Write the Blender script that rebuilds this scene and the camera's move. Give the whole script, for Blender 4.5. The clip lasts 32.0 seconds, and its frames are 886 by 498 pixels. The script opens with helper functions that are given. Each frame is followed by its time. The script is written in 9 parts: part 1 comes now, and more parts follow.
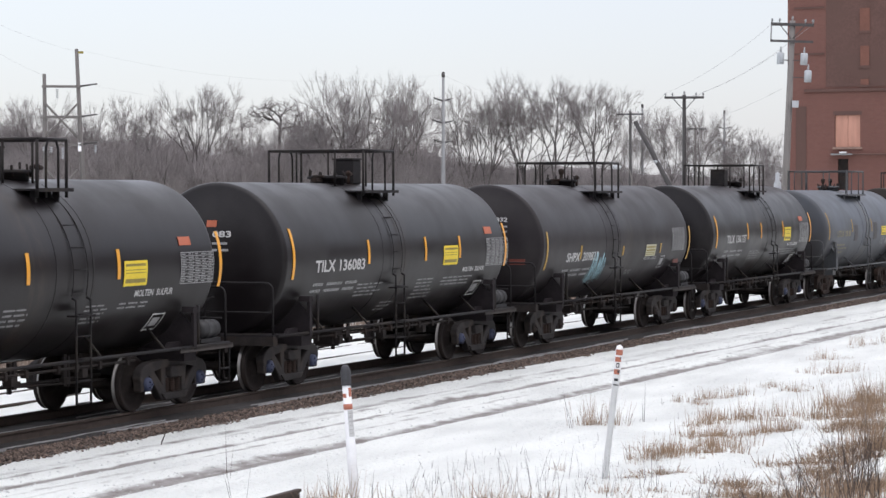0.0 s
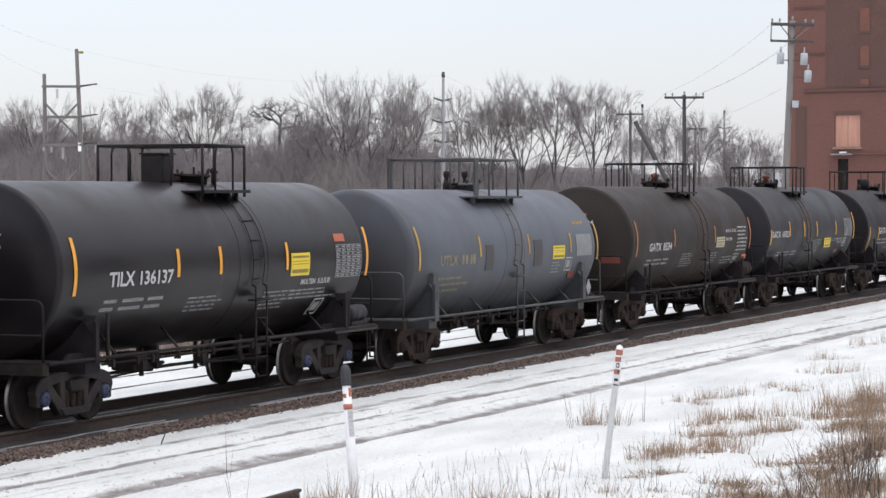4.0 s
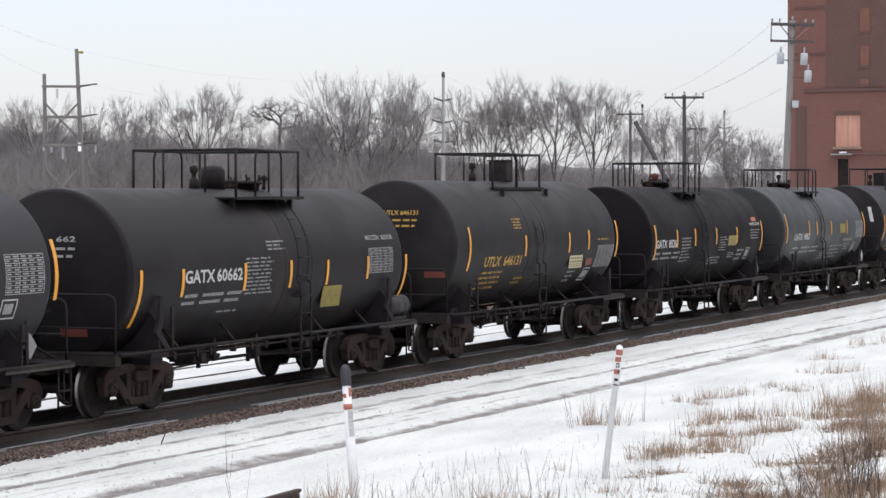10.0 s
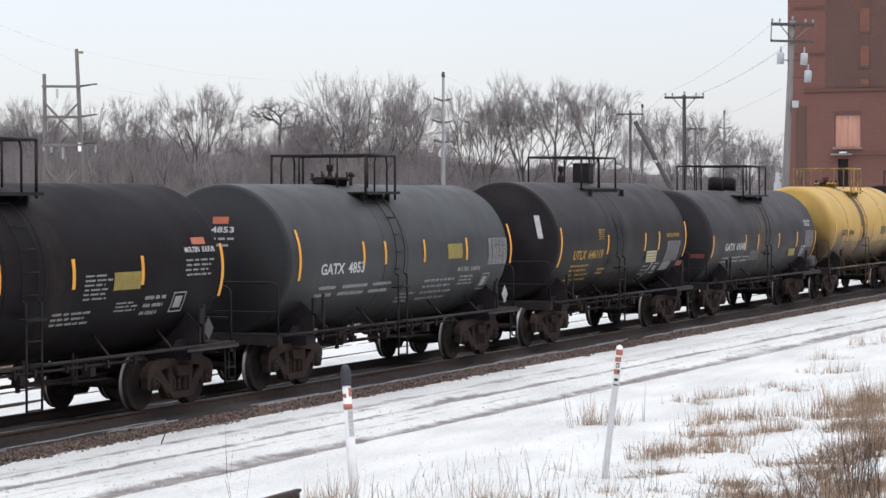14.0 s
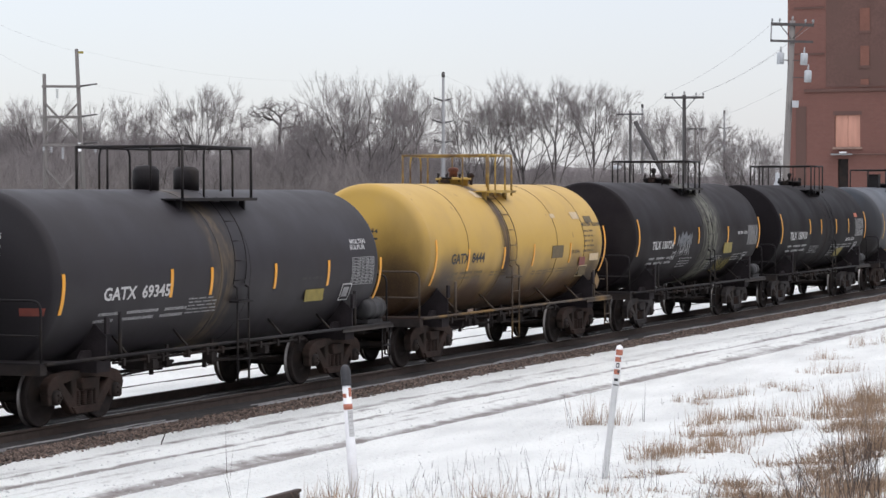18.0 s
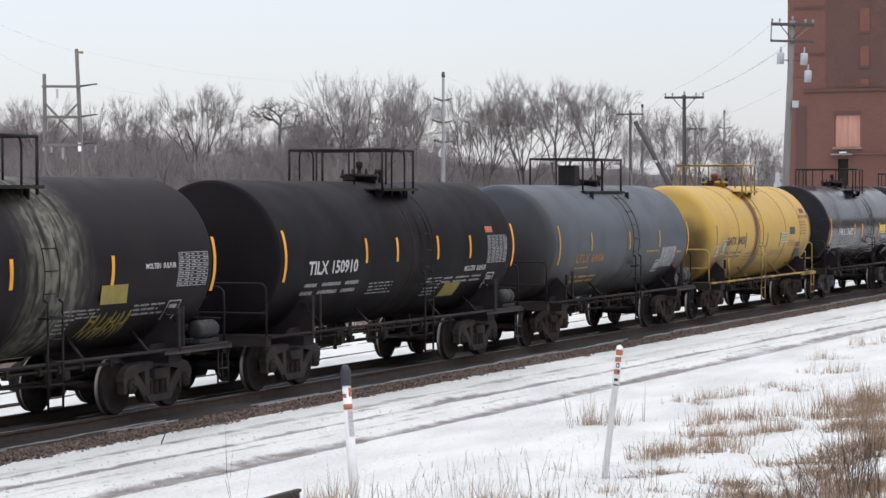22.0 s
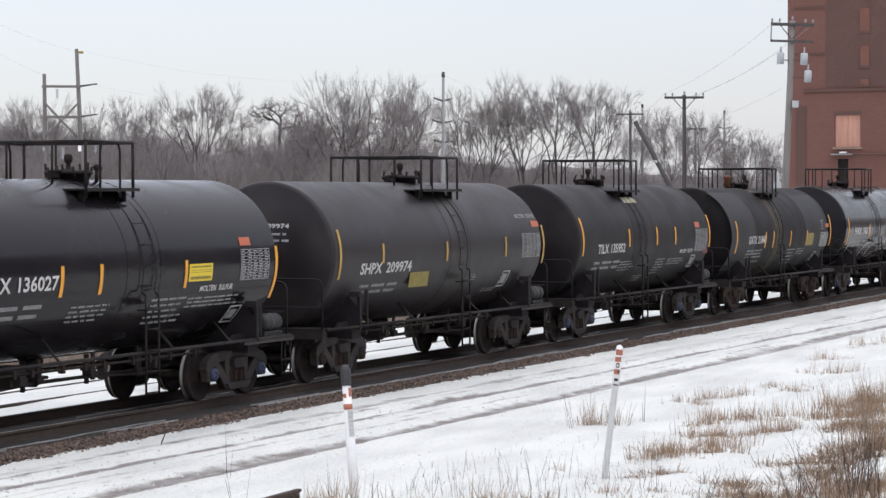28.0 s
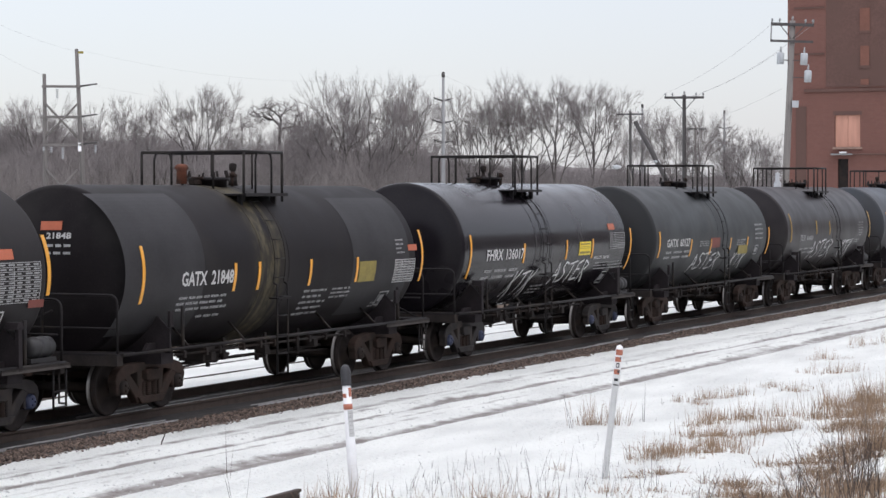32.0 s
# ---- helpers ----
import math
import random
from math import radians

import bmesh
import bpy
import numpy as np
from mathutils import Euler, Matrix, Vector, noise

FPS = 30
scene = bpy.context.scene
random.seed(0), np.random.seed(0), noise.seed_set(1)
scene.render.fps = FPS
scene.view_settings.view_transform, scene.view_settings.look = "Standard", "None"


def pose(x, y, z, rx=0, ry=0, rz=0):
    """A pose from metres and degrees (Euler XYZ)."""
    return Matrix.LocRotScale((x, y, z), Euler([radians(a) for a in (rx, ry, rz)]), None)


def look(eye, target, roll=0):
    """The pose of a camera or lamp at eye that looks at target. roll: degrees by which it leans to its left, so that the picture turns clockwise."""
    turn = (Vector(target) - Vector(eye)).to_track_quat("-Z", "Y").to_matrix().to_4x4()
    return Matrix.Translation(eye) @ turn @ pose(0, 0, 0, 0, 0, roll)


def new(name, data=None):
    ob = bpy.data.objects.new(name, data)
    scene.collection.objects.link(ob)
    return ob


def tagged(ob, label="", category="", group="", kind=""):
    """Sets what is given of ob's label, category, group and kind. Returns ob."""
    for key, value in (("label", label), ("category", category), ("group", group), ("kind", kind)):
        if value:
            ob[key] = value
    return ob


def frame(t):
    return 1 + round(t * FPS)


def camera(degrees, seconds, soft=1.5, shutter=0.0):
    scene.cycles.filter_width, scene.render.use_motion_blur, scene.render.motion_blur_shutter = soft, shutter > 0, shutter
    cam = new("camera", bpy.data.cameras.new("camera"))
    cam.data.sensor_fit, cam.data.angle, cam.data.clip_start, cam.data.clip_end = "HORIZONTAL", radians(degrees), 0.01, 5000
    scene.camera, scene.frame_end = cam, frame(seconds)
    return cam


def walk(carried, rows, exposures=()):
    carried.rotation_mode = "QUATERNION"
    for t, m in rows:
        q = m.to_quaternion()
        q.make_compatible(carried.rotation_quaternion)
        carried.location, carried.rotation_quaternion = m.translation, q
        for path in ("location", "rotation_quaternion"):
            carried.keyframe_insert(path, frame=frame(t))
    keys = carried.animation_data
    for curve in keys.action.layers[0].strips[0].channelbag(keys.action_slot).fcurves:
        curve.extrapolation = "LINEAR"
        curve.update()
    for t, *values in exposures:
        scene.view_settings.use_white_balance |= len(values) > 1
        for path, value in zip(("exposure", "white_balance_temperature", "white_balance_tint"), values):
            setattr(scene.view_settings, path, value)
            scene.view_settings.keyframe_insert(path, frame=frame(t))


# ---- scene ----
# Distances in metres. x runs along the railway, y away from the viewer, z up.
RAIL = 0.25          # top of the rails of the main track
TRACK = 20.93        # centre line of the main track
SIDING = 25.6        # centre line of the siding behind it
SPEED = 8.655        # of the train, towards -x
TZ = 2.35            # tank axis over the rails
TR = 1.42            # tank radius

# ---- camera ----
cam = camera(20.606, 32.0, soft=1.5)
EYE = Vector((0.0, 0.0, 3.815))
VIEW = look(EYE, EYE + Vector((0.92213, 0.38622, -0.02265)), -0.131)
walk(cam, [(0.0, VIEW), (32.0, VIEW)], exposures=[(0.0, 0.01), (17.0, 0.01), (18.5, -0.05), (32.0, -0.05)])

# ---- light: overcast winter day ----
world = bpy.data.worlds.new("overcast_sky")
scene.world = world
world.use_nodes = True
wn, wl = world.node_tree.nodes, world.node_tree.links
wn.clear()
w_out = wn.new("ShaderNodeOutputWorld")
w_sky = wn.new("ShaderNodeTexSky")
w_sky.sky_type, w_sky.sun_disc = "NISHITA", False
w_sky.sun_elevation, w_sky.sun_rotation = radians(35), radians(200)
w_bg = wn.new("ShaderNodeBackground")
w_bg.inputs["Strength"].default_value = 0.05
w_cloud = wn.new("ShaderNodeBackground")
w_cloud.inputs["Strength"].default_value = 0.64
w_tc = wn.new("ShaderNodeTexCoord")
w_no = wn.new("ShaderNodeTexNoise")
w_no.inputs["Scale"].default_value, w_no.inputs["Detail"].default_value = 2.2, 4.0
w_ramp = wn.new("ShaderNodeValToRGB")
w_ramp.color_ramp.elements[0].position, w_ramp.color_ramp.elements[0].color = 0.3, (0.858, 0.858, 0.93, 1)
w_ramp.color_ramp.elements[1].position, w_ramp.color_ramp.elements[1].color = 0.7, (0.915, 0.915, 0.975, 1)
w_add = wn.new("ShaderNodeAddShader")
wl.new(w_tc.outputs["Generated"], w_no.inputs["Vector"])
wl.new(w_no.outputs["Fac"], w_ramp.inputs["Fac"])
w_sep = wn.new("ShaderNodeSeparateXYZ")
w_up = wn.new("ShaderNodeMapRange")      # an overcast sky is brighter overhead than at the horizon
w_up.inputs["From Min"].default_value, w_up.inputs["From Max"].default_value = 0.0, 1.0
w_up.inputs["To Min"].default_value, w_up.inputs["To Max"].default_value = 0.94, 2.8
w_mul = wn.new("ShaderNodeVectorMath")
w_mul.operation = "SCALE"
wl.new(w_tc.outputs["Generated"], w_sep.inputs[0])
wl.new(w_sep.outputs["Z"], w_up.inputs["Value"])
w_tint = wn.new("ShaderNodeMix")       # cooler towards the horizon
w_tint.data_type, w_tint.blend_type = "RGBA", "MULTIPLY"
w_tint.inputs["Factor"].default_value = 1.0
w_hue = wn.new("ShaderNodeValToRGB")
w_hue.color_ramp.elements[0].position, w_hue.color_ramp.elements[0].color = 0.0, (1.0, 1.0, 1.04, 1)
w_hue.color_ramp.elements[1].position, w_hue.color_ramp.elements[1].color = 0.5, (1.0, 0.99, 0.985, 1)
wl.new(w_sep.outputs["Z"], w_hue.inputs["Fac"])
wl.new(w_ramp.outputs["Color"], w_tint.inputs["A"])
wl.new(w_hue.outputs["Color"], w_tint.inputs["B"])
wl.new(w_tint.outputs["Result"], w_mul.inputs[0])
wl.new(w_up.outputs[0], w_mul.inputs["Scale"])
wl.new(w_mul.outputs[0], w_cloud.inputs["Color"])
wl.new(w_sky.outputs["Color"], w_bg.inputs["Color"])
wl.new(w_bg.outputs[0], w_add.inputs[0])
wl.new(w_cloud.outputs[0], w_add.inputs[1])
wl.new(w_add.outputs[0], w_out.inputs["Surface"])

sun_data = bpy.data.lights.new("sun", "SUN")
sun_data.energy, sun_data.angle, sun_data.color = 0.5, radians(25), (1.0, 0.96, 0.9)
sun = new("sun", sun_data)
sun.matrix_world = look((0, 0, 60), (14, 28, 0))


# ---- materials ----
def mat(name, color, rough=0.8, metal=0.0, vary=0.25, scale=6.0, fine=60.0, bump=0.15, dark=None, dark_amount=0.0, spec=0.5, island=0.0, stretch=(1, 1, 1)):
    """Paint, stone, wood or metal: a base colour that varies at two scales, stains of a second colour, and fine relief."""
    m = bpy.data.materials.new(name)
    m.use_nodes = True
    n, l = m.node_tree.nodes, m.node_tree.links
    b = n["Principled BSDF"]
    b.inputs["Roughness"].default_value, b.inputs["Metallic"].default_value = rough, metal
    b.inputs["Specular IOR Level"].default_value = spec
    tc = n.new("ShaderNodeTexCoord")
    mp = n.new("ShaderNodeMapping")
    mp.inputs["Scale"].default_value = stretch
    l.new(tc.outputs["Object"], mp.inputs["Vector"])
    a = n.new("ShaderNodeTexNoise")
    a.inputs["Scale"].default_value, a.inputs["Detail"].default_value = scale, 5
    f = n.new("ShaderNodeTexNoise")
    f.inputs["Scale"].default_value, f.inputs["Detail"].default_value = fine, 3
    l.new(mp.outputs[0], a.inputs["Vector"])
    l.new(mp.outputs[0], f.inputs["Vector"])
    mix = n.new("ShaderNodeMath")
    mix.operation = "MULTIPLY_ADD"
    l.new(f.outputs["Fac"], mix.inputs[0])
    mix.inputs[1].default_value = 0.5
    half = n.new("ShaderNodeMath")
    half.operation = "MULTIPLY"
    l.new(a.outputs["Fac"], half.inputs[0])
    half.inputs[1].default_value = 0.5
    l.new(half.outputs[0], mix.inputs[2])
    ramp = n.new("ShaderNodeValToRGB")
    c0 = [c * (1 - vary) for c in color]
    c1 = [min(1, c * (1 + vary)) for c in color]
    ramp.color_ramp.elements[0].position, ramp.color_ramp.elements[0].color = 0.36, (*c0, 1)
    ramp.color_ramp.elements[1].position, ramp.color_ramp.elements[1].color = 0.64, (*c1, 1)
    l.new(mix.outputs[0], ramp.inputs["Fac"])
    out = ramp.outputs["Color"]
    if dark_amount:
        s = n.new("ShaderNodeTexNoise")
        s.inputs["Scale"].default_value, s.inputs["Detail"].default_value = scale * 0.45, 6
        l.new(mp.outputs[0], s.inputs["Vector"])
        r2 = n.new("ShaderNodeMapRange")
        r2.inputs["From Min"].default_value, r2.inputs["From Max"].default_value = 0.62 - 0.3 * dark_amount, 0.78 - 0.3 * dark_amount
        l.new(s.outputs["Fac"], r2.inputs["Value"])
        mx = n.new("ShaderNodeMix")
        mx.data_type = "RGBA"
        l.new(r2.outputs[0], mx.inputs["Factor"])
        l.new(out, mx.inputs["A"])
        mx.inputs["B"].default_value = (*dark, 1)
        out = mx.outputs["Result"]
    if island:
        g = n.new("ShaderNodeNewGeometry")
        r3 = n.new("ShaderNodeMapRange")
        r3.inputs["To Min"].default_value, r3.inputs["To Max"].default_value = 1 - island, 1 + island
        l.new(g.outputs["Random Per Island"], r3.inputs["Value"])
        sc = n.new("ShaderNodeVectorMath")
        sc.operation = "SCALE"
        l.new(out, sc.inputs[0])
        l.new(r3.outputs[0], sc.inputs["Scale"])
        out = sc.outputs[0]
    l.new(out, b.inputs["Base Color"])
    if bump:
        bp = n.new("ShaderNodeBump")
        bp.inputs["Strength"].default_value, bp.inputs["Distance"].default_value = bump, 0.01
        l.new(mix.outputs[0], bp.inputs["Height"])
        l.new(bp.outputs[0], b.inputs["Normal"])
    return m


def tank_paint(name, base, rough=0.45, stain=(0.05, 0.035, 0.025), stain_x=0.5, stain_w=0.5, stain_amount=0.6, spec=0.3, dust=(0.055, 0.051, 0.048), dust_amount=0.25, low_dark=0.0, spots=(), low_color=(0.062, 0.04, 0.022), streaks=(), chips=0.0, spot_color=(0.026, 0.022, 0.021)):
    """Tank jacket paint: road dust in soft clouds and runs, and a spill stain that runs down the jacket under the manway."""
    m = bpy.data.materials.new(name)
    m.use_nodes = True
    n, l = m.node_tree.nodes, m.node_tree.links
    b = n["Principled BSDF"]
    tc = n.new("ShaderNodeTexCoord")
    sep = n.new("ShaderNodeSeparateXYZ")
    l.new(tc.outputs["Object"], sep.inputs[0])
    info = n.new("ShaderNodeObjectInfo")        # each car has its own dirt
    shift = n.new("ShaderNodeMath")
    shift.operation = "MULTIPLY"
    l.new(info.outputs["Random"], shift.inputs[0])
    shift.inputs[1].default_value = 60.0
    own = n.new("ShaderNodeVectorMath")
    l.new(tc.outputs["Object"], own.inputs[0])
    l.new(shift.outputs[0], own.inputs[1])

    def noise_of(vec_scale, scale, detail):
        mp = n.new("ShaderNodeMapping")
        mp.inputs["Scale"].default_value = vec_scale
        l.new(own.outputs[0], mp.inputs["Vector"])
        t = n.new("ShaderNodeTexNoise")
        t.inputs["Scale"].default_value, t.inputs["Detail"].default_value = scale, detail
        l.new(mp.outputs[0], t.inputs["Vector"])
        return t.outputs["Fac"]

    def op(kind, a, c):
        t = n.new("ShaderNodeMath")
        t.operation = kind
        for k, v in enumerate((a, c)):
            if isinstance(v, (int, float)):
                t.inputs[k].default_value = v
            else:
                l.new(v, t.inputs[k])
        return t.outputs[0]

    def ranged(v, lo, hi, to0=0.0, to1=1.0):
        t = n.new("ShaderNodeMapRange")
        t.interpolation_type = "SMOOTHSTEP"
        t.inputs["From Min"].default_value, t.inputs["From Max"].default_value = lo, hi
        t.inputs["To Min"].default_value, t.inputs["To Max"].default_value = to0, to1
        l.new(v, t.inputs["Value"])
        return t.outputs[0]

    def mixed(fac, a, c):
        t = n.new("ShaderNodeMix")
        t.data_type = "RGBA"
        l.new(fac, t.inputs["Factor"])
        for key, v in (("A", a), ("B", c)):
            if isinstance(v, tuple):
                t.inputs[key].default_value = (*v, 1)
            else:
                l.new(v, t.inputs[key])
        return t.outputs["Result"]

    clouds = noise_of((1, 1, 1), 0.9, 6)
    runs = noise_of((2.2, 0.4, 0.4), 1.2, 5)
    grain = noise_of((1, 1, 1), 35, 3)
    dusty = op("MULTIPLY", ranged(op("ADD", op("MULTIPLY", clouds, 0.75), op("MULTIPLY", runs, 0.25)), 0.42, 0.66), dust_amount)
    col = mixed(dusty, base, dust)
    off = op("ABSOLUTE", op("ADD", op("SUBTRACT", sep.outputs["X"], stain_x), op("MULTIPLY", op("SUBTRACT", clouds, 0.5), 0.6)), 0.0)
    band = op("MULTIPLY", ranged(off, 0.15 * stain_w, stain_w, 1.0, 0.0), ranged(noise_of((3.5, 0.45, 0.45), 2.2, 6), 0.3, 0.57))
    crust = op("ADD", op("MULTIPLY", ranged(noise_of((1.0, 1.0, 0.5), 7, 6), 0.42, 0.6), 0.6), 0.4)
    col = mixed(op("MULTIPLY", op("MULTIPLY", band, crust), stain_amount), col, stain)
    # Blotchy darkening that grows towards the bottom of the jacket.
    if low_dark:
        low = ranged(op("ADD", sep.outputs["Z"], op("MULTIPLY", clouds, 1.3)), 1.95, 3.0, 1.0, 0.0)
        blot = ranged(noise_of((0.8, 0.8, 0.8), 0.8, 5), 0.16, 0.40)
        col = mixed(op("MULTIPLY", op("MULTIPLY", low, blot), low_dark), col, low_color)
    for sx, sz, size, sy in spots:      # sooty and spill blots, wide dark ends; sy only for those on an end
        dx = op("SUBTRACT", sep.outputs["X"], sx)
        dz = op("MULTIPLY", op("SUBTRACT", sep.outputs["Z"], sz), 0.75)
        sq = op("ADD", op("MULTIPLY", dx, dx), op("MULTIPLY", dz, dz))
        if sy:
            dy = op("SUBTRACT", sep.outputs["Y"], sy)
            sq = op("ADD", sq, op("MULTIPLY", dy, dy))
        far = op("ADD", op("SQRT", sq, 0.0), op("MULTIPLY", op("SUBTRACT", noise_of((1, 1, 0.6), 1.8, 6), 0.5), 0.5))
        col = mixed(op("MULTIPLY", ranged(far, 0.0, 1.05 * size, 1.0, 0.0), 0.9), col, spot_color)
    for sx, wide, foot in streaks:      # spills that ran down the jacket in one band
        off = op("ABSOLUTE", op("ADD", op("SUBTRACT", sep.outputs["X"], sx), op("MULTIPLY", op("SUBTRACT", noise_of((1, 1, 0.5), 1.3, 5), 0.5), 0.35)), 0.0)
        run = op("MULTIPLY", ranged(off, 0.1 * wide, wide, 1.0, 0.0), ranged(sep.outputs["Z"], foot - 0.2, foot + 0.35))
        col = mixed(op("MULTIPLY", op("MULTIPLY", run, ranged(noise_of((4, 1, 0.7), 2.5, 5), 0.25, 0.5, 0.6, 1.0)), 0.95), col, stain)
    if chips:
        col = mixed(op("MULTIPLY", ranged(noise_of((1, 1, 1), 3.2, 2), 0.73, 0.755), chips), col, (0.10, 0.05, 0.03))
    l.new(mixed(ranged(grain, 0.5, 0.8, 0.0, 0.12), col, dust), b.inputs["Base Color"])
    l.new(ranged(op("ADD", op("MULTIPLY", clouds, 0.8), op("MULTIPLY", runs, 0.2)), 0.35, 0.7, rough - 0.04, rough + 0.12), b.inputs["Roughness"])
    b.inputs["Specular IOR Level"].default_value = spec
    bp = n.new("ShaderNodeBump")
    bp.inputs["Strength"].default_value, bp.inputs["Distance"].default_value = 0.18, 0.02
    l.new(op("ADD", noise_of((1.2, 1, 1), 0.8, 2), op("MULTIPLY", grain, 0.02)), bp.inputs["Height"])
    l.new(bp.outputs[0], b.inputs["Normal"])
    return m


M_BLACK = mat("black_steel", (0.0130, 0.0110, 0.0118), 0.62, vary=0.4, scale=3, dark=(0.03, 0.024, 0.02), dark_amount=0.35, spec=0.2)
M_GRIME = mat("grimy_steel", (0.0215, 0.0172, 0.0160), 0.85, vary=0.45, scale=4, dark=(0.03, 0.021, 0.017), dark_amount=0.4, spec=0.25)
M_RUSTY = mat("rusty_cast_steel", (0.034, 0.0212, 0.0170), 0.9, vary=0.4, scale=5, dark=(0.022, 0.017, 0.014), dark_amount=0.5, spec=0.25)
M_RUSTORANGE = mat("bright_rust", (0.125, 0.043, 0.024), 0.9, vary=0.45, scale=9, dark=(0.03, 0.02, 0.017), dark_amount=0.4)
M_DARKCAST = mat("dark_cast_steel", (0.024, 0.0205, 0.0205), 0.75, vary=0.4, scale=5, dark=(0.05, 0.039, 0.033), dark_amount=0.4, spec=0.3)
M_WHEEL = mat("wheel_steel", (0.021, 0.0160, 0.0148), 0.8, vary=0.4, scale=5, dark=(0.035, 0.025, 0.02), dark_amount=0.4, spec=0.25)
M_TREAD = mat("polished_steel", (0.30, 0.285, 0.275), 0.5, metal=1.0, vary=0.15)
M_BLUE = mat("blue_bearing_cap", (0.032, 0.041, 0.085), 0.6, vary=0.25)
M_YELLOWSTEEL = mat("yellow_painted_steel", (0.3870, 0.2494, 0.0516), 0.6, vary=0.25, scale=3, dark=(0.11, 0.066, 0.032), dark_amount=0.55)
M_GREYSTEEL = mat("grey_painted_steel", (0.058, 0.06, 0.065), 0.6, vary=0.25, scale=4, dark=(0.04, 0.035, 0.03), dark_amount=0.4)
M_REFLECT = mat("amber_reflective_tape", (0.72, 0.33, 0.03), 0.4, vary=0.1)
M_REFLECT_WORN = mat("worn_amber_tape", (0.42, 0.26, 0.06), 0.55, vary=0.25, scale=8)
M_WHITE = mat("white_lettering_paint", (0.50, 0.495, 0.49), 0.6, vary=0.15, scale=10)
M_FADED = mat("faded_white_paint", (0.30, 0.30, 0.30), 0.65, vary=0.25, scale=8)
M_YELLOWTEXT = mat("faded_yellow_lettering", (0.45, 0.27, 0.05), 0.65, vary=0.25, scale=9)
M_ORANGETEXT = mat("faded_orange_lettering", (0.33, 0.15, 0.04), 0.65, vary=0.4, scale=9)
M_BLACKTEXT = mat("dark_lettering_paint", (0.03, 0.028, 0.025), 0.6)
M_PLACARD = mat("yellow_placard", (0.74, 0.56, 0.03), 0.5, vary=0.08)
M_PLACARD_OLD = mat("weathered_yellow_placard", (0.235, 0.185, 0.04), 0.6, vary=0.25)
M_ORANGE = mat("orange_panel", (0.43, 0.11, 0.05), 0.5, vary=0.12)
M_RED = mat("dull_red_panel", (0.155, 0.036, 0.025), 0.6, vary=0.2)
M_PANELGREY = mat("light_grey_panel", (0.22, 0.222, 0.23), 0.6, vary=0.15)
M_SPRAY_WHITE = mat("white_spray_paint", (0.6, 0.6, 0.6), 0.6)
M_SPRAY_BLUE = mat("light_blue_spray_paint", (0.32, 0.52, 0.58), 0.6)
M_SPRAY_GREY = mat("grey_spray_paint", (0.28, 0.28, 0.28), 0.6)
M_SPRAY_DIM = mat("thin_grey_spray", (0.11, 0.115, 0.125), 0.6, vary=0.3)
M_RAILSIDE = mat("rusted_rail_side", (0.05, 0.035, 0.028), 0.85, vary=0.3)
M_TIE = mat("creosoted_tie", (0.035, 0.03, 0.027), 0.9, vary=0.4, stretch=(1, 6, 6))
M_CINDER = mat("oily_track_ballast", (0.027, 0.0235, 0.0225), 0.95, vary=0.45, scale=5, fine=26, bump=0.8)
M_STONE = mat("brown_ballast_stone", (0.118, 0.086, 0.070), 0.9, vary=0.35, scale=9, island=0.8)
M_BARK = mat("grey_brown_bark", (0.088, 0.077, 0.074), 0.95, vary=0.25, scale=2, fine=14)
M_TWIG = mat("bare_twigs", (0.258, 0.232, 0.229), 0.95, vary=0.25, scale=0.3, fine=2, bump=0)
M_BRUSH = mat("brown_winter_brush", (0.172, 0.154, 0.148), 0.95, vary=0.3, scale=0.12, fine=1.0, bump=0)
M_GRASS = mat("dry_straw_grass", (0.325, 0.226, 0.152), 0.9, vary=0.3, scale=1.5, fine=9, bump=0)
M_WEED = mat("dead_weed_stems", (0.062, 0.046, 0.039), 0.9, vary=0.3, scale=3, bump=0)
M_WOODPOLE = mat("weathered_grey_wood_pole", (0.20, 0.183, 0.172), 0.9, vary=0.25, scale=1.2, stretch=(6, 6, 0.5))
M_WOODGREY = mat("dull_grey_wood", (0.145, 0.133, 0.127), 0.9, vary=0.25, scale=1.2, stretch=(6, 6, 0.5))
M_WOODARM = mat("dark_wood_crossarm", (0.07, 0.065, 0.065), 0.9, vary=0.25, scale=2)
M_STEELPOLE = mat("galvanised_pole", (0.24, 0.24, 0.245), 0.6, vary=0.12, scale=1)
M_CERAMIC = mat("grey_insulator", (0.34, 0.35, 0.36), 0.3)
M_TRANSF = mat("light_grey_transformer", (0.45, 0.47, 0.49), 0.5, vary=0.1)
M_WIRE = mat("weathered_wire", (0.3, 0.3, 0.31), 0.7)
M_POST = mat("white_plastic_post", (0.86, 0.86, 0.87), 0.5, vary=0.06)
M_POSTORANGE = mat("orange_red_band", (0.43, 0.15, 0.095), 0.5, vary=0.15)
M_PAPER = mat("grey_paper_label", (0.55, 0.55, 0.55), 0.7, vary=0.15, scale=20)
M_POSTDARK = mat("dark_cap", (0.04, 0.04, 0.045), 0.5)
M_BOARD = mat("salmon_board", (0.52, 0.27, 0.2), 0.8, vary=0.12, scale=1.0, stretch=(4, 4, 0.6))
M_BOARD_DULL = mat("dull_red_board", (0.19, 0.083, 0.06), 0.85, vary=0.25, scale=1.0)
M_CONCRETE = mat("stained_sill_stone", (0.30, 0.20, 0.16), 0.9, vary=0.25)
M_EARTH = mat("wooded_hillside", (0.1653, 0.1441, 0.1402), 1.0, vary=0.45, scale=0.12, fine=1.2, bump=0)
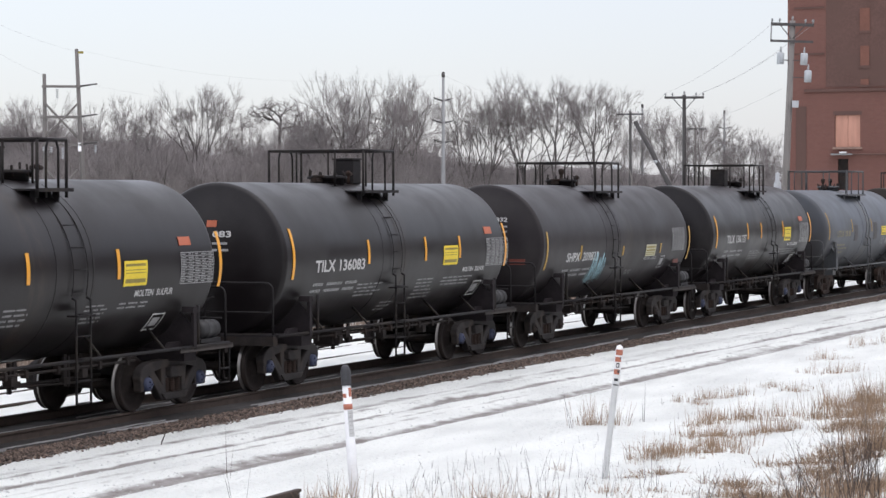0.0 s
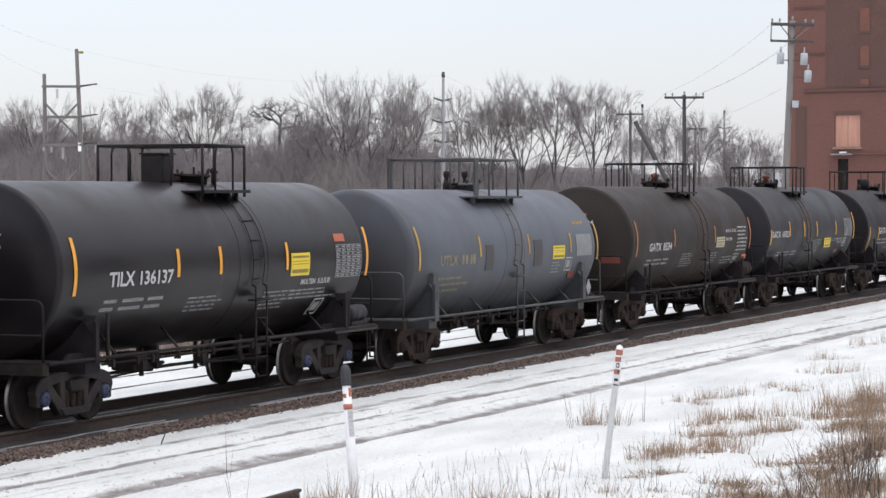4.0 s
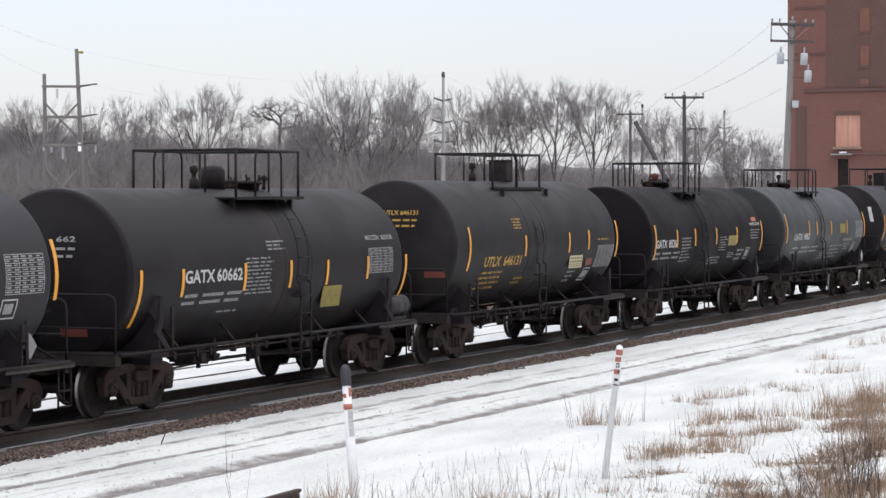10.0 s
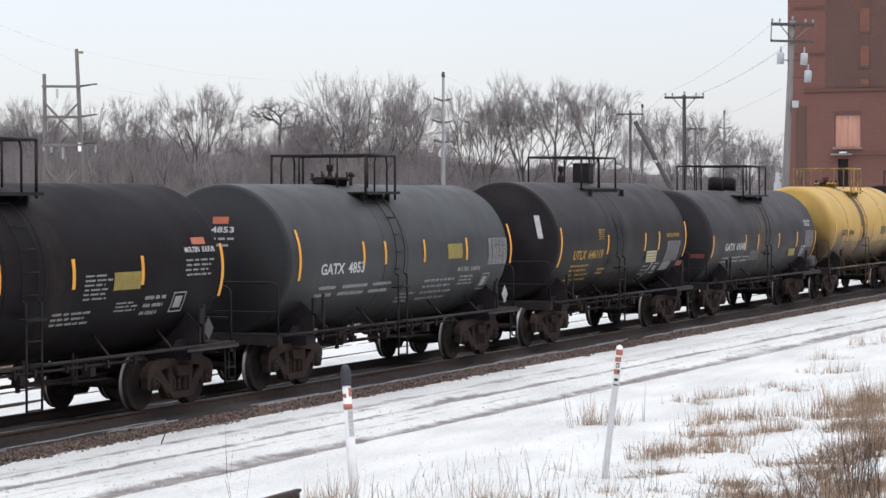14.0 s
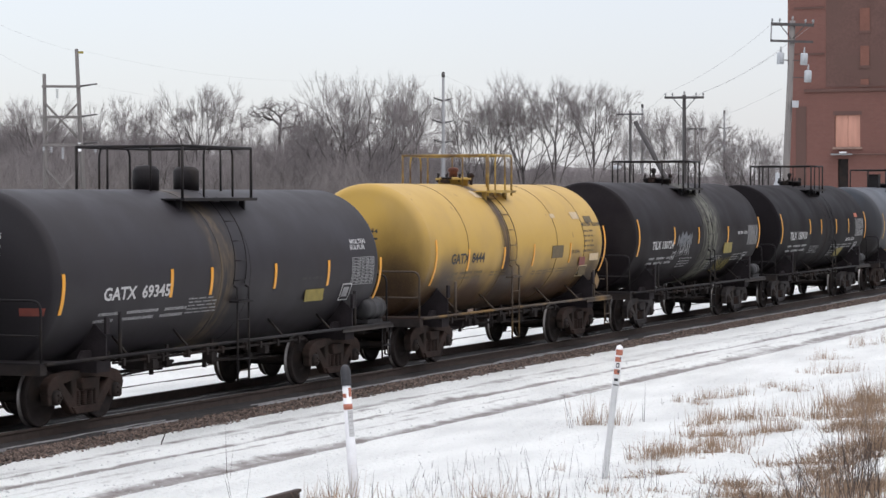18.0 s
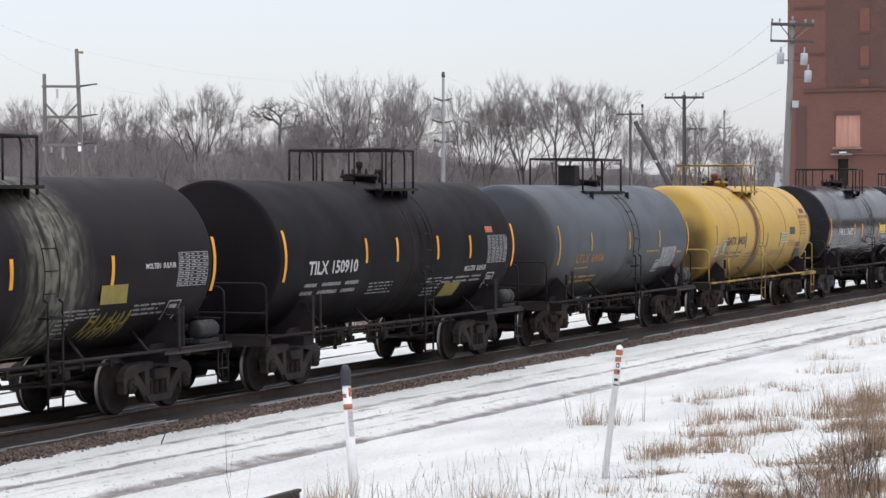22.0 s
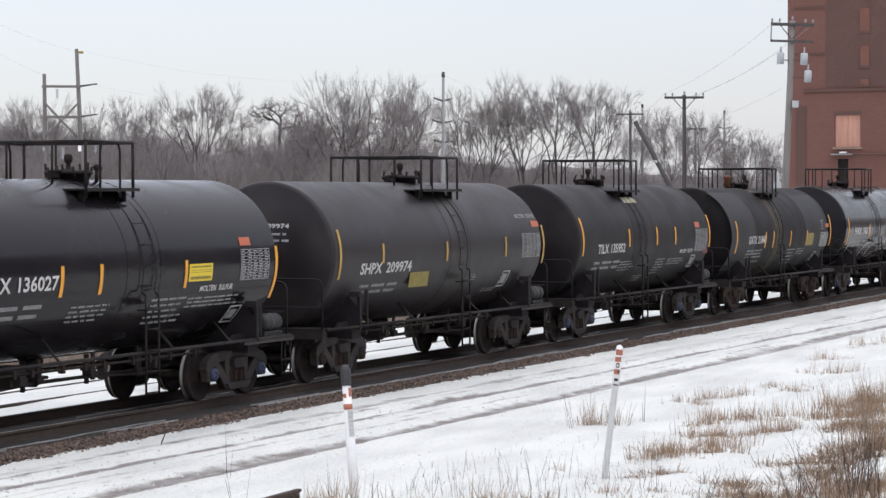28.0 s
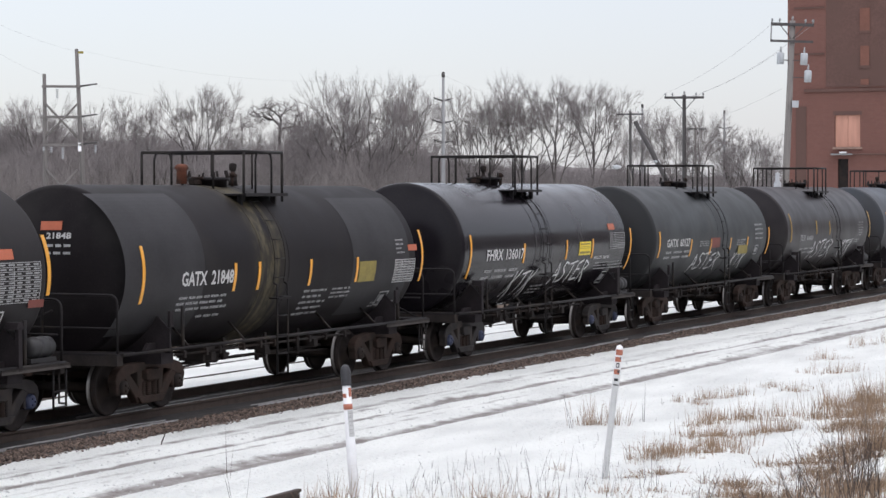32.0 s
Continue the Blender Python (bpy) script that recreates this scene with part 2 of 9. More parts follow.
M_RESERVOIR = mat("grey_reservoir_paint", (0.024, 0.0232, 0.0245), 0.6, vary=0.25, scale=4, dark=(0.05, 0.045, 0.04), dark_amount=0.35)
M_CREAM = mat("cream_panel", (0.45, 0.43, 0.30), 0.6, vary=0.15, scale=9)
M_PALEPATCH = mat("pale_repair_patch", (0.50, 0.385, 0.24), 0.65, vary=0.15, scale=9)
M_DARKPANEL = mat("dark_repaint_panel", (0.055, 0.05, 0.05), 0.6, vary=0.2)
M_REFLECT_RUST = mat("rust_orange_tape", (0.36, 0.13, 0.04), 0.55, vary=0.2, scale=8)
M_REFLECT_BROWN = mat("faded_brown_tape", (0.26, 0.17, 0.05), 0.6, vary=0.25, scale=8)
M_CLOD = mat("frozen_snow_crumbs", (0.5412, 0.5535, 0.5412), 0.8, vary=0.12, scale=9, island=0.16)
M_DIRTYSNOW = mat("dirty_track_snow", (0.24, 0.235, 0.235), 0.85, vary=0.35, scale=3, fine=30)
M_DARKFADED = mat("faded_dark_panel", (0.11, 0.078, 0.032), 0.6, vary=0.25, scale=7)
M_GRAVEL = mat("brown_ballast_slope", (0.085, 0.07, 0.06), 0.95, vary=0.5, scale=7, fine=22, bump=1.0)
M_SILL = mat("dusty_running_board", (0.044, 0.036, 0.0325), 0.85, vary=0.35, scale=5, dark=(0.025, 0.021, 0.019), dark_amount=0.4)
M_MAT = mat("matted_dead_grass", (0.25, 0.17, 0.112), 0.95, vary=0.35, scale=1.5, fine=9, bump=0)
M_SADDLE = mat("sooty_black_steel", (0.0230, 0.0190, 0.0208), 0.8, vary=0.4, scale=3, spec=0.15)
M_SEAM = mat("grimy_jacket_seam", (0.13, 0.085, 0.03), 0.7, vary=0.3, scale=3)
M_REPAINT = mat("grey_repaint", (0.0306, 0.0293, 0.0311), 0.55, vary=0.3, scale=1.2, bump=0, spec=0.13)
M_FIELD = mat("pale_field_grass", (0.25, 0.195, 0.16), 0.95, vary=0.3, scale=1.5, fine=9, bump=0)
P_BLACK_A = tank_paint("black_jacket_clean", (0.0082, 0.0061, 0.0070), 0.34, stain_x=-0.2, stain_amount=0.35, dust_amount=0.18)
P_BLACK_B = tank_paint("black_jacket_worn", (0.0166, 0.0128, 0.0146), 0.42, spec=0.27, stain=(0.055, 0.045, 0.036), stain_x=0.6, stain_w=0.6, stain_amount=0.5, dust_amount=0.35)
P_BLACK_C = tank_paint("black_jacket_matt", (0.0078, 0.0060, 0.0071), 0.6, spec=0.1, stain_x=0.2, stain_amount=0.25, dust_amount=0.05)
P_BLACK_D = tank_paint("black_jacket_dusty", (0.0098, 0.0075, 0.0086), 0.52, spec=0.19, stain_x=0.0, stain_amount=0.4, dust_amount=0.28)
P_GLOSS = tank_paint("black_jacket_glossy", (0.0100, 0.0084, 0.0108), 0.19, stain_amount=0.15, dust_amount=0.10, spec=0.18)
P_BROWN_BLACK = tank_paint("rusty_black_jacket", (0.024, 0.0185, 0.0155), 0.58, spec=0.25, stain=(0.075, 0.04, 0.024), stain_x=0.95, stain_w=0.75, stain_amount=0.8, dust=(0.045, 0.034, 0.027), dust_amount=0.5)
# One wide spot darkens the near end of the charcoal, slate and grey jackets.
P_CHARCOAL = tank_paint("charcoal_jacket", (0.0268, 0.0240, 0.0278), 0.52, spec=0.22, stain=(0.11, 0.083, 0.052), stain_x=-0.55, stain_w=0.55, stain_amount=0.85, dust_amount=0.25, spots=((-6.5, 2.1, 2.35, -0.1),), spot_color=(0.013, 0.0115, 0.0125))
P_SLATE = tank_paint("slate_jacket", (0.0357, 0.0391, 0.0416), 0.5, spec=0.25, low_dark=0.4, low_color=(0.018, 0.017, 0.017), spots=((-5.75, 2.0, 2.3, -0.2),), spot_color=(0.012, 0.0108, 0.0116), stain=(0.05, 0.047, 0.043), stain_x=-0.3, stain_amount=0.5, dust_amount=0.2)
P_GREY_BLUE = tank_paint("grey_blue_jacket", (0.0972, 0.1080, 0.1278), 0.5, low_dark=0.55, low_color=(0.035, 0.033, 0.034), spots=((-5.75, 1.7, 2.3, -0.4),), stain=(0.11, 0.095, 0.075), stain_x=0.3, stain_w=0.5, stain_amount=0.6, dust=(0.10, 0.097, 0.094), dust_amount=0.4)
P_STEEL_BLUE = tank_paint("steel_blue_jacket", (0.064, 0.075, 0.090), 0.5, low_dark=0.97, low_color=(0.020, 0.0185, 0.0185), spots=((-5.45, 1.7, 2.3, -0.6),), stain=(0.075, 0.073, 0.073), stain_x=0.6, stain_w=0.6, stain_amount=0.7, dust=(0.085, 0.083, 0.085), dust_amount=0.4)
P_YELLOW_A = tank_paint("yellow_jacket_sooty", (0.50, 0.315, 0.066), 0.5, stain=(0.045, 0.026, 0.018), stain_x=-1.0, stain_w=0.6, stain_amount=0.45, dust=(0.42, 0.29, 0.12), dust_amount=0.5, low_dark=1.0, low_color=(0.060, 0.030, 0.014), spots=((-5.6, 1.8, 1.2, -0.75), (-4.35, 1.4, 1.0, 0), (-0.95, 1.72, 0.8, 0), (-0.4, 1.2, 0.9, 0), (4.85, 1.5, 1.05, 0)), streaks=((-1.08, 0.32, 1.6), (-0.95, 0.13, 1.2)), spot_color=(0.042, 0.026, 0.016), chips=0.4)
P_YELLOW_B = tank_paint("yellow_jacket_rusty", (0.52, 0.33, 0.066), 0.5, stain=(0.115, 0.035, 0.015), stain_x=-0.85, stain_w=0.5, stain_amount=0.45, dust=(0.45, 0.31, 0.12), dust_amount=0.5, low_dark=0.5, low_color=(0.10, 0.055, 0.022), spots=((-5.6, 1.9, 0.85, -0.8), (-5.55, 2.35, 0.5, -0.8), (-4.3, 1.35, 0.95, 0), (-0.6, 1.5, 0.45, 0), (4.8, 1.3, 0.8, 0)), streaks=((-0.92, 0.32, 1.35), (-0.78, 0.14, 1.9)), spot_color=(0.042, 0.026, 0.016), chips=0.8)
P_BLACK_STAIN = tank_paint("black_jacket_spilled", (0.0113, 0.0085, 0.0101), 0.55, spec=0.1, stain=(0.17, 0.168, 0.135), stain_x=0.95, stain_w=1.15, stain_amount=0.95, dust_amount=0.2)
P_PATCHED = tank_paint("black_jacket_patched", (0.0089, 0.0069, 0.0080), 0.55, spec=0.12, stain=(0.10, 0.085, 0.052), stain_x=-0.75, stain_w=0.75, stain_amount=0.9, dust_amount=0.3)
M_SOOTYSTEEL = mat("sooty_yellow_steel", (0.19, 0.112, 0.036), 0.7, vary=0.35, scale=2.5, dark=(0.05, 0.034, 0.022), dark_amount=0.85)
M_YELLOWFAINT = mat("nearly_worn_off_yellow_lettering", (0.2280, 0.1980, 0.1200), 0.65, vary=0.3, scale=9)


# ---- mesh helpers ----
def box(bm, x0, x1, y0, y1, z0, z1):
    v = [bm.verts.new((x, y, z)) for x in (x0, x1) for y in (y0, y1) for z in (z0, z1)]
    for q in ((0, 1, 3, 2), (4, 6, 7, 5), (0, 4, 5, 1), (2, 3, 7, 6), (0, 2, 6, 4), (1, 5, 7, 3)):
        bm.faces.new([v[k] for k in q])


def tube(bm, p0, p1, r0, r1=None, n=8, caps=True):
    p0, p1 = Vector(p0), Vector(p1)
    r1 = r0 if r1 is None else r1
    d = (p1 - p0).normalized()
    a = d.orthogonal().normalized()
    c = d.cross(a)
    rings = []
    for p, r in ((p0, r0), (p1, r1)):
        rings.append([bm.verts.new(p + r * (math.cos(2 * math.pi * k / n) * a + math.sin(2 * math.pi * k / n) * c)) for k in range(n)])
    for k in range(n):
        f = bm.faces.new((rings[0][k], rings[0][(k + 1) % n], rings[1][(k + 1) % n], rings[1][k]))
        f.smooth = True
    if caps:
        bm.faces.new(rings[0][::-1])
        bm.faces.new(rings[1])


def pipe(bm, pts, r, n=8):
    """A bent pipe through pts, with one mitred ring at each bend."""
    pts = [Vector(p) for p in pts]
    rings = []
    up = None
    for k, p in enumerate(pts):
        d0 = (p - pts[k - 1]).normalized() if k else (pts[1] - p).normalized()
        d1 = (pts[k + 1] - p).normalized() if k < len(pts) - 1 else d0
        d = (d0 + d1).normalized()
        if up is None:
            up = d.orthogonal().normalized()
        a = (up - d * up.dot(d)).normalized()
        up = a
        c = d.cross(a)
        rings.append([bm.verts.new(p + r * (math.cos(2 * math.pi * j / n) * a + math.sin(2 * math.pi * j / n) * c)) for j in range(n)])
    for u, w in zip(rings, rings[1:]):
        for k in range(n):
            bm.faces.new((u[k], u[(k + 1) % n], w[(k + 1) % n], w[k])).smooth = True
    bm.faces.new(rings[0][::-1])
    bm.faces.new(rings[-1])


def bend(p, q, s, r=0.12, n=4):
    """Points of a rounded corner at q between p and s."""
    p, q, s = Vector(p), Vector(q), Vector(s)
    a, c = q + (p - q).normalized() * r, q + (s - q).normalized() * r
    return [(1 - t) ** 2 * a + 2 * t * (1 - t) * q + t * t * c for t in (k / n for k in range(n + 1))]


def lathe(bm, profile, n=32, axis="x", centre=(0, 0, 0), smooth=True, mats=None):
    """Turns (along, radius) pairs about an axis through centre."""
    c = Vector(centre)
    rings = []
    for u, r in profile:
        ring = []
        for k in range(n if r > 1e-6 else 1):
            a = 2 * math.pi * k / n
            s, t = r * math.cos(a), r * math.sin(a)
            ring.append(bm.verts.new(c + (Vector((u, s, t)) if axis == "x" else Vector((t, u, s)) if axis == "y" else Vector((s, t, u)))))
        rings.append(ring)
    for j, (u, w) in enumerate(zip(rings, rings[1:])):
        for k in range(n):
            a, b2 = k, (k + 1) % n
            if len(u) == 1 and len(w) == 1:
                continue
            q = (u[0], w[b2], w[a]) if len(u) == 1 else (u[a], u[b2], w[0]) if len(w) == 1 else (u[a], u[b2], w[b2], w[a])
            f = bm.faces.new(q)
            f.smooth = smooth
            if mats:
                f.material_index = mats[j]


def prism(bm, poly, y0, y1):
    """A plate with outline poly in x and z, from y0 to y1."""
    a = [bm.verts.new((x, y0, z)) for x, z in poly]
    b = [bm.verts.new((x, y1, z)) for x, z in poly]
    bm.faces.new(a)
    bm.faces.new(b[::-1])
    for k in range(len(poly)):
        j = (k + 1) % len(poly)
        bm.faces.new((a[j], a[k], b[k], b[j]))


def finish(name, bm, materials):
    me = bpy.data.meshes.new(name)
    bmesh.ops.recalc_face_normals(bm, faces=bm.faces)
    bm.to_mesh(me)
    bm.free()
    for m in materials if isinstance(materials, (tuple, list)) else (materials,):
        me.materials.append(m)
    return me


def part(name, bm, material, parent, label="", at=None):
    """Links a bmesh, or a mesh that others share, as one object under a thing or a part."""
    me = bm if isinstance(bm, bpy.types.Mesh) else finish(name, bm, material)
    ob = new(name, me)
    if parent is not None:
        ob.parent = parent
    if at is not None:
        ob.matrix_basis = at
    return tagged(ob, label)


def thing(name, at, label, category, group="", kind=""):
    ob = new(name)
    ob.empty_display_size = 0.3
    ob.matrix_basis = at
    return tagged(ob, label, category, group, kind)


def solid(name, bm, material, label="", category="", kind="", group="", at=None):
    ob = part(name, bm, material, None, "", at)
    return tagged(ob, label, category, group, kind)


MESHES = {}


def shared(key, maker, material):
    """A mesh that is made once and used by all alike pieces."""
    k = (key, material.name if not isinstance(material, tuple) else tuple(m.name for m in material))
    if k not in MESHES:
        bm = bmesh.new()
        maker(bm)
        MESHES[k] = finish(key, bm, material)
    return MESHES[k]


def maker_of(fn, *args):
    def make(bm):
        fn(bm, *args)
    return make


# ---- ground ----
def ground_height(x, y):
    """Snow: a service road with two worn ruts before the railway, a low bed under the track, open field behind."""
    z = 0.0
    wob = 0.08 * noise.noise(Vector((x * 0.06, 3.1, 0)))
    for yc, depth, w in ((17.32 - 0.0225 * (x - 40), 0.06, 0.22), (15.74 - 0.0143 * (x - 40), 0.06, 0.27), (16.85 - 0.020 * (x - 40), 0.03, 0.2), (16.2 - 0.016 * (x - 40), 0.02, 0.3)):
        d = (y - yc - wob) / w
        z -= depth * math.exp(-d * d)
        z += 0.35 * depth * math.exp(-(abs(d) - 2.0) ** 2)
    near = max(0.0, min(1.0, (14.6 - y) / 3.0))
    z += near * (0.10 * noise.noise(Vector((x * 0.35, y * 0.5, 0))) + 0.05 * noise.noise(Vector((x * 1.3, y * 1.7, 4))))
    z += 0.012 * noise.noise(Vector((x * 2.2, y * 3.1, 9)))
    if 14.9 < y < 19:
        z += 0.02 * noise.noise(Vector((x * 0.5, y * 5.0, 3)))
    if y > 22.6:
        z -= 0.16 * min(1.0, (y - 22.6) / 1.0)
        if y < 29:      # drifted snow half buries the siding further along
            z += (0.085 * max(0.0, min(1.0, (x - 33) / 9)) + 0.02 * noise.noise(Vector((x * 0.5, y * 0.7, 5)))) * min(1.0, (y - 22.6) / 1.0) * min(1.0, (29 - y) / 1.5)
    if y > 30:
        z += 0.15 * noise.noise(Vector((x * 0.08, y * 0.08, 2))) * min(1.0, (y - 30) / 10)
    return z


def snow_material():
    m = bpy.data.materials.new("trodden_snow")
    m.use_nodes = True
    n, l = m.node_tree.nodes, m.node_tree.links
    b = n["Principled BSDF"]
    b.inputs["Roughness"].default_value = 0.75
    b.inputs["Specular IOR Level"].default_value = 0.25
    tc = n.new("ShaderNodeTexCoord")
    sep = n.new("ShaderNodeSeparateXYZ")
    l.new(tc.outputs["Object"], sep.inputs[0])

    def tex(scale, detail, vec=(1, 1, 1)):
        mp = n.new("ShaderNodeMapping")
        mp.inputs["Scale"].default_value = vec
        l.new(tc.outputs["Object"], mp.inputs["Vector"])
        t = n.new("ShaderNodeTexNoise")
        t.inputs["Scale"].default_value, t.inputs["Detail"].default_value = scale, detail
        l.new(mp.outputs[0], t.inputs["Vector"])
        return t.outputs["Fac"]

    def op(kind, a, c):
        t = n.new("ShaderNodeMath")
        t.operation = kind
        for k, v in enumerate((a, c)):
            if isinstance(v, (int, float)):
                t.inputs[k].default_value = v
            else:
                l.new(v, t.inputs[k])
        return t.outputs[0]

    def ranged(v, lo, hi, to0=0.0, to1=1.0):
        t = n.new("ShaderNodeMapRange")
        t.interpolation_type = "SMOOTHSTEP"
        t.inputs["From Min"].default_value, t.inputs["From Max"].default_value = lo, hi
        t.inputs["To Min"].default_value, t.inputs["To Max"].default_value = to0, to1
        l.new(v, t.inputs["Value"])
        return t.outputs[0]

    wear = n.new("ShaderNodeAttribute")
    wear.attribute_name = "wear"
    streak = tex(1.0, 6, (0.35, 2.4, 1))
    drift = op("MULTIPLY", op("SUBTRACT", tex(0.11, 3), 0.5), 0.22)
    worn = wear.outputs["Fac"]
    # wheel ruts along the road: offset, slope, half width, strength
    faint = ranged(sep.outputs["X"], 40, 62, 1.0, 0.8)      # further on the ruts are broad and pale
    for k, (yc, slope, half, amount) in enumerate(((18.22, 0.0225, 0.11, 0.92), (18.02, 0.0225, 0.14, 0.42), (16.33, 0.0143, 0.17, 0.58), (16.22, 0.0143, 0.3, 0.40), (16.62, 0.015, 0.12, 0.33), (17.05, 0.017, 0.06, 0.38), (17.5, 0.02, 0.07, 0.36), (18.60, 0.021, 0.08, 0.42), (18.95, 0.019, 0.16, 0.5))):
        line = op("ADD", sep.outputs["Y"], op("MULTIPLY", sep.outputs["X"], slope))
        d = op("ABSOLUTE", op("SUBTRACT", op("ADD", line, op("ADD", drift, op("MULTIPLY", op("SUBTRACT", tex(0.8 + 0.1 * k, 4), 0.5), 0.16))), yc), 0.0)
        worn = op("ADD", worn, op("MULTIPLY", ranged(op("MULTIPLY", d, faint), 0.3 * half, 1.7 * half, 1.0, 0.0), op("MULTIPLY", ranged(tex(0.22 + 0.05 * k, 4, (1, 0.2, 1)), 0.3, 0.62, 0.66, 1.0), op("MULTIPLY", faint, amount))))
    clump = tex(2.6, 6)
    bare = ranged(op("ADD", worn, op("MULTIPLY", op("SUBTRACT", op("ADD", op("MULTIPLY", streak, 0.6), op("MULTIPLY", clump, 0.4)), 0.5), 2.2)), 0.4, 0.98)
    dirt = n.new("ShaderNodeValToRGB")
    dirt.color_ramp.elements[0].position, dirt.color_ramp.elements[0].color = 0.3, (0.19, 0.166, 0.152, 1)
    dirt.color_ramp.elements[1].position, dirt.color_ramp.elements[1].color = 0.75, (0.38, 0.366, 0.356, 1)
    l.new(tex(3.5, 6, (0.5, 1.5, 1)), dirt.inputs["Fac"])
    snow = n.new("ShaderNodeValToRGB")
    snow.color_ramp.elements[0].position, snow.color_ramp.elements[0].color = 0.3, (0.63, 0.642, 0.62, 1)
    snow.color_ramp.elements[1].position, snow.color_ramp.elements[1].color = 0.60, (0.775, 0.788, 0.758, 1)
    l.new(tex(0.7, 7, (0.4, 1.4, 1)), snow.inputs["Fac"])
    mx = n.new("ShaderNodeMix")
    mx.data_type = "RGBA"
    l.new(bare, mx.inputs["Factor"])
    l.new(snow.outputs["Color"], mx.inputs["A"])
    l.new(dirt.outputs["Color"], mx.inputs["B"])
    l.new(mx.outputs["Result"], b.inputs["Base Color"])
    bp = n.new("ShaderNodeBump")
    bp.inputs["Strength"].default_value, bp.inputs["Distance"].default_value = 1.0, 0.07
    l.new(op("ADD", op("MULTIPLY", tex(9, 8), 1.5), op("MULTIPLY", tex(2.0, 4, (0.5, 1.6, 1)), 1.5)), bp.inputs["Height"])
    l.new(bp.outputs[0], b.inputs["Normal"])
    return m


def wear_at(x, y):
    """How far the snow is worn off: ruts of the service road, bare turf by the weeds, cinders by the siding."""
    w = 0.0
    if 14.9 < y < 19.2:
        w += 0.16 + 0.12 * noise.noise(Vector((x * 0.1, y * 1.3, 6)))
    for xc, yc, amount, rx, ry in ((42.3, 17.36, 1.0, 1.4, 0.16), (49.5, 15.6, 0.6, 1.6, 0.12), (35.0, 10.4, 0.34, 3.5, 1.0), (42.5, 9.9, 0.6, 3.0, 1.0), (30.0, 7.2, 0.6, 2.0, 0.9)):
        w += amount * math.exp(-((x - xc) / rx) ** 2 - ((y - yc) / ry) ** 2)
    if y > 22.2:
        w += 0.30 * max(0.0, noise.noise(Vector((x * 0.12, y * 1.1, 8)))) * math.exp(-((y - 24.4) / 1.2) ** 2)
    if y > 28:
        w += 0.4 * min(1, (y - 28) / 4)
    return w


def axis_steps(a, fine0, fine1, c, step, coarse):
    """Values from a to c: small steps between fine0 and fine1, growing ones outside."""
    mid = list(np.arange(fine0, fine1 + 1e-6, step))
    lo, s, v = [], coarse, fine0
    while v > a:
        v -= s
        s *= 1.45
        lo.append(max(v, a))
    hi, s, v = [], coarse, fine1
    while v < c:
        v += s
        s *= 1.45
        hi.append(min(v, c))
    return lo[::-1] + mid + hi


def build_ground():
    xs = axis_steps(-2400, 22, 96, 2600, 0.28, 0.6)
    ys = axis_steps(-2400, 5.5, 20.0, 2600, 0.11, 0.3)
    ys = sorted(set(round(float(v), 3) for v in ys if v < 20.0 or v > 31) | set(np.round(np.arange(20.2, 31, 0.3), 3)))
    verts, wear = [], []
    for y in ys:
        for x in xs:
            verts.append((x, y, ground_height(x, y)))
            wear.append(wear_at(x, y))
    nx = len(xs)
    faces = [(j * nx + i, j * nx + i + 1, (j + 1) * nx + i + 1, (j + 1) * nx + i) for j in range(len(ys) - 1) for i in range(nx - 1)]
    me = bpy.data.meshes.new("ground")
    me.from_pydata(verts, [], faces)
    me.attributes.new("wear", "FLOAT", "POINT").data.foreach_set("value", wear)
    me.polygons.foreach_set("use_smooth", [True] * len(faces))
    me.materials.append(snow_material())
    tagged(new("ground", me), "snow-covered ground with muddy wheel ruts along the railway", "ground", kind="structure")


def build_clods():
    """Crumbs of frozen snow thrown up along the ruts, and a few over the field."""
    rng = random.Random(91)
    vs, fs = [], []
    for k in range(1500):
        x = 26 + 50 * rng.random() ** 1.5
        which = rng.random()
        if which < 0.38:
            y = 17.32 - 0.0225 * (x - 40) + rng.choice((-0.22, 0.24)) + rng.gauss(0, 0.09)
        elif which < 0.76:
            y = 15.74 - 0.0143 * (x - 40) + rng.choice((-0.30, 0.30)) + rng.gauss(0, 0.10)
        else:
            y = rng.uniform(13.6, 19.0)
        r = 0.008 + 0.022 * rng.random() ** 2
        z = ground_height(x, y)
        n = len(vs)
        for d in ((1, 0, 0), (-1, 0, 0), (0, 1, 0), (0, -1, 0), (0, 0, 1), (0, 0, -0.6)):
            vs.append((x + d[0] * r * rng.uniform(0.8, 1.8), y + d[1] * r * rng.uniform(0.6, 1.3), z + d[2] * r * rng.uniform(0.5, 1.0)))
        for a, b, c in ((0, 2, 4), (2, 1, 4), (1, 3, 4), (3, 0, 4), (2, 0, 5), (1, 2, 5), (3, 1, 5), (0, 3, 5)):
            fs.append((n + a, n + b, n + c))
    me = bpy.data.meshes.new("snow_clods")
    me.from_pydata(vs, [], fs)
    me.materials.append(M_CLOD)
    tagged(new("snow_clods", me), "crumbs of frozen snow along the wheel ruts", "snow", kind="stuff")


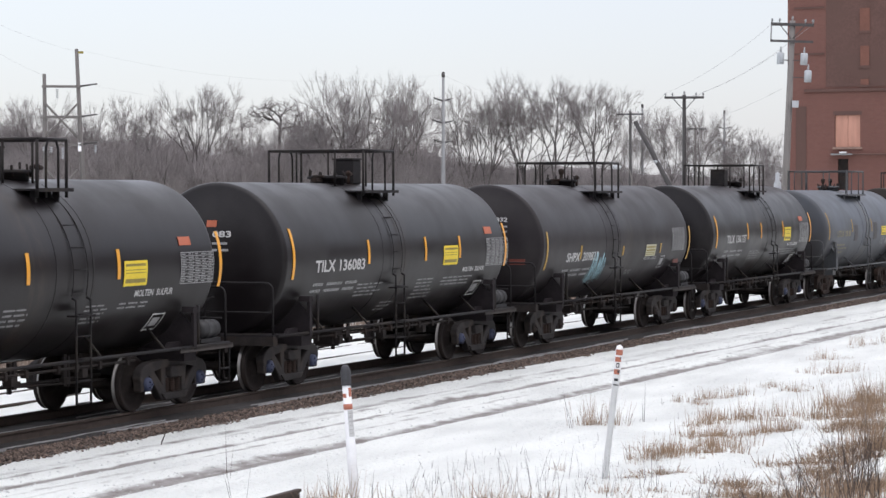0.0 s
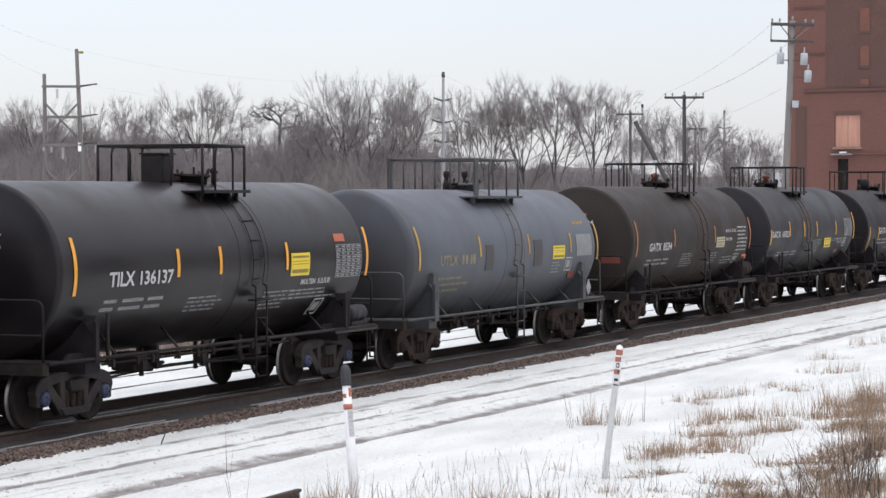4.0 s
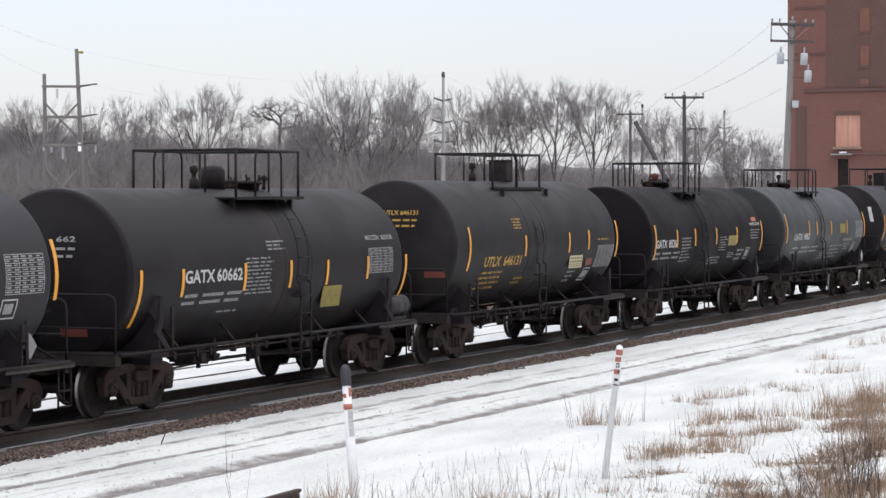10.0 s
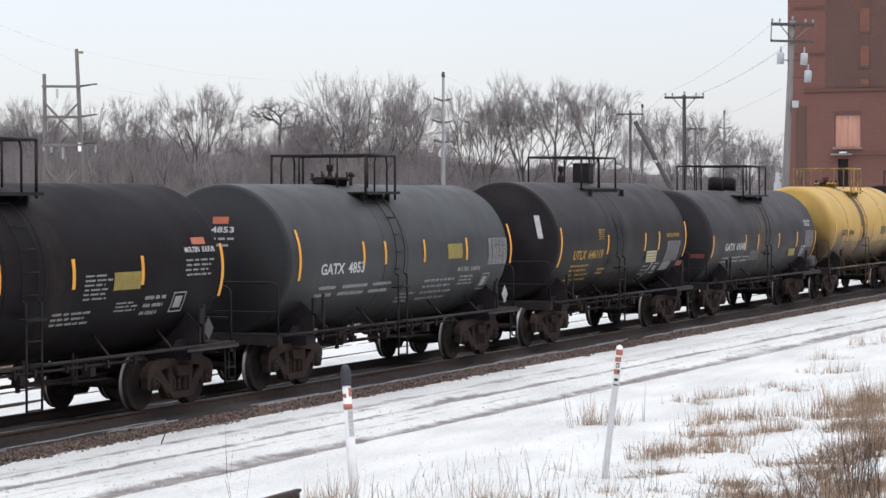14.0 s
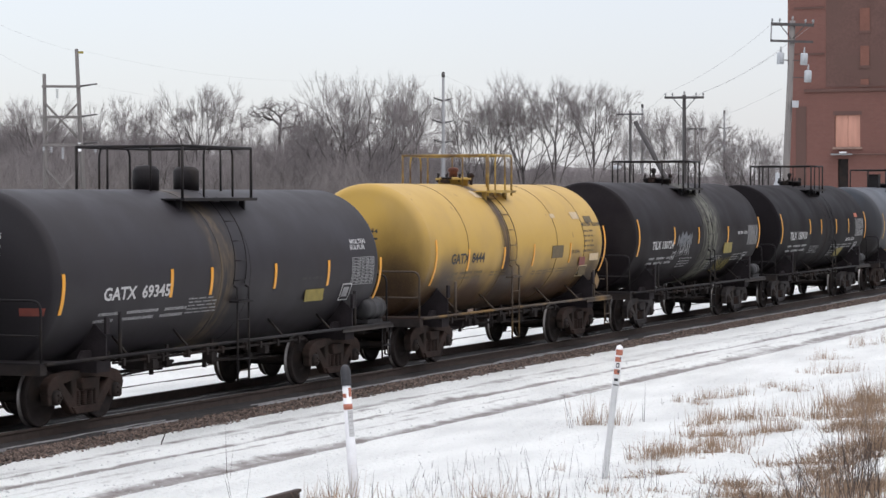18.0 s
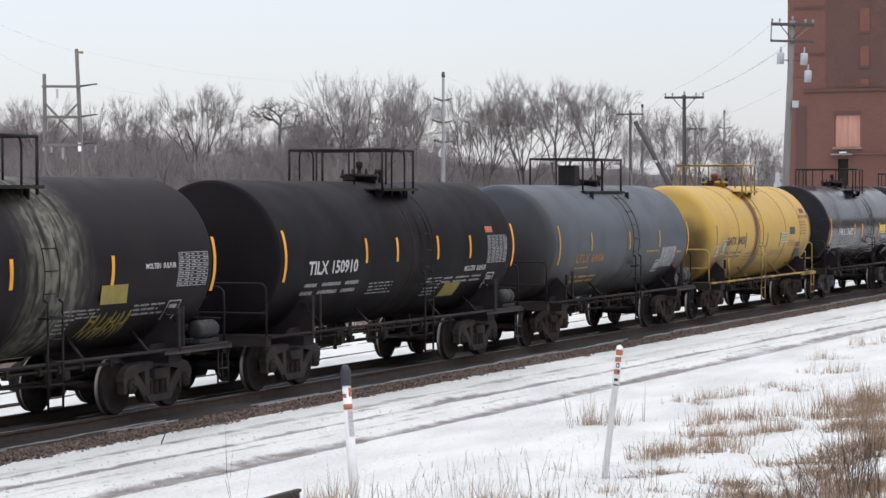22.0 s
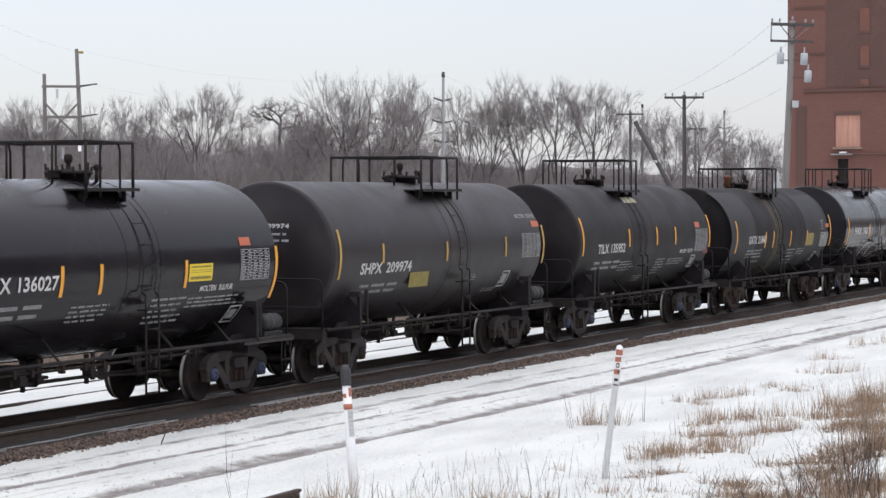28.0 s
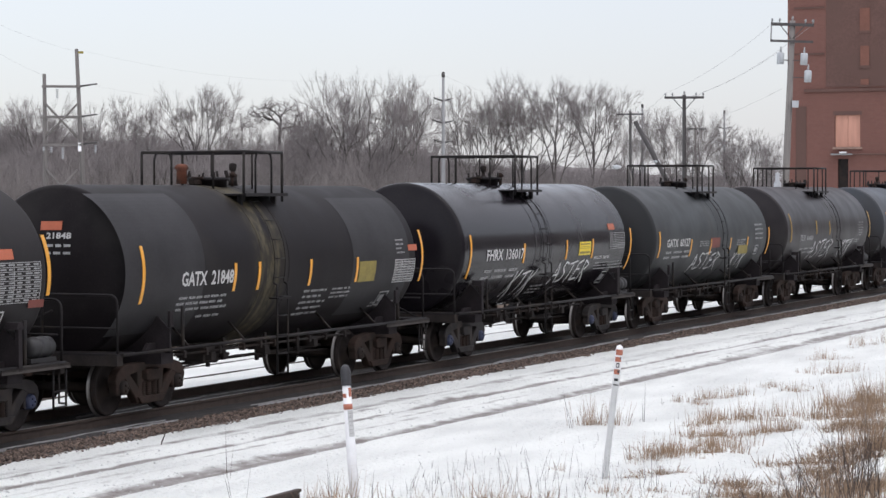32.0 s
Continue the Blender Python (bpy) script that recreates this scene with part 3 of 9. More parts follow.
def bed(bm, x0, x1, yc, top, half_top, half_base, base):
    rows = []
    x = x0
    while x <= x1:
        r = []
        for y, z in ((-half_base, base), (-half_top - 0.08, top - 0.02), (-half_top, top), (half_top, top), (half_top + 0.08, top - 0.02), (half_base, base)):
            jit = 0.07 * noise.noise(Vector((x * 1.7, y * 3, yc)))
            r.append(bm.verts.new((x, yc + y + jit, z + 0.4 * jit * (abs(y) < half_base))))
        rows.append(r)
        x += 0.6 if 20 < x < 100 else 10
    for a, b in zip(rows, rows[1:]):
        for k in range(5):
            bm.faces.new((a[k], b[k], b[k + 1], a[k + 1])).material_index = 1 if k in (0, 4) else 0


def rail_profile(top):
    z = top
    return [(-0.075, z - 0.185), (0.075, z - 0.185), (0.075, z - 0.172), (0.012, z - 0.155), (0.010, z - 0.05), (0.036, z - 0.038), (0.036, z - 0.006), (0.028, z),
            (-0.028, z), (-0.036, z - 0.006), (-0.036, z - 0.038), (-0.010, z - 0.05), (-0.012, z - 0.155), (-0.075, z - 0.172)]


def rail_mesh(bm, x0, x1, top):
    prof = rail_profile(top)
    a = [bm.verts.new((x0, y, z)) for y, z in prof]
    b = [bm.verts.new((x1, y, z)) for y, z in prof]
    bm.faces.new(a)
    bm.faces.new(b[::-1])
    for k in range(len(prof)):
        j = (k + 1) % len(prof)
        f = bm.faces.new((a[j], a[k], b[k], b[j]))
        if k == 7:
            f.material_index = 1


def build_tracks():
    bm = bmesh.new()
    bed(bm, -420, 560, TRACK, RAIL - 0.158, 1.30, 2.05, -0.03)
    solid("track_bed", bm, (M_CINDER, M_GRAVEL), "dark oily ballast bed under the main track", "track bed", "structure")
    track = thing("railway_track", pose(0, 0, 0), "main railway track with worn steel rails on timber ties", "railway track", kind="structure")
    for s in (-1, 1):
        bm = bmesh.new()
        rail_mesh(bm, -420, 560, RAIL)
        part("rail", bm, (M_RAILSIDE, M_TREAD), track, "", pose(0, TRACK + s * 0.753, 0))
    rng = random.Random(4)
    tie = shared("tie", maker_of(box, -0.115, 0.115, -1.3, 1.3, -0.16, 0.0), M_TIE)
    for k in range(290):
        part("tie", tie, None, track, "", pose(8 + k * 0.52, TRACK + rng.uniform(-0.03, 0.03), RAIL - 0.165, 0, 0, rng.uniform(-0.6, 0.6)))
    bm = bmesh.new()
    for x0, x1 in ((-420, 7.6), (159.2, 560)):
        x = x0
        while x < x1:
            box(bm, x - 0.115, x + 0.115, TRACK - 1.3, TRACK + 1.3, RAIL - 0.325, RAIL - 0.165)
            x += 0.52
    far = part("tie_row", bm, M_TIE, track, "creosoted timber ties")
    far["kind"] = "stuff"
    siding = thing("siding_track", pose(0, 0, 0), "siding track half buried in snow behind the main line", "railway track", kind="structure")
    for s in (-1, 1):
        bm = bmesh.new()
        rail_mesh(bm, -420, 560, -0.06)
        part("rail", bm, (M_RAILSIDE, M_RAILSIDE), siding, "", pose(0, SIDING + s * 0.753, 0))
    bm = bmesh.new()
    x = 10
    while x < 140:
        box(bm, x - 0.115, x + 0.115, SIDING - 1.25, SIDING + 1.25, -0.36, -0.185)
        x += 0.55
    part("tie_row", bm, M_TIE, siding, "timber ties sunk in snow")["kind"] = "stuff"
    # loose stones along the edge of the bed
    rng = random.Random(11)
    verts, faces = [], []
    for k in range(25000):
        x = 26 + 66 * rng.random() ** 1.4
        u = rng.gauss(0, 0.2)
        y = TRACK - 1.60 + u * (0.9 if u > 0 else 1.2) + 0.16 * noise.noise(Vector((x * 0.8, 1.0, 0))) + 0.08 * noise.noise(Vector((x * 3.1, 5.0, 0)))
        if y > TRACK - 1.36 - 0.14 * rng.random() or y < TRACK - 1.90 + 0.22 * noise.noise(Vector((x * 0.9, 2.0, 0))) - 0.12 * rng.random() ** 2:
            continue
        r = rng.uniform(0.010, 0.030)
        z = max(0.0, 0.085 - 0.102 * (TRACK - 1.38 - y) / 0.67) + 0.25 * r
        base = len(verts)
        for d in ((1, 0, 0), (-1, 0, 0), (0, 1, 0), (0, -1, 0), (0, 0, 1), (0, 0, -1)):
            verts.append((x + d[0] * r * rng.uniform(0.6, 1.4), y + d[1] * r * rng.uniform(0.6, 1.4), z + d[2] * r * rng.uniform(0.5, 1.0)))
        for a, b, c in ((0, 2, 4), (2, 1, 4), (1, 3, 4), (3, 0, 4), (2, 0, 5), (1, 2, 5), (3, 1, 5), (0, 3, 5)):
            faces.append((base + a, base + b, base + c))
    # snow left lying along the ties' ends
    sv, sf = [], []
    for yc, wide, odds in ((TRACK - 1.37, 0.022, 0.85), (TRACK - 1.24, 0.012, 0.5), (TRACK - 1.52, 0.02, 0.4), (TRACK - 0.52, 0.075, 0.75), (TRACK - 0.34, 0.035, 0.45), (TRACK + 0.42, 0.04, 0.4)):
        x = 24.0
        while x < 96:
            run = rng.uniform(0.6, 3.2)
            if rng.random() < odds:
                n = max(2, int(run / 0.12))
                base = len(sv)
                for j in range(n + 1):
                    w = wide * (0.25 + rng.random()) * math.sin(math.pi * (j + 0.3) / (n + 0.6))
                    o = 0.09 * noise.noise(Vector(((x + run * j / n) * 1.3, yc * 5, 0))) + rng.gauss(0, 0.006)
                    zz = RAIL - 0.158 if yc > TRACK - 1.5 else 0.03
                    sv += [(x + run * j / n, yc + o - w, zz - 0.01), (x + run * j / n, yc + o, zz + 0.02), (x + run * j / n, yc + o + w, zz - 0.01)]
                for j in range(n):
                    k = base + 3 * j
                    sf += [(k, k + 3, k + 4, k + 1), (k + 1, k + 4, k + 5, k + 2)]
            x += run
    me = bpy.data.meshes.new("snow_remnant")
    me.from_pydata(sv, [], sf)
    me.materials.append(M_DIRTYSNOW)
    tagged(new("snow_remnant", me), "thin broken strips of snow left along the track bed", "snow", kind="stuff")
    me = bpy.data.meshes.new("ballast_stones")
    me.from_pydata(verts, [], faces)
    me.materials.append(M_STONE)
    tagged(new("ballast_stones", me), "brown and grey crushed ballast stones along the track", "ballast", kind="stuff")


# ---- tank cars: x along the car, z over the rails ----
def on_side(x, z, off=0.008):
    """A place on the near side of the jacket, at height z."""
    a = math.asin(max(-0.999, min(0.999, (z - TZ) / TR)))
    return Vector((x, -(TR + off) * math.cos(a), TZ + (TR + off) * math.sin(a)))


def side_patch(bm, x0, x1, z0, z1, off=0.006, thick=0.006):
    """A thin panel that follows the curve of the jacket."""
    n = max(2, int((z1 - z0) / 0.06))
    rows = []
    for k in range(n + 1):
        z = z0 + (z1 - z0) * k / n
        rows.append([bm.verts.new(on_side(x, z, o)) for x, o in ((x0, off), (x1, off), (x1, off + thick), (x0, off + thick))])
    for a, b in zip(rows, rows[1:]):
        bm.faces.new((a[3], a[2], b[2], b[3]))
        bm.faces.new((a[0], a[3], b[3], b[0]))
        bm.faces.new((a[2], a[1], b[1], b[2]))
    bm.faces.new(rows[0])
    bm.faces.new(rows[-1][::-1])


def hung_patch(bm, x0, x1, z0, z1, off=0.006, thick=0.006, edge=None):
    """A stiff plate fixed at its top edge, that stands off the jacket a little towards its foot. edge: the top of the plate under a print."""
    edge = z1 if edge is None else edge
    rows = []
    for z in (z0, z1):
        y = 0.4 * on_side(x0, z, off).y + 0.6 * on_side(x0, edge, off).y
        rows.append([bm.verts.new((x, y - o, z)) for x, o in ((x0, 0), (x1, 0), (x1, thick), (x0, thick))])
    a, b = rows
    for k in range(4):
        j = (k + 1) % 4
        bm.faces.new((a[k], a[j], b[j], b[k]))
    bm.faces.new(a)
    bm.faces.new(b[::-1])


def text_mesh(string):
    """Flat letters of the built-in font as vertices and faces, one unit high."""
    cu = bpy.data.curves.new("letters", "FONT")
    cu.body, cu.resolution_u, cu.offset = string, 2, 0.025
    ob = bpy.data.objects.new("letters", cu)
    scene.collection.objects.link(ob)
    me = bpy.data.meshes.new_from_object(ob)
    verts = [v.co.copy() for v in me.vertices]
    faces = [tuple(p.vertices) for p in me.polygons]
    bpy.data.objects.remove(ob)
    bpy.data.curves.remove(cu)
    bpy.data.meshes.remove(me)
    lo = min(v.x for v in verts), min(v.y for v in verts)
    hi = max(v.x for v in verts), max(v.y for v in verts)
    return [((v.x - lo[0]) / (hi[0] - lo[0]), (v.y - lo[1]) / (hi[1] - lo[1])) for v in verts], faces, hi[0] - lo[0]


def lettering(car, string, x0, x1, z, h, material):
    """One line of letters on the near side, each word a part; a tilde is a narrow gap."""
    words = [text_mesh(w) for w in string.replace("~", " ").split()]
    gap = (0.03 if "~" in string else 0.085) * (x1 - x0)
    share = (x1 - x0 - gap * (len(words) - 1)) / sum(w[2] for w in words)
    x = x0
    for uv, faces, wide in words:
        bm = bmesh.new()
        vs = [bm.verts.new((u, v, 0)) for u, v in uv]
        for f in faces:
            try:
                bm.faces.new([vs[k] for k in f])
            except ValueError:
                pass
        for t in (0.25, 0.5, 0.75):
            bmesh.ops.bisect_plane(bm, geom=bm.verts[:] + bm.edges[:] + bm.faces[:], plane_co=(0, t, 0), plane_no=(0, 1, 0))
        for v in bm.verts:
            v.co = on_side(x + wide * share * v.co.x, z + h * v.co.y, 0.010)
        part("lettering", bm, material, car)
        x += wide * share + gap


def head_place(half, y, z, off=0.01):
    r = math.hypot(y, z - TZ)
    return Vector((-(half + 0.10 + 0.24 * max(0.0, 1 - (r / (TR - 0.1)) ** 2)) - off, y, z))


def head_lettering(car, half, string, y0, y1, z, h, material):
    """Letters on the end that faces the viewer; y falls along the line as it is read."""
    uv, faces, _ = text_mesh(string)
    bm = bmesh.new()
    vs = [bm.verts.new(head_place(half, y0 + (y1 - y0) * u, z + h * v)) for u, v in uv]
    for f in faces:
        try:
            bm.faces.new([vs[k] for k in f])
        except ValueError:
            pass
    return part("lettering", bm, material, car)


def head_panel(car, half, name, y0, y1, z0, z1, material, lean=0.0):
    bm = bmesh.new()
    ny = 3
    rows = []
    for off in (0.004, 0.012):
        for z, s in ((z0, 0.0), (z1, lean)):
            rows.append([bm.verts.new(head_place(half, y0 + (y1 - y0) * k / ny + s, z, off)) for k in range(ny + 1)])
    for k in range(ny):
        bm.faces.new((rows[2][k], rows[2][k + 1], rows[3][k + 1], rows[3][k]))
        bm.faces.new((rows[0][k], rows[0][k + 1], rows[2][k + 1], rows[2][k]))
        bm.faces.new((rows[1][k], rows[1][k + 1], rows[3][k + 1], rows[3][k]))
    bm.faces.new((rows[0][0], rows[2][0], rows[3][0], rows[1][0]))
    bm.faces.new((rows[0][ny], rows[2][ny], rows[3][ny], rows[1][ny]))
    return part(name, bm, material, car)


def head_print(car, half, y0, y1, z, material):
    """Two short rows of small print under the number on the end."""
    rng = random.Random(int(abs(y0) * 1000))
    bm = bmesh.new()
    for k in range(2):
        y, zz = y0, z - 0.13 - 0.12 * k
        while y > y1 + 0.06:
            w = min(rng.uniform(0.07, 0.2), y - y1)
            vs = [bm.verts.new(head_place(half, *p)) for p in ((y, zz), (y - w, zz), (y - w, zz + 0.042), (y, zz + 0.042))]
            bm.faces.new(vs)
            y -= w + 0.045
    if bm.faces:
        part("small_print", bm, material, car)
    else:
        bm.free()


def bars(car, x0, x1, z0, z1, rows, material, name="small_print", seed=1):
    """Rows of small print as plain bars."""
    rng = random.Random(seed * 7 + rows + int(abs(x0) * 100))
    pitch = (z1 - z0) / rows
    tall = 0.7 if rows == 1 and pitch >= 0.2 else 0.48 if rows <= 3 else 0.42
    wide = 0.031 if tall < 0.6 else 0.13
    for k in range(rows):
        bm = bmesh.new()
        z = z1 - pitch * (k + 0.8)
        span = x1 - x0
        if rows == 2:      # load limit and light weight: three groups to a line
            x, groups = x0 - 0.03 * span * k, ((0.0, 0.22), (0.31, 0.66), (0.74, 1.0))
        else:
            x, groups, f = x0 + rng.uniform(0, 0.05) * span, [], 0.0
            end = rng.uniform(0.72, 1.0)
            while f < end:
                w = rng.uniform(0.12, 0.30) / max(0.5, span)
                groups.append((f, min(end, f + w)))
                f += w + 0.06 / max(0.5, span)
        for a, b in groups:
            u = x + a * span
            while u < x + b * span - 0.3 * wide:
                w = wide * rng.uniform(0.75, 1.15)
                zz = z + pitch * tall * rng.uniform(0.88, 1.0)
                bm.faces.new([bm.verts.new(on_side(px, pz, 0.008)) for px, pz in ((u, z), (u + w, z), (u + w, zz), (u, zz))])
                u += w + wide * 0.32
        part(name, bm, material, car)["kind"] = "stuff"


def grid_panel(car, x0, x1, z0, z1, material, back=None):
    """A test-data panel: a ruled table of short entries."""
    holder = car
    if back is not None:
        bm = bmesh.new()
        side_patch(bm, x0, x1, z0, z1, 0.003, 0.003)
        holder = part("data_panel", bm, back, car)
    rng = random.Random(int(abs(x0) * 1000))
    bm = bmesh.new()
    n = 9
    for k in range(n + 1):
        z = z0 + (z1 - z0) * k / n
        side_patch(bm, x0, x1, z - 0.006, z + 0.006, 0.007, 0.003)
        if k < n:
            for c in range(5):
                a = x0 + (x1 - x0) * (c + 0.15) / 5
                b = a + (x1 - x0) * rng.uniform(0.08, 0.16)
                side_patch(bm, a, b, z + 0.022, z + (z1 - z0) / n - 0.02, 0.007, 0.003)
    for x in (x0, x0 + 0.35 * (x1 - x0), x1 - 0.012):
        side_patch(bm, x, x + 0.012, z0, z1, 0.0075, 0.003)
    part("test_data_table", bm, material, holder)


def sign_frame(car, x0, x1, z0, z1, material):
    """An outlined square placard holder."""
    bm = bmesh.new()
    w = 0.02
    side_patch(bm, x0, x1, z0, z0 + w)
    side_patch(bm, x0, x1, z1 - w, z1)
    side_patch(bm, x0, x0 + w, z0, z1)
    side_patch(bm, x1 - w, x1, z0, z1)
    holder = part("placard_frame", bm, material, car)
    bm = bmesh.new()
    side_patch(bm, x0 + 0.09, x1 - 0.09, z0 + 0.07, z1 - 0.07, 0.003, 0.003)
    part("placard_mark", bm, M_FADED, holder)


def diamond(car, x, z, size, material):
    bm = bmesh.new()
    pts = [(-0.5, 0), (0, -0.5), (0.5, 0), (0, 0.5)]
    a = [bm.verts.new((x + u * size, -TR + 0.02, z + v * size * 1.1)) for u, v in pts]
    b = [bm.verts.new((x + u * size, -TR + 0.032, z + v * size * 1.1)) for u, v in pts]
    bm.faces.new(a)
    bm.faces.new(b[::-1])
    for k in range(4):
        bm.faces.new((a[k], a[(k + 1) % 4], b[(k + 1) % 4], b[k]))
    box(bm, x - 0.02, x + 0.02, -TR + 0.03, -TR + 0.06, z - size * 0.5, z + size * 0.3)
    part("hazard_diamond", bm, material, car, "diamond-shaped placard on a bracket")


def scrawl(car, x0, x1, z0, z1, material, strokes=9, seed=3, width=0.026, name="spray_scrawl"):
    """Unreadable spray-can strokes."""
    rng = random.Random(seed)
    bm = bmesh.new()
    h = z1 - z0
    pitch = (x1 - x0) / strokes
    x = x0
    for k in range(strokes):
        lean = rng.uniform(-0.08, 0.16)
        path = [(x, z0 + h * rng.uniform(0.0, 0.2)), (x + pitch * 0.5 + lean, z0 + h * rng.uniform(0.75, 1.0)), (x + pitch * rng.uniform(0.6, 1.1), z0 + h * rng.uniform(0.4, 0.6)), (x + pitch * rng.uniform(0.7, 1.5), z0 + h * rng.uniform(0.05, 0.25))]
        legs = list(zip(path, path[1:]))
        zc = z0 + h * rng.uniform(0.35, 0.7)
        if k % 2:
            legs.append(((x - pitch * 0.2, zc), (x + pitch * 0.9, zc + h * rng.uniform(-0.05, 0.15))))
        for (ax, az), (cx, cz) in legs:
            o = Vector((-(cz - az), cx - ax)).normalized() * width
            prev = None
            for j in range(6):
                u = j / 5
                bow = math.sin(math.pi * u) * 0.02
                px, pz = ax + (cx - ax) * u + bow, az + (cz - az) * u
                w = 0.6 + 0.5 * math.sin(math.pi * (0.15 + 0.8 * u))
                cur = [bm.verts.new(on_side(px + o.x * w, pz + o.y * w, 0.011)), bm.verts.new(on_side(px - o.x * w, pz - o.y * w, 0.011))]
                if prev:
                    bm.faces.new((prev[0], prev[1], cur[1], cur[0]))
                prev = cur
        x += pitch
    part(name, bm, material, car, "hand-sprayed scrawl")


STROKES = {
    "A": (((0.0, -0.1), (0.5, 1.0), (1.0, 0.0)), ((0.15, 0.35), (0.9, 0.45))),
    "S": (((0.95, 0.9), (0.4, 1.0), (0.15, 0.7), (0.8, 0.4), (0.6, 0.08), (0.0, 0.0)),),
    "T": (((0.0, 0.92), (1.1, 1.05)), ((0.55, 1.0), (0.4, -0.05))),
    "E": (((1.0, 1.0), (0.25, 0.85), (0.15, 0.55), (0.75, 0.55)), ((0.15, 0.55), (0.0, 0.0), (0.9, 0.08))),
    "R": (((0.05, -0.05), (0.2, 1.05), (0.9, 0.8), (0.2, 0.48), (1.05, -0.12))),
    "K": (((0.05, -0.15), (0.25, 1.0)), ((0.95, 1.05), (0.2, 0.45), (0.9, -0.3))),
}


def spray_tag(car, word, x0, x1, z0, z1, material):
    """A sprayed word in thin angular strokes."""
    rng = random.Random(len(word) * 7 + int(abs(x0) * 50))
    pitch = (x1 - x0) / len(word)
    for k, ch in enumerate(word):
        bm = bmesh.new()
        strokes = STROKES[ch] if isinstance(STROKES[ch][0][0], tuple) else (STROKES[ch],)
        lift = rng.uniform(-0.06, 0.06)
        for line in strokes:
            pts = [(x0 + pitch * (k + 0.86 * u) + 0.10 * (z1 - z0) * v, z0 + (z1 - z0) * (v + lift)) for u, v in line]
            for (ax, az), (cx, cz) in zip(pts, pts[1:]):
                o = Vector((-(cz - az), cx - ax)).normalized() * 0.02
                prev = None
                for j in range(5):
                    t = j / 4
                    w = 0.65 + 0.55 * math.sin(math.pi * (0.2 + 0.7 * t))
                    x, z = ax + (cx - ax) * t, az + (cz - az) * t
                    cur = [bm.verts.new(on_side(x + o.x * w, z + o.y * w, 0.011)), bm.verts.new(on_side(x - o.x * w, z - o.y * w, 0.011))]
                    if prev:
                        bm.faces.new((prev[0], prev[1], cur[1], cur[0]))
                    prev = cur
        part("spray_letter", bm, material, car, "hand-sprayed white letter")


def swoosh(car, points):
    """A curved brush stroke of white paint."""
    bm = bmesh.new()
    prev = None
    for k in range(17):
        t = k / 16
        a, b, c = points
        x = (1 - t) ** 2 * a[0] + 2 * t * (1 - t) * b[0] + t * t * c[0]
        z = (1 - t) ** 2 * a[1] + 2 * t * (1 - t) * b[1] + t * t * c[1]
        w = 0.035 * (1.0 - 0.6 * t)
        cur = [bm.verts.new(on_side(x - w, z, 0.011)), bm.verts.new(on_side(x + w, z, 0.011))]
        if prev:
            bm.faces.new((prev[0], prev[1], cur[1], cur[0]))
        prev = cur
    part("paint_stroke", bm, M_SPRAY_WHITE, car, "curved white paint stroke")


def tank_mesh(bm, half, knuckle):
    h = 0.34 - knuckle * 0.0
    prof = []
    k = knuckle
    for j in range(7):
        r = (TR - k) * j / 6
        prof.append((half + k * 0.9 + (h - k * 0.9) * (1 - (r / (TR - k)) ** 2), r))
    for j in range(1, 6):
        a = math.pi / 2 * j / 5
        prof.append((half - k + k * 0.1 * 0 + k + (k * 0.9 * math.cos(a)) - k * 0.0, TR - k + k * math.sin(a)))
    left = [(-x, r) for x, r in prof]
    full = left + [(-half + 0.03, TR)] + [(half - 0.03, TR)] + prof[::-1]
    lathe(bm, full, n=72, axis="x", centre=(0, 0, TZ))


def seam_ring(bm, x, r=None, w=0.022, proud=0.006):
    r = r or TR
    lathe(bm, [(x - w / 2, r - 0.02), (x - w / 2, r + proud), (x + w / 2, r + proud), (x + w / 2, r - 0.02)], n=64, axis="x", centre=(0, 0, TZ), smooth=False)


def wheel_profile():
    r = 0.457
    return [(0.676, 0.10), (0.676, 0.14), (0.735, 0.16), (0.745, 0.30), (0.700, 0.385), (0.678, 0.40), (0.678, r + 0.024), (0.690, r + 0.026), (0.706, r + 0.018), (0.716, r + 0.002), (0.738, r),
            (0.812, r - 0.004), (0.816, r - 0.012), (0.816, 0.405), (0.790, 0.385), (0.772, 0.30), (0.765, 0.17), (0.86, 0.14), (0.86, 0.085)]


def wheelset_mesh(bm):
    prof = wheel_profile()
    mats = [1 if 7 <= j <= 9 else 0 for j in range(len(prof) - 1)]
    lathe(bm, prof, n=30, axis="y", mats=mats)
    lathe(bm, [(-u, r) for u, r in prof], n=30, axis="y", mats=mats)
    tube(bm, (0, -0.99, 0), (0, 0.99, 0), 0.078, n=14)
    for s in (-1, 1):
        for k in range(3):
            a = 2 * math.pi * k / 3
            tube(bm, (0.11 * math.cos(a), s * 0.855, 0.11 * math.sin(a)), (0.11 * math.cos(a), s * 0.875, 0.11 * math.sin(a)), 0.016, n=6)


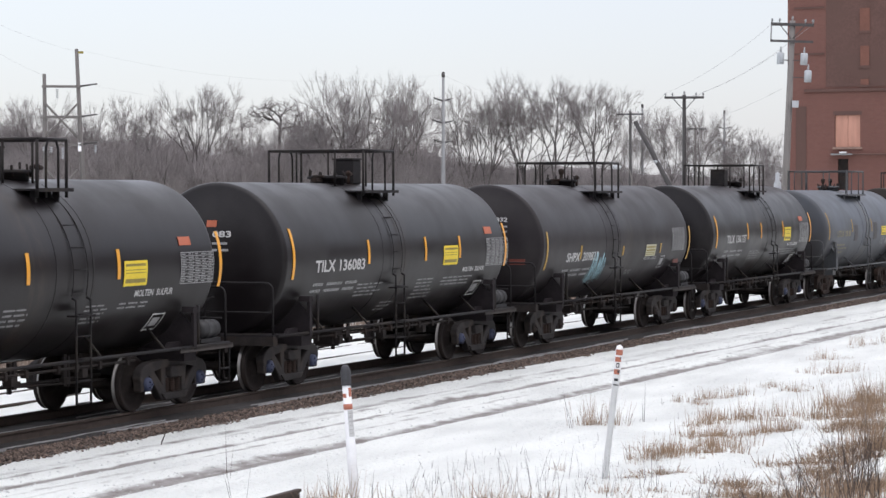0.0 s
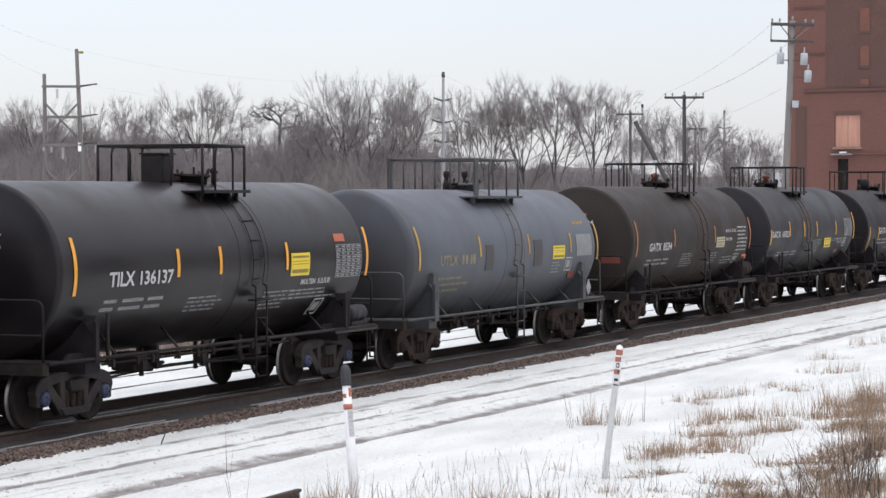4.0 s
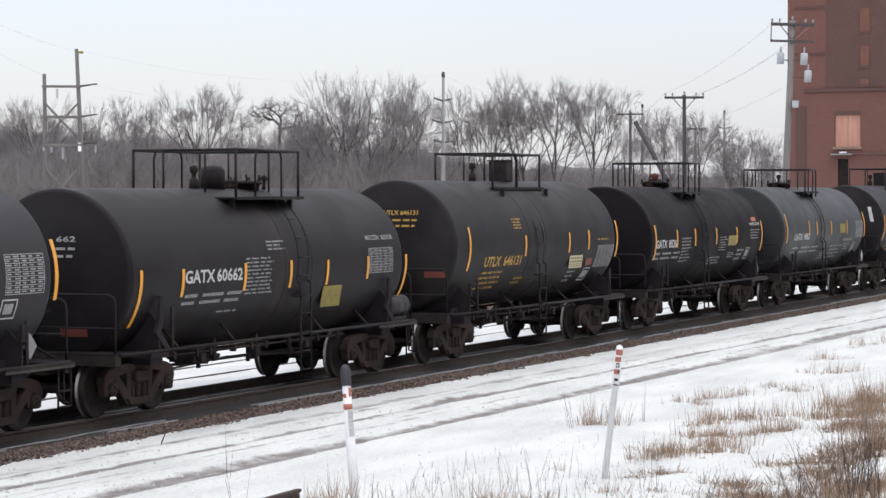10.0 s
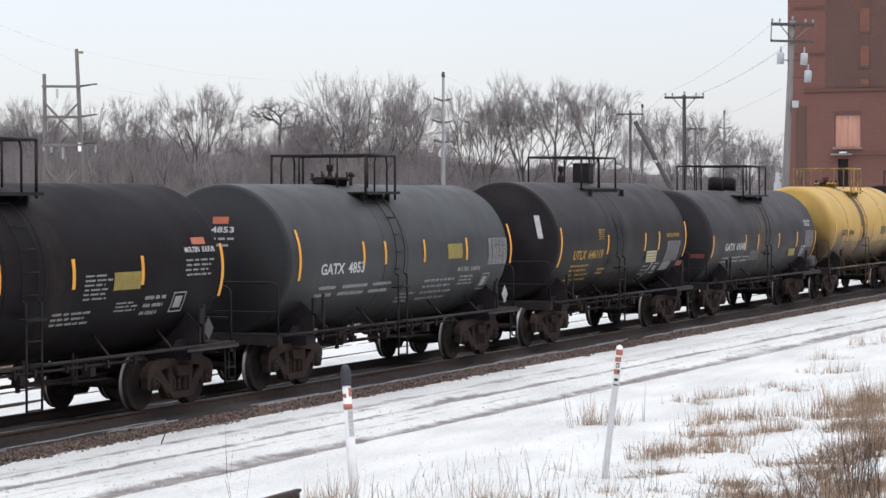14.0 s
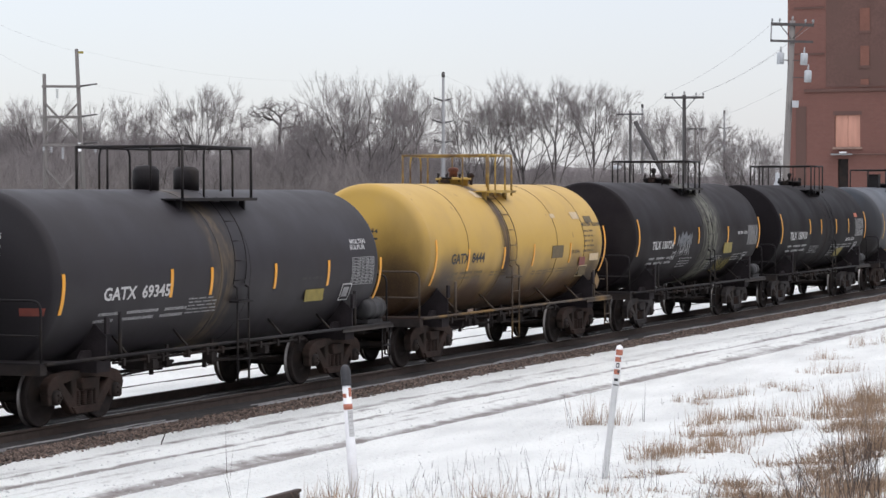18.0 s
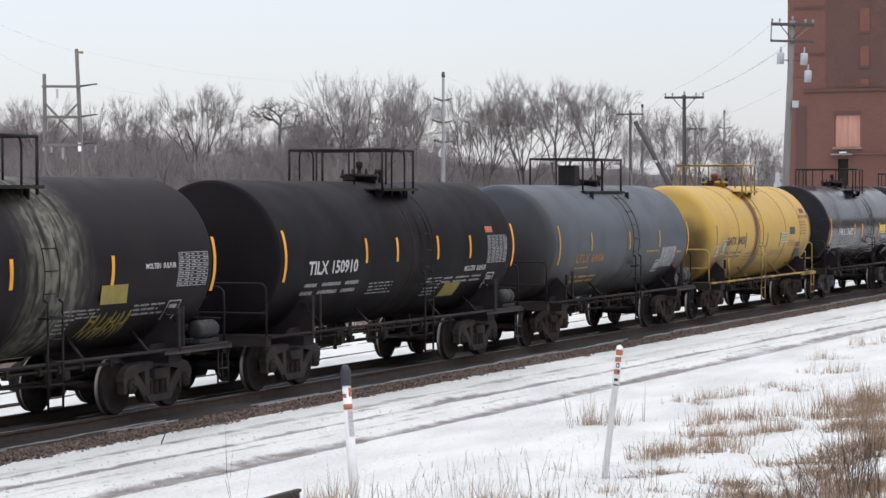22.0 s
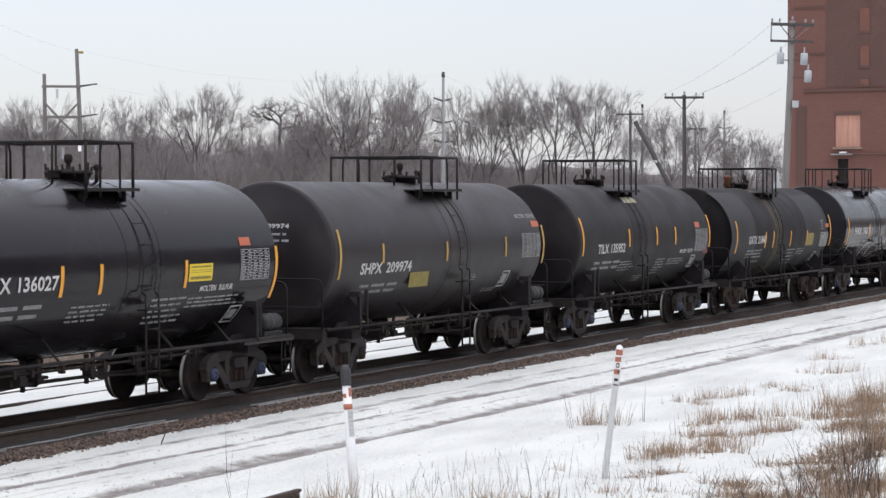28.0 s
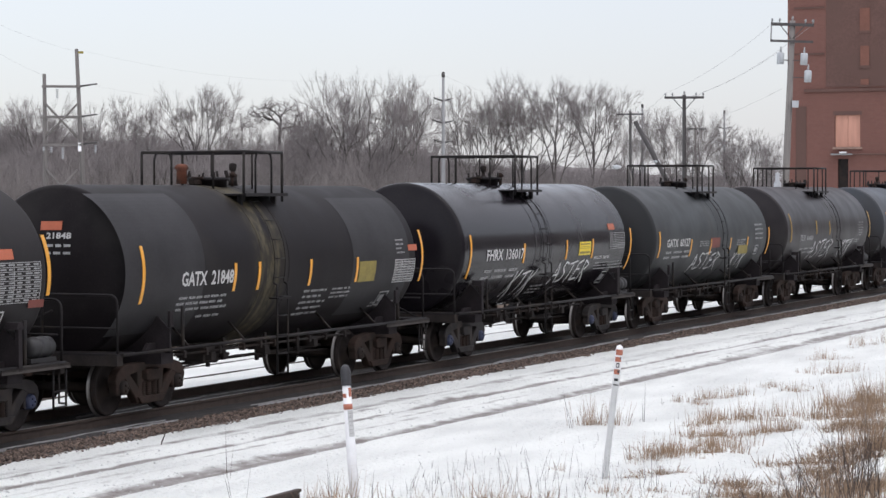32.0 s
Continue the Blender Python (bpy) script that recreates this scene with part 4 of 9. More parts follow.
def side_frame_mesh(bm):
    """Cast side frame: a deep top chord with rounded shoulders, jaws over the bearings and thick diagonals round three windows."""
    y0, y1 = -0.08, 0.08
    chord = [(-1.10, 0.47), (-1.14, 0.56), (-1.11, 0.67), (-1.00, 0.76), (-0.82, 0.81), (-0.5, 0.83), (0.5, 0.83), (0.82, 0.81), (1.00, 0.76), (1.11, 0.67), (1.14, 0.56), (1.10, 0.47),
             (1.03, 0.47), (1.00, 0.58), (0.78, 0.60), (0.70, 0.67), (0.42, 0.70), (-0.42, 0.70), (-0.70, 0.67), (-0.78, 0.60), (-1.00, 0.58), (-1.03, 0.47)]
    prism(bm, chord, y0, y1)
    for s in (-1, 1):
        prism(bm, [(s * 0.86, 0.62), (s * 0.70, 0.69), (s * 0.26, 0.31), (s * 0.26, 0.17), (s * 0.41, 0.17)], y0 + 0.004, y1 - 0.004)
        prism(bm, [(s * 0.27, 0.71), (s * 0.43, 0.71), (s * 0.38, 0.26), (s * 0.27, 0.26)], y0 + 0.01, y1 - 0.01)
        prism(bm, [(s * 0.70, 0.66), (s * 0.79, 0.62), (s * 0.79, 0.36), (s * 0.72, 0.38)], y0 + 0.008, y1 - 0.008)
        prism(bm, [(s * 1.02, 0.56), (s * 1.12, 0.60), (s * 1.10, 0.35), (s * 1.03, 0.33)], y0 + 0.008, y1 - 0.008)
    prism(bm, [(-0.46, 0.28), (0.46, 0.28), (0.34, 0.16), (-0.34, 0.16)], y0 - 0.03, y1 + 0.03)
    prism(bm, [(-0.28, 0.56), (0.28, 0.56), (0.28, 0.50), (-0.28, 0.50)], y0 + 0.02, y1 - 0.02)
    bmesh.ops.bevel(bm, geom=bm.edges[:], offset=0.014, segments=1, affect="EDGES")


def spring_mesh(bm):
    for x in (-0.19, 0.0, 0.19):
        prof = []
        n = 7
        for k in range(n):
            z = 0.275 + 0.25 * k / n
            prof += [(z, 0.062), (z + 0.018, 0.082), (z + 0.03, 0.062)]
        prof = [(0.272, 0.0)] + prof + [(0.53, 0.0)]
        lathe(bm, prof, n=8, axis="z", centre=(x, 0, 0))


def cap_mesh(bm):
    lathe(bm, [(-0.10, 0.0), (-0.10, 0.085), (-0.075, 0.115), (0.06, 0.125), (0.06, 0.0)], n=16, axis="y")
    for k in range(3):
        a = 2 * math.pi * k / 3
        tube(bm, (0.05 * math.cos(a), -0.125, 0.05 * math.sin(a)), (0.05 * math.cos(a), -0.10, 0.05 * math.sin(a)), 0.018, n=6)


def adapter_mesh(bm):
    prism(bm, [(-0.13, 0.0), (0.13, 0.0), (0.11, 0.14), (-0.11, 0.14)], -0.06, 0.06)
    box(bm, -0.15, -0.11, -0.07, 0.07, -0.10, 0.02)
    box(bm, 0.11, 0.15, -0.07, 0.07, -0.10, 0.02)


def bolster_mesh(bm):
    prism(bm, [(-0.21, 0.53), (0.21, 0.53), (0.23, 0.66), (0.20, 0.72), (-0.20, 0.72), (-0.23, 0.66)], -1.16, 1.16)
    lathe(bm, [(0.70, 0.0), (0.70, 0.23), (0.80, 0.23), (0.80, 0.0)], n=24, axis="z")
    bmesh.ops.bevel(bm, geom=bm.edges[:], offset=0.015, segments=1, affect="EDGES")


def brake_beam_mesh(bm):
    for s in (-1, 1):
        pipe(bm, [(s * 0.40, -0.68, 0.36), (s * 0.34, 0.0, 0.34), (s * 0.40, 0.68, 0.36)], 0.035)
        for t in (-1, 1):
            box(bm, s * 0.40 - 0.03, s * 0.40 + 0.05, t * 0.75 - 0.05, t * 0.75 + 0.05, 0.30, 0.58)


WHEELSETS = []


def bogie(car, x, cast, cap):
    b = part("bogie", shared("bogie", bolster_mesh, cast), None, car, "four-wheel cast steel bogie", pose(x, 0, 0))
    for s in (-1, 1):
        part("side_frame", shared("side_frame", side_frame_mesh, cast), None, b, "", pose(0, s * 1.02, 0))
        part("spring_nest", shared("spring_nest", spring_mesh, M_RUSTY), None, b, "", pose(0, s * 1.02, 0))
        for w in (-0.889, 0.889):
            part("bearing_adapter", shared("bearing_adapter", adapter_mesh, cast), None, b, "", pose(w, s * 1.02, 0.457))
            part("bearing_cap", shared("bearing_cap", cap_mesh, cap), None, b, "blue roller bearing cap" if cap is M_BLUE else "", pose(w, s * 1.05, 0.457, 0, 0, 0 if s < 0 else 180))
    for w in (-0.889, 0.889):
        WHEELSETS.append((part("wheelset", shared("wheelset", wheelset_mesh, (M_WHEEL, M_TREAD)), None, b, "steel wheels with bright worn treads on an axle", pose(w, 0, 0.457)), w))
    part("brake_rigging", shared("brake_rigging", brake_beam_mesh, M_GRIME), None, b)


def coupler_mesh(bm):
    """Knuckle coupler that points to +x from its shank's end."""
    box(bm, 0.0, 0.52, -0.065, 0.065, 0.78, 0.94)
    prism(bm, [(0.50, 0.72), (0.62, 0.70), (0.74, 0.72), (0.74, 1.00), (0.62, 1.02), (0.50, 1.00)], -0.15, 0.10)
    prism(bm, [(0.70, 0.74), (0.86, 0.74), (0.86, 0.98), (0.70, 0.98)], 0.02, 0.14)
    prism(bm, [(0.70, 0.74), (0.84, 0.75), (0.84, 0.97), (0.70, 0.98)], -0.17, -0.07)
    bmesh.ops.bevel(bm, geom=bm.edges[:], offset=0.015, segments=1, affect="EDGES")


def hose_mesh(bm):
    pipe(bm, [(0.25, -0.32, 0.86), (0.40, -0.32, 0.80), (0.55, -0.30, 0.55), (0.66, -0.24, 0.36), (0.80, -0.16, 0.30)], 0.026)
    box(bm, 0.78, 0.88, -0.20, -0.12, 0.27, 0.34)


def end_frame_mesh(bm, half):
    """Stub sill, end sill and platform of one end, for the +x end."""
    box(bm, half - 2.2, half + 0.62, -0.17, 0.17, 0.70, 1.04)
    box(bm, half + 0.42, half + 0.60, -1.42, 1.42, 0.86, 1.02)


def platform_mesh(bm, half):
    box(bm, half - 0.05, half + 0.60, -1.42, 1.42, 1.02, 1.05)


def web_plate(bm, top):
    """Upright plate across the car, between the jacket and the bolster, on the near side."""
    a0, a1 = math.asin((top - TZ) / TR), math.asin((0.99 - TZ) / TR)
    outline = [(-1.46, 0.98), (-1.46, top - 0.25)]
    for k in range(7):
        a = a0 + (a1 - a0) * k / 6
        outline.append((-(TR + 0.004) * math.cos(a), TZ + (TR + 0.004) * math.sin(a)))
    outline.append((-0.55, 0.9))
    a = [bm.verts.new((-0.02, y, z)) for y, z in outline]
    b = [bm.verts.new((0.02, y, z)) for y, z in outline]
    bm.faces.new(a)
    bm.faces.new(b[::-1])
    for k in range(len(outline)):
        j = (k + 1) % len(outline)
        bm.faces.new((a[j], a[k], b[k], b[j]))


def saddle_mesh(bm, kind):
    """Body bolster and the plates that hold the jacket on one side, at x = 0, on the near side."""
    web_plate(bm, {"wing": 1.62, "big": 1.7, "post": 1.6, "box": 1.75}[kind])
    box(bm, -0.20, 0.20, -1.40, -0.5, 0.80, 0.98)
    if kind == "wing":
        box(bm, -0.05, 0.05, -1.50, -1.44, 0.98, 1.62)
        prism(bm, [(-0.09, 1.60), (0.09, 1.60), (0.06, 1.70), (-0.06, 1.70)], -1.50, -1.28)
        prism(bm, [(-0.55, 0.98), (-0.40, 1.12), (0.40, 1.12), (0.55, 0.98)], -1.24, -1.18)
    elif kind == "big":
        prism(bm, [(0.26, 0.98), (-0.14, 1.33), (-0.02, 1.52), (0.02, 1.92), (0.10, 1.92), (0.12, 1.5), (0.02, 1.34), (0.34, 1.06), (0.34, 0.98)], -1.47, -1.41)
        box(bm, -0.30, 0.30, -1.47, -0.5, 0.92, 1.02)
    elif kind == "post":
        prism(bm, [(-0.42, 0.98), (-0.25, 1.14), (0.25, 1.14), (0.42, 0.98)], -1.20, -1.14)
        box(bm, -0.05, 0.05, -1.49, -1.44, 1.40, 1.66)
    else:
        prism(bm, [(-0.10, 0.95), (-0.10, 1.66), (-0.07, 1.72), (0.07, 1.72), (0.10, 1.66), (0.10, 0.95)], -1.50, -1.43)
        prism(bm, [(-0.13, 1.70), (0.13, 1.70), (0.11, 1.92), (-0.11, 1.92)], -1.47, -1.40)
        box(bm, -0.035, 0.035, -1.512, -1.495, 1.38, 1.56)


def running_board_mesh(bm, half):
    """Deep side sill beside one bogie, on the near side of the +x end."""
    box(bm, 4.05, half + 0.58, -1.50, -1.36, 0.99, 1.03)
    box(bm, 4.05, half + 0.58, -1.50, -1.48, 0.95, 1.03)


def end_brace_mesh(bm, half):
    x = half + 0.46
    pipe(bm, [(x, 0.15, 1.72), (x, -1.28, 1.05)], 0.02)
    pipe(bm, [(x, -1.34, 1.45), (x, 1.34, 1.45)], 0.016)


def brake_gear_mesh(bm, half):
    """Hand-brake housing, chain and bell crank on the end platform."""
    x = half + 0.34
    box(bm, x - 0.12, x + 0.12, -0.72, -0.40, 1.05, 1.34)
    lathe(bm, [(-0.06, 0.0), (-0.06, 0.10), (0.06, 0.10), (0.06, 0.0)], n=12, axis="y", centre=(x, -0.84, 1.18))
    pipe(bm, [(x, -0.55, 1.05), (x - 0.1, -0.62, 0.75), (x - 0.5, -0.7, 0.62)], 0.022)


def cut_lever_mesh(bm, half):
    x = half + 0.64
    pipe(bm, [(x, -1.36, 0.70), (x, -1.36, 0.88), (x, -1.1, 0.92), (x + 0.02, -0.4, 0.92), (x + 0.06, -0.05, 1.06)], 0.016)
    pipe(bm, [(x - 0.2, -1.38, 0.86), (x - 0.2, -1.38, 0.42), (x - 0.05, -1.38, 0.40)], 0.018)


def end_rail_mesh(bm, half):
    """Corner handrail of the near side at the +x end: a bent pipe loop across the end."""
    x = half + 0.52
    pts = [(x, -1.38, 0.98)] + bend((x, -1.38, 0.98), (x, -1.38, 1.98), (x, -0.3, 1.98), 0.16) + bend((x, -1.3, 1.98), (x, 0.0, 1.98), (x, 0.0, 1.0), 0.16) + [(x, 0.0, 1.03)]
    pipe(bm, pts, 0.021)


def corner_ladder_mesh(bm, half):
    x0, x1 = half + 0.20, half + 0.56
    for x in (x0, x1):
        pipe(bm, [(x, -1.43, 0.99), (x, -1.43, 0.34)], 0.018)
    for z in (0.36, 0.60):
        pipe(bm, [(x0, -1.43, z), (x1, -1.43, z)], 0.018)


def side_rail_mesh(bm, x0, x1):
    pipe(bm, [(x0, -1.46, 1.03), (x1, -1.46, 1.03)], 0.029)


def brace_mesh(bm):
    pipe(bm, [(0.0, -1.46, 1.03), (0.2, -1.02, 1.36)], 0.022)


def end_post_mesh(bm):
    pipe(bm, [(0, -1.44, 0.96), (0, -1.44, 1.72)], 0.032)


def ladder_stile_mesh(bm, top):
    pipe(bm, [(0, -1.49, 0.36), (0, -1.49, 1.95), (0, -1.42, 1.99)], 0.02, 6)
    a0, a1 = math.asin((2.02 - TZ) / TR), math.asin(min(0.97, (top - TZ) / TR))
    pts = []
    for k in range(11):
        a = a0 + (a1 - a0) * k / 10
        pts.append((0, -(TR + 0.03) * math.cos(a), TZ + (TR + 0.03) * math.sin(a)))
    pipe(bm, pts, 0.008, 6)


def rung_mesh(bm):
    pipe(bm, [(-0.21, 0, 0), (0.21, 0, 0)], 0.014, 6)


def fit_valve(car, x, kind, steel):
    """What stands on the top of the tank inside the railing."""
    if kind == "manway":
        bm = bmesh.new()
        lathe(bm, [(TZ + TR - 0.06, 0.0), (TZ + TR - 0.06, 0.34), (TZ + TR + 0.08, 0.34), (TZ + TR + 0.08, 0.40), (TZ + TR + 0.13, 0.40), (TZ + TR + 0.15, 0.30), (TZ + TR + 0.15, 0.0)], n=28, axis="z", centre=(x, 0, 0))
        m = part("manway", bm, steel, car)
        bolt = shared("bolt", maker_of(tube, (0, 0, -0.09), (0, 0, 0.09), 0.022), M_GRIME)
        rng = random.Random(int(abs(x) * 100) + 3)
        for k in range(8):
            a = 2 * math.pi * k / 8
            part("bolt", bolt, None, m, "", pose(x + 0.37 * math.cos(a), 0.37 * math.sin(a), TZ + TR + 0.13 + rng.uniform(-0.03, 0.05), rng.uniform(-20, 20), rng.uniform(-20, 20), 0))
        bm = bmesh.new()
        box(bm, x - 0.62, x - 0.34, -0.06, 0.06, TZ + TR + 0.02, TZ + TR + 0.10)
        tube(bm, (x - 0.40, -0.12, TZ + TR + 0.13), (x - 0.40, 0.12, TZ + TR + 0.13), 0.025, n=8)
        part("hinge", bm, M_RUSTY, m)
        bm = bmesh.new()
        pipe(bm, [(x + 0.52, -0.22, TZ + TR - 0.06), (x + 0.52, -0.22, TZ + TR + 0.16), (x + 0.66, -0.22, TZ + TR + 0.18)], 0.035)
        lathe(bm, [(TZ + TR + 0.16, 0.0), (TZ + TR + 0.16, 0.055), (TZ + TR + 0.22, 0.055), (TZ + TR + 0.25, 0.02), (TZ + TR + 0.25, 0.0)], n=10, axis="z", centre=(x + 0.52, -0.22, 0))
        part("air_fitting", bm, M_RUSTY, m)
    elif kind == "valve":
        bm = bmesh.new()
        lathe(bm, [(TZ + TR - 0.02, 0.0), (TZ + TR - 0.02, 0.09), (TZ + TR + 0.16, 0.075), (TZ + TR + 0.18, 0.045), (TZ + TR + 0.26, 0.038), (TZ + TR + 0.28, 0.065), (TZ + TR + 0.37, 0.075), (TZ + TR + 0.40, 0.06), (TZ + TR + 0.42, 0.0)], n=16, axis="z", centre=(x, 0, 0))
        part("relief_valve", bm, M_GRIME, car)
    elif kind == "rustvalve":
        bm = bmesh.new()
        lathe(bm, [(TZ + TR + 0.02, 0.0), (TZ + TR + 0.02, 0.10), (TZ + TR + 0.26, 0.09), (TZ + TR + 0.30, 0.13), (TZ + TR + 0.36, 0.10), (TZ + TR + 0.38, 0.0)], n=14, axis="z", centre=(x, 0, 0))
        part("relief_valve", bm, M_RUSTORANGE, car, "rust-orange relief valve")
    elif kind == "box":
        bm = bmesh.new()
        box(bm, x - 0.2, x + 0.2, -0.22, 0.22, TZ + TR - 0.02, TZ + TR + 0.47)
        bmesh.ops.bevel(bm, geom=bm.edges[:], offset=0.02, segments=1, affect="EDGES")
        b = part("valve_housing", bm, M_BLACK, car, "black box-shaped valve housing")
        bm = bmesh.new()
        prism(bm, [(x - 0.22, TZ + TR + 0.47), (x + 0.22, TZ + TR + 0.47), (x + 0.22, TZ + TR + 0.50), (x - 0.22, TZ + TR + 0.50)], -0.24, 0.24)
        part("lid", bm, M_BLACK, b)
    elif kind == "dome":
        bm = bmesh.new()
        lathe(bm, [(TZ + TR - 0.03, 0.0), (TZ + TR - 0.03, 0.23), (TZ + TR + 0.33, 0.23), (TZ + TR + 0.40, 0.17), (TZ + TR + 0.42, 0.0)], n=24, axis="z", centre=(x, 0, 0))
        part("valve_bonnet", bm, M_BLACK, car, "round black valve bonnet")


def top_rail(car, x0, x1, steel, z=4.36, plates=False, w=1.03):
    """Railing round the manway: a ring of pipe on posts, and the walkway under it on the near and far side."""
    bm = bmesh.new()
    for y in (-w, w):
        pipe(bm, [(x0, y, z), (x1, y, z)], 0.026)
    for x in (x0, x1):
        pipe(bm, [(x, -w, z), (x, w, z)], 0.026)
    ring = part("top_railing", bm, steel, car, "guard railing round the manway")
    foot = 3.52
    side = shared("post", maker_of(pipe, [(0, 0, foot - z), (0, 0, 0)], 0.026), steel)
    wide = shared("plate_post", maker_of(box, -0.10, 0.10, -0.02, 0.02, foot - z, 0.03), steel)
    for y in (-w, w):
        for k, x in enumerate((x0, x1)):
            part("post", wide if plates and (k == 0) else side, None, ring, "", pose(x, y, z))
        for f in (0.3, 0.72) if w > 0.8 else (0.5,) if y < 0 else ():
            bm = bmesh.new()
            x = x0 + f * (x1 - x0)
            s = 1 if f < 0.5 else -1
            pipe(bm, [(x, y, foot), (x, y, z - 0.14), (x + s * 0.05, y, z - 0.03), (x + s * 0.14, y, z - 0.005)], 0.02 if w > 0.8 else 0.034)
            part("post", bm, steel, ring)
    for x in (x0, x1):
        for y in (-0.42, 0.42) if w > 0.8 else (0.0,):
            part("post", shared("end_post_top", maker_of(pipe, [(0, 0, TZ + TR - 0.12 - z), (0, 0, 0)], 0.02), steel), None, ring, "", pose(x, y, z))
    for s in (-1, 1):
        bm = bmesh.new()
        ya, yb = sorted((s * (w - 0.41), s * (w + 0.07)))
        box(bm, x0 - 0.08, x1 + 0.08, ya, yb, 3.585, 3.615)
        box(bm, x0 - 0.08, x1 + 0.08, s * (w + 0.07) - 0.012, s * (w + 0.07) + 0.012, 3.57, 3.625)
        for x in (x0 + 0.1, x1 - 0.1):
            prism(bm, [(x - 0.025, 3.30), (x + 0.025, 3.30), (x + 0.025, 3.59), (x - 0.025, 3.59)], min(s * 0.85, s * 0.95), max(s * 0.85, s * 0.95))
        part("walkway", bm, steel, car, "narrow grating walkway")


def clamped_pipe_mesh(bm):
    """Air pipe under the tank with its clamps and hangers."""
    pipe(bm, [(-3.5, -0.95, 0.86), (3.5, -0.95, 0.86)], 0.022)
    for k in range(10):
        x = -3.2 + 0.7 * k + 0.12 * math.sin(k * 2.3)
        box(bm, x - 0.035, x + 0.035, -1.0, -0.90, 0.80, 0.92)
        box(bm, x - 0.012, x + 0.012, -0.96, -0.94, 0.9, 0.97)
        if k % 3 == 1:
            box(bm, x + 0.1, x + 0.26, -1.02, -0.86, 0.70, 0.84)


def lever_mesh(bm, z0):
    """A hanging brake lever with a jaw at its foot."""
    prism(bm, [(-0.035, 1.05), (0.035, 1.05), (0.06, z0 + 0.12), (0.03, z0), (-0.05, z0), (-0.06, z0 + 0.1)], -0.02, 0.02)
    box(bm, -0.09, 0.09, -0.05, 0.05, z0 + 0.05, z0 + 0.13)


def tank_car(mid, half, paint, label, rails, ladder_x, cast=M_RUSTY, cap=M_GRIME, steel=M_BLACK, tape=M_REFLECT, saddle="post", seams=(), knuckle=0.10, plates=False,
             tops=(("manway", 0.0),), reservoir=False, stripes=(), texts=(), prints=(), panels=(), tables=(), frames=(), scrawls=(), diamonds=(), head=(), rail_z=4.36, lift=0.0, rail_w=1.03, low_steel=None, swooshes=(), tags=()):
    low_steel = low_steel or steel
    car = thing("tank_car", pose(mid, TRACK, RAIL), label, "tank car", "tank cars of the train")
    bm = bmesh.new()
    tank_mesh(bm, half, knuckle)
    tank = part("tank", bm, paint, car)
    for x in seams:
        bm = bmesh.new()
        seam_ring(bm, x)
        part("jacket_seam", bm, M_SEAM, tank)
    for x in () if seams else (ladder_x - 0.62, ladder_x + 0.45):
        bm = bmesh.new()
        seam_ring(bm, x, None, 0.07, 0.0045)
        part("jacket_band", bm, paint, tank)
    for x in (-4.55, 4.55):
        bogie(car, x, cast, cap)
    for s in (0, 180):
        turn = pose(0, 0, 0, 0, 0, s)
        key = "%.2f" % half
        part("end_sill", shared("end_sill" + key, maker_of(end_frame_mesh, half), M_GRIME), None, car, "", turn).name = "end_sill"
        part("end_platform", shared("end_platform" + key, maker_of(platform_mesh, half), steel if steel is not M_YELLOWSTEEL else M_RUSTY), None, car, "", turn)
        part("coupler", shared("coupler", coupler_mesh, M_RUSTY), None, car, "rusty knuckle coupler", turn @ pose(half + 0.45, 0, 0))
        part("air_hose", shared("air_hose", hose_mesh, M_GRIME), None, car, "", turn @ pose(half + 0.45, 0, 0))
        part("step", shared("step" + key, maker_of(corner_ladder_mesh, half), low_steel), None, car, "", turn)
        for f in (1, -1):
            part("end_handrail", shared("end_handrail" + key + str(f), maker_of(end_rail_mesh, half), low_steel) if f > 0 else shared("end_handrail_far" + key, maker_of(mirrored, end_rail_mesh, half), low_steel), None, car, "", turn)
        part("side_rail", shared("side_rail" + key, maker_of(side_rail_mesh, -half - 0.5, half + 0.5), low_steel), None, car, "pipe rail along the foot of the tank", turn)
        for x in (-3.9, -1.9, 1.6, 3.6):
            part("brace", shared("brace", brace_mesh, low_steel), None, car, "", turn @ pose(x, 0, 0))
        part("running_board", shared("running_board" + key, maker_of(running_board_mesh, half), M_SILL if steel is not M_YELLOWSTEEL else low_steel), None, car, "", turn)
        part("end_brace", shared("end_brace" + key, maker_of(end_brace_mesh, half), low_steel), None, car, "", turn)
        part("brake_gear", shared("brake_gear" + key, maker_of(brake_gear_mesh, half), M_GRIME), None, car, "hand-brake housing and linkage", turn)
        part("uncoupling_lever", shared("uncoupling_lever" + key, maker_of(cut_lever_mesh, half), M_GRIME), None, car, "", turn)
        for x in (-4.15, 4.75) if saddle == "wing" else (-4.1, 4.7):
            if saddle != "box":
                part("end_post", shared("end_post", end_post_mesh, low_steel), None, car, "", turn @ pose(x, 0, 0))
        for x in (-4.55, 4.55):
            part("saddle", shared("saddle_" + saddle, maker_of(saddle_mesh, saddle), M_SADDLE if saddle != "box" or steel is not M_GREYSTEEL else M_GREYSTEEL), None, car, "", turn @ pose(x, 0, 0))
    # ladder on the near side
    rail_steel = low_steel if steel is M_YELLOWSTEEL else steel
    lad = part("ladder", shared("ladder_stile", maker_of(ladder_stile_mesh, 3.5), rail_steel), None, car, "ladder from the sill to the walkway", pose(ladder_x - 0.21, 0, 0))
    part("stile", shared("ladder_stile", maker_of(ladder_stile_mesh, 3.5), rail_steel), None, lad, "", pose(0.42, 0, 0))
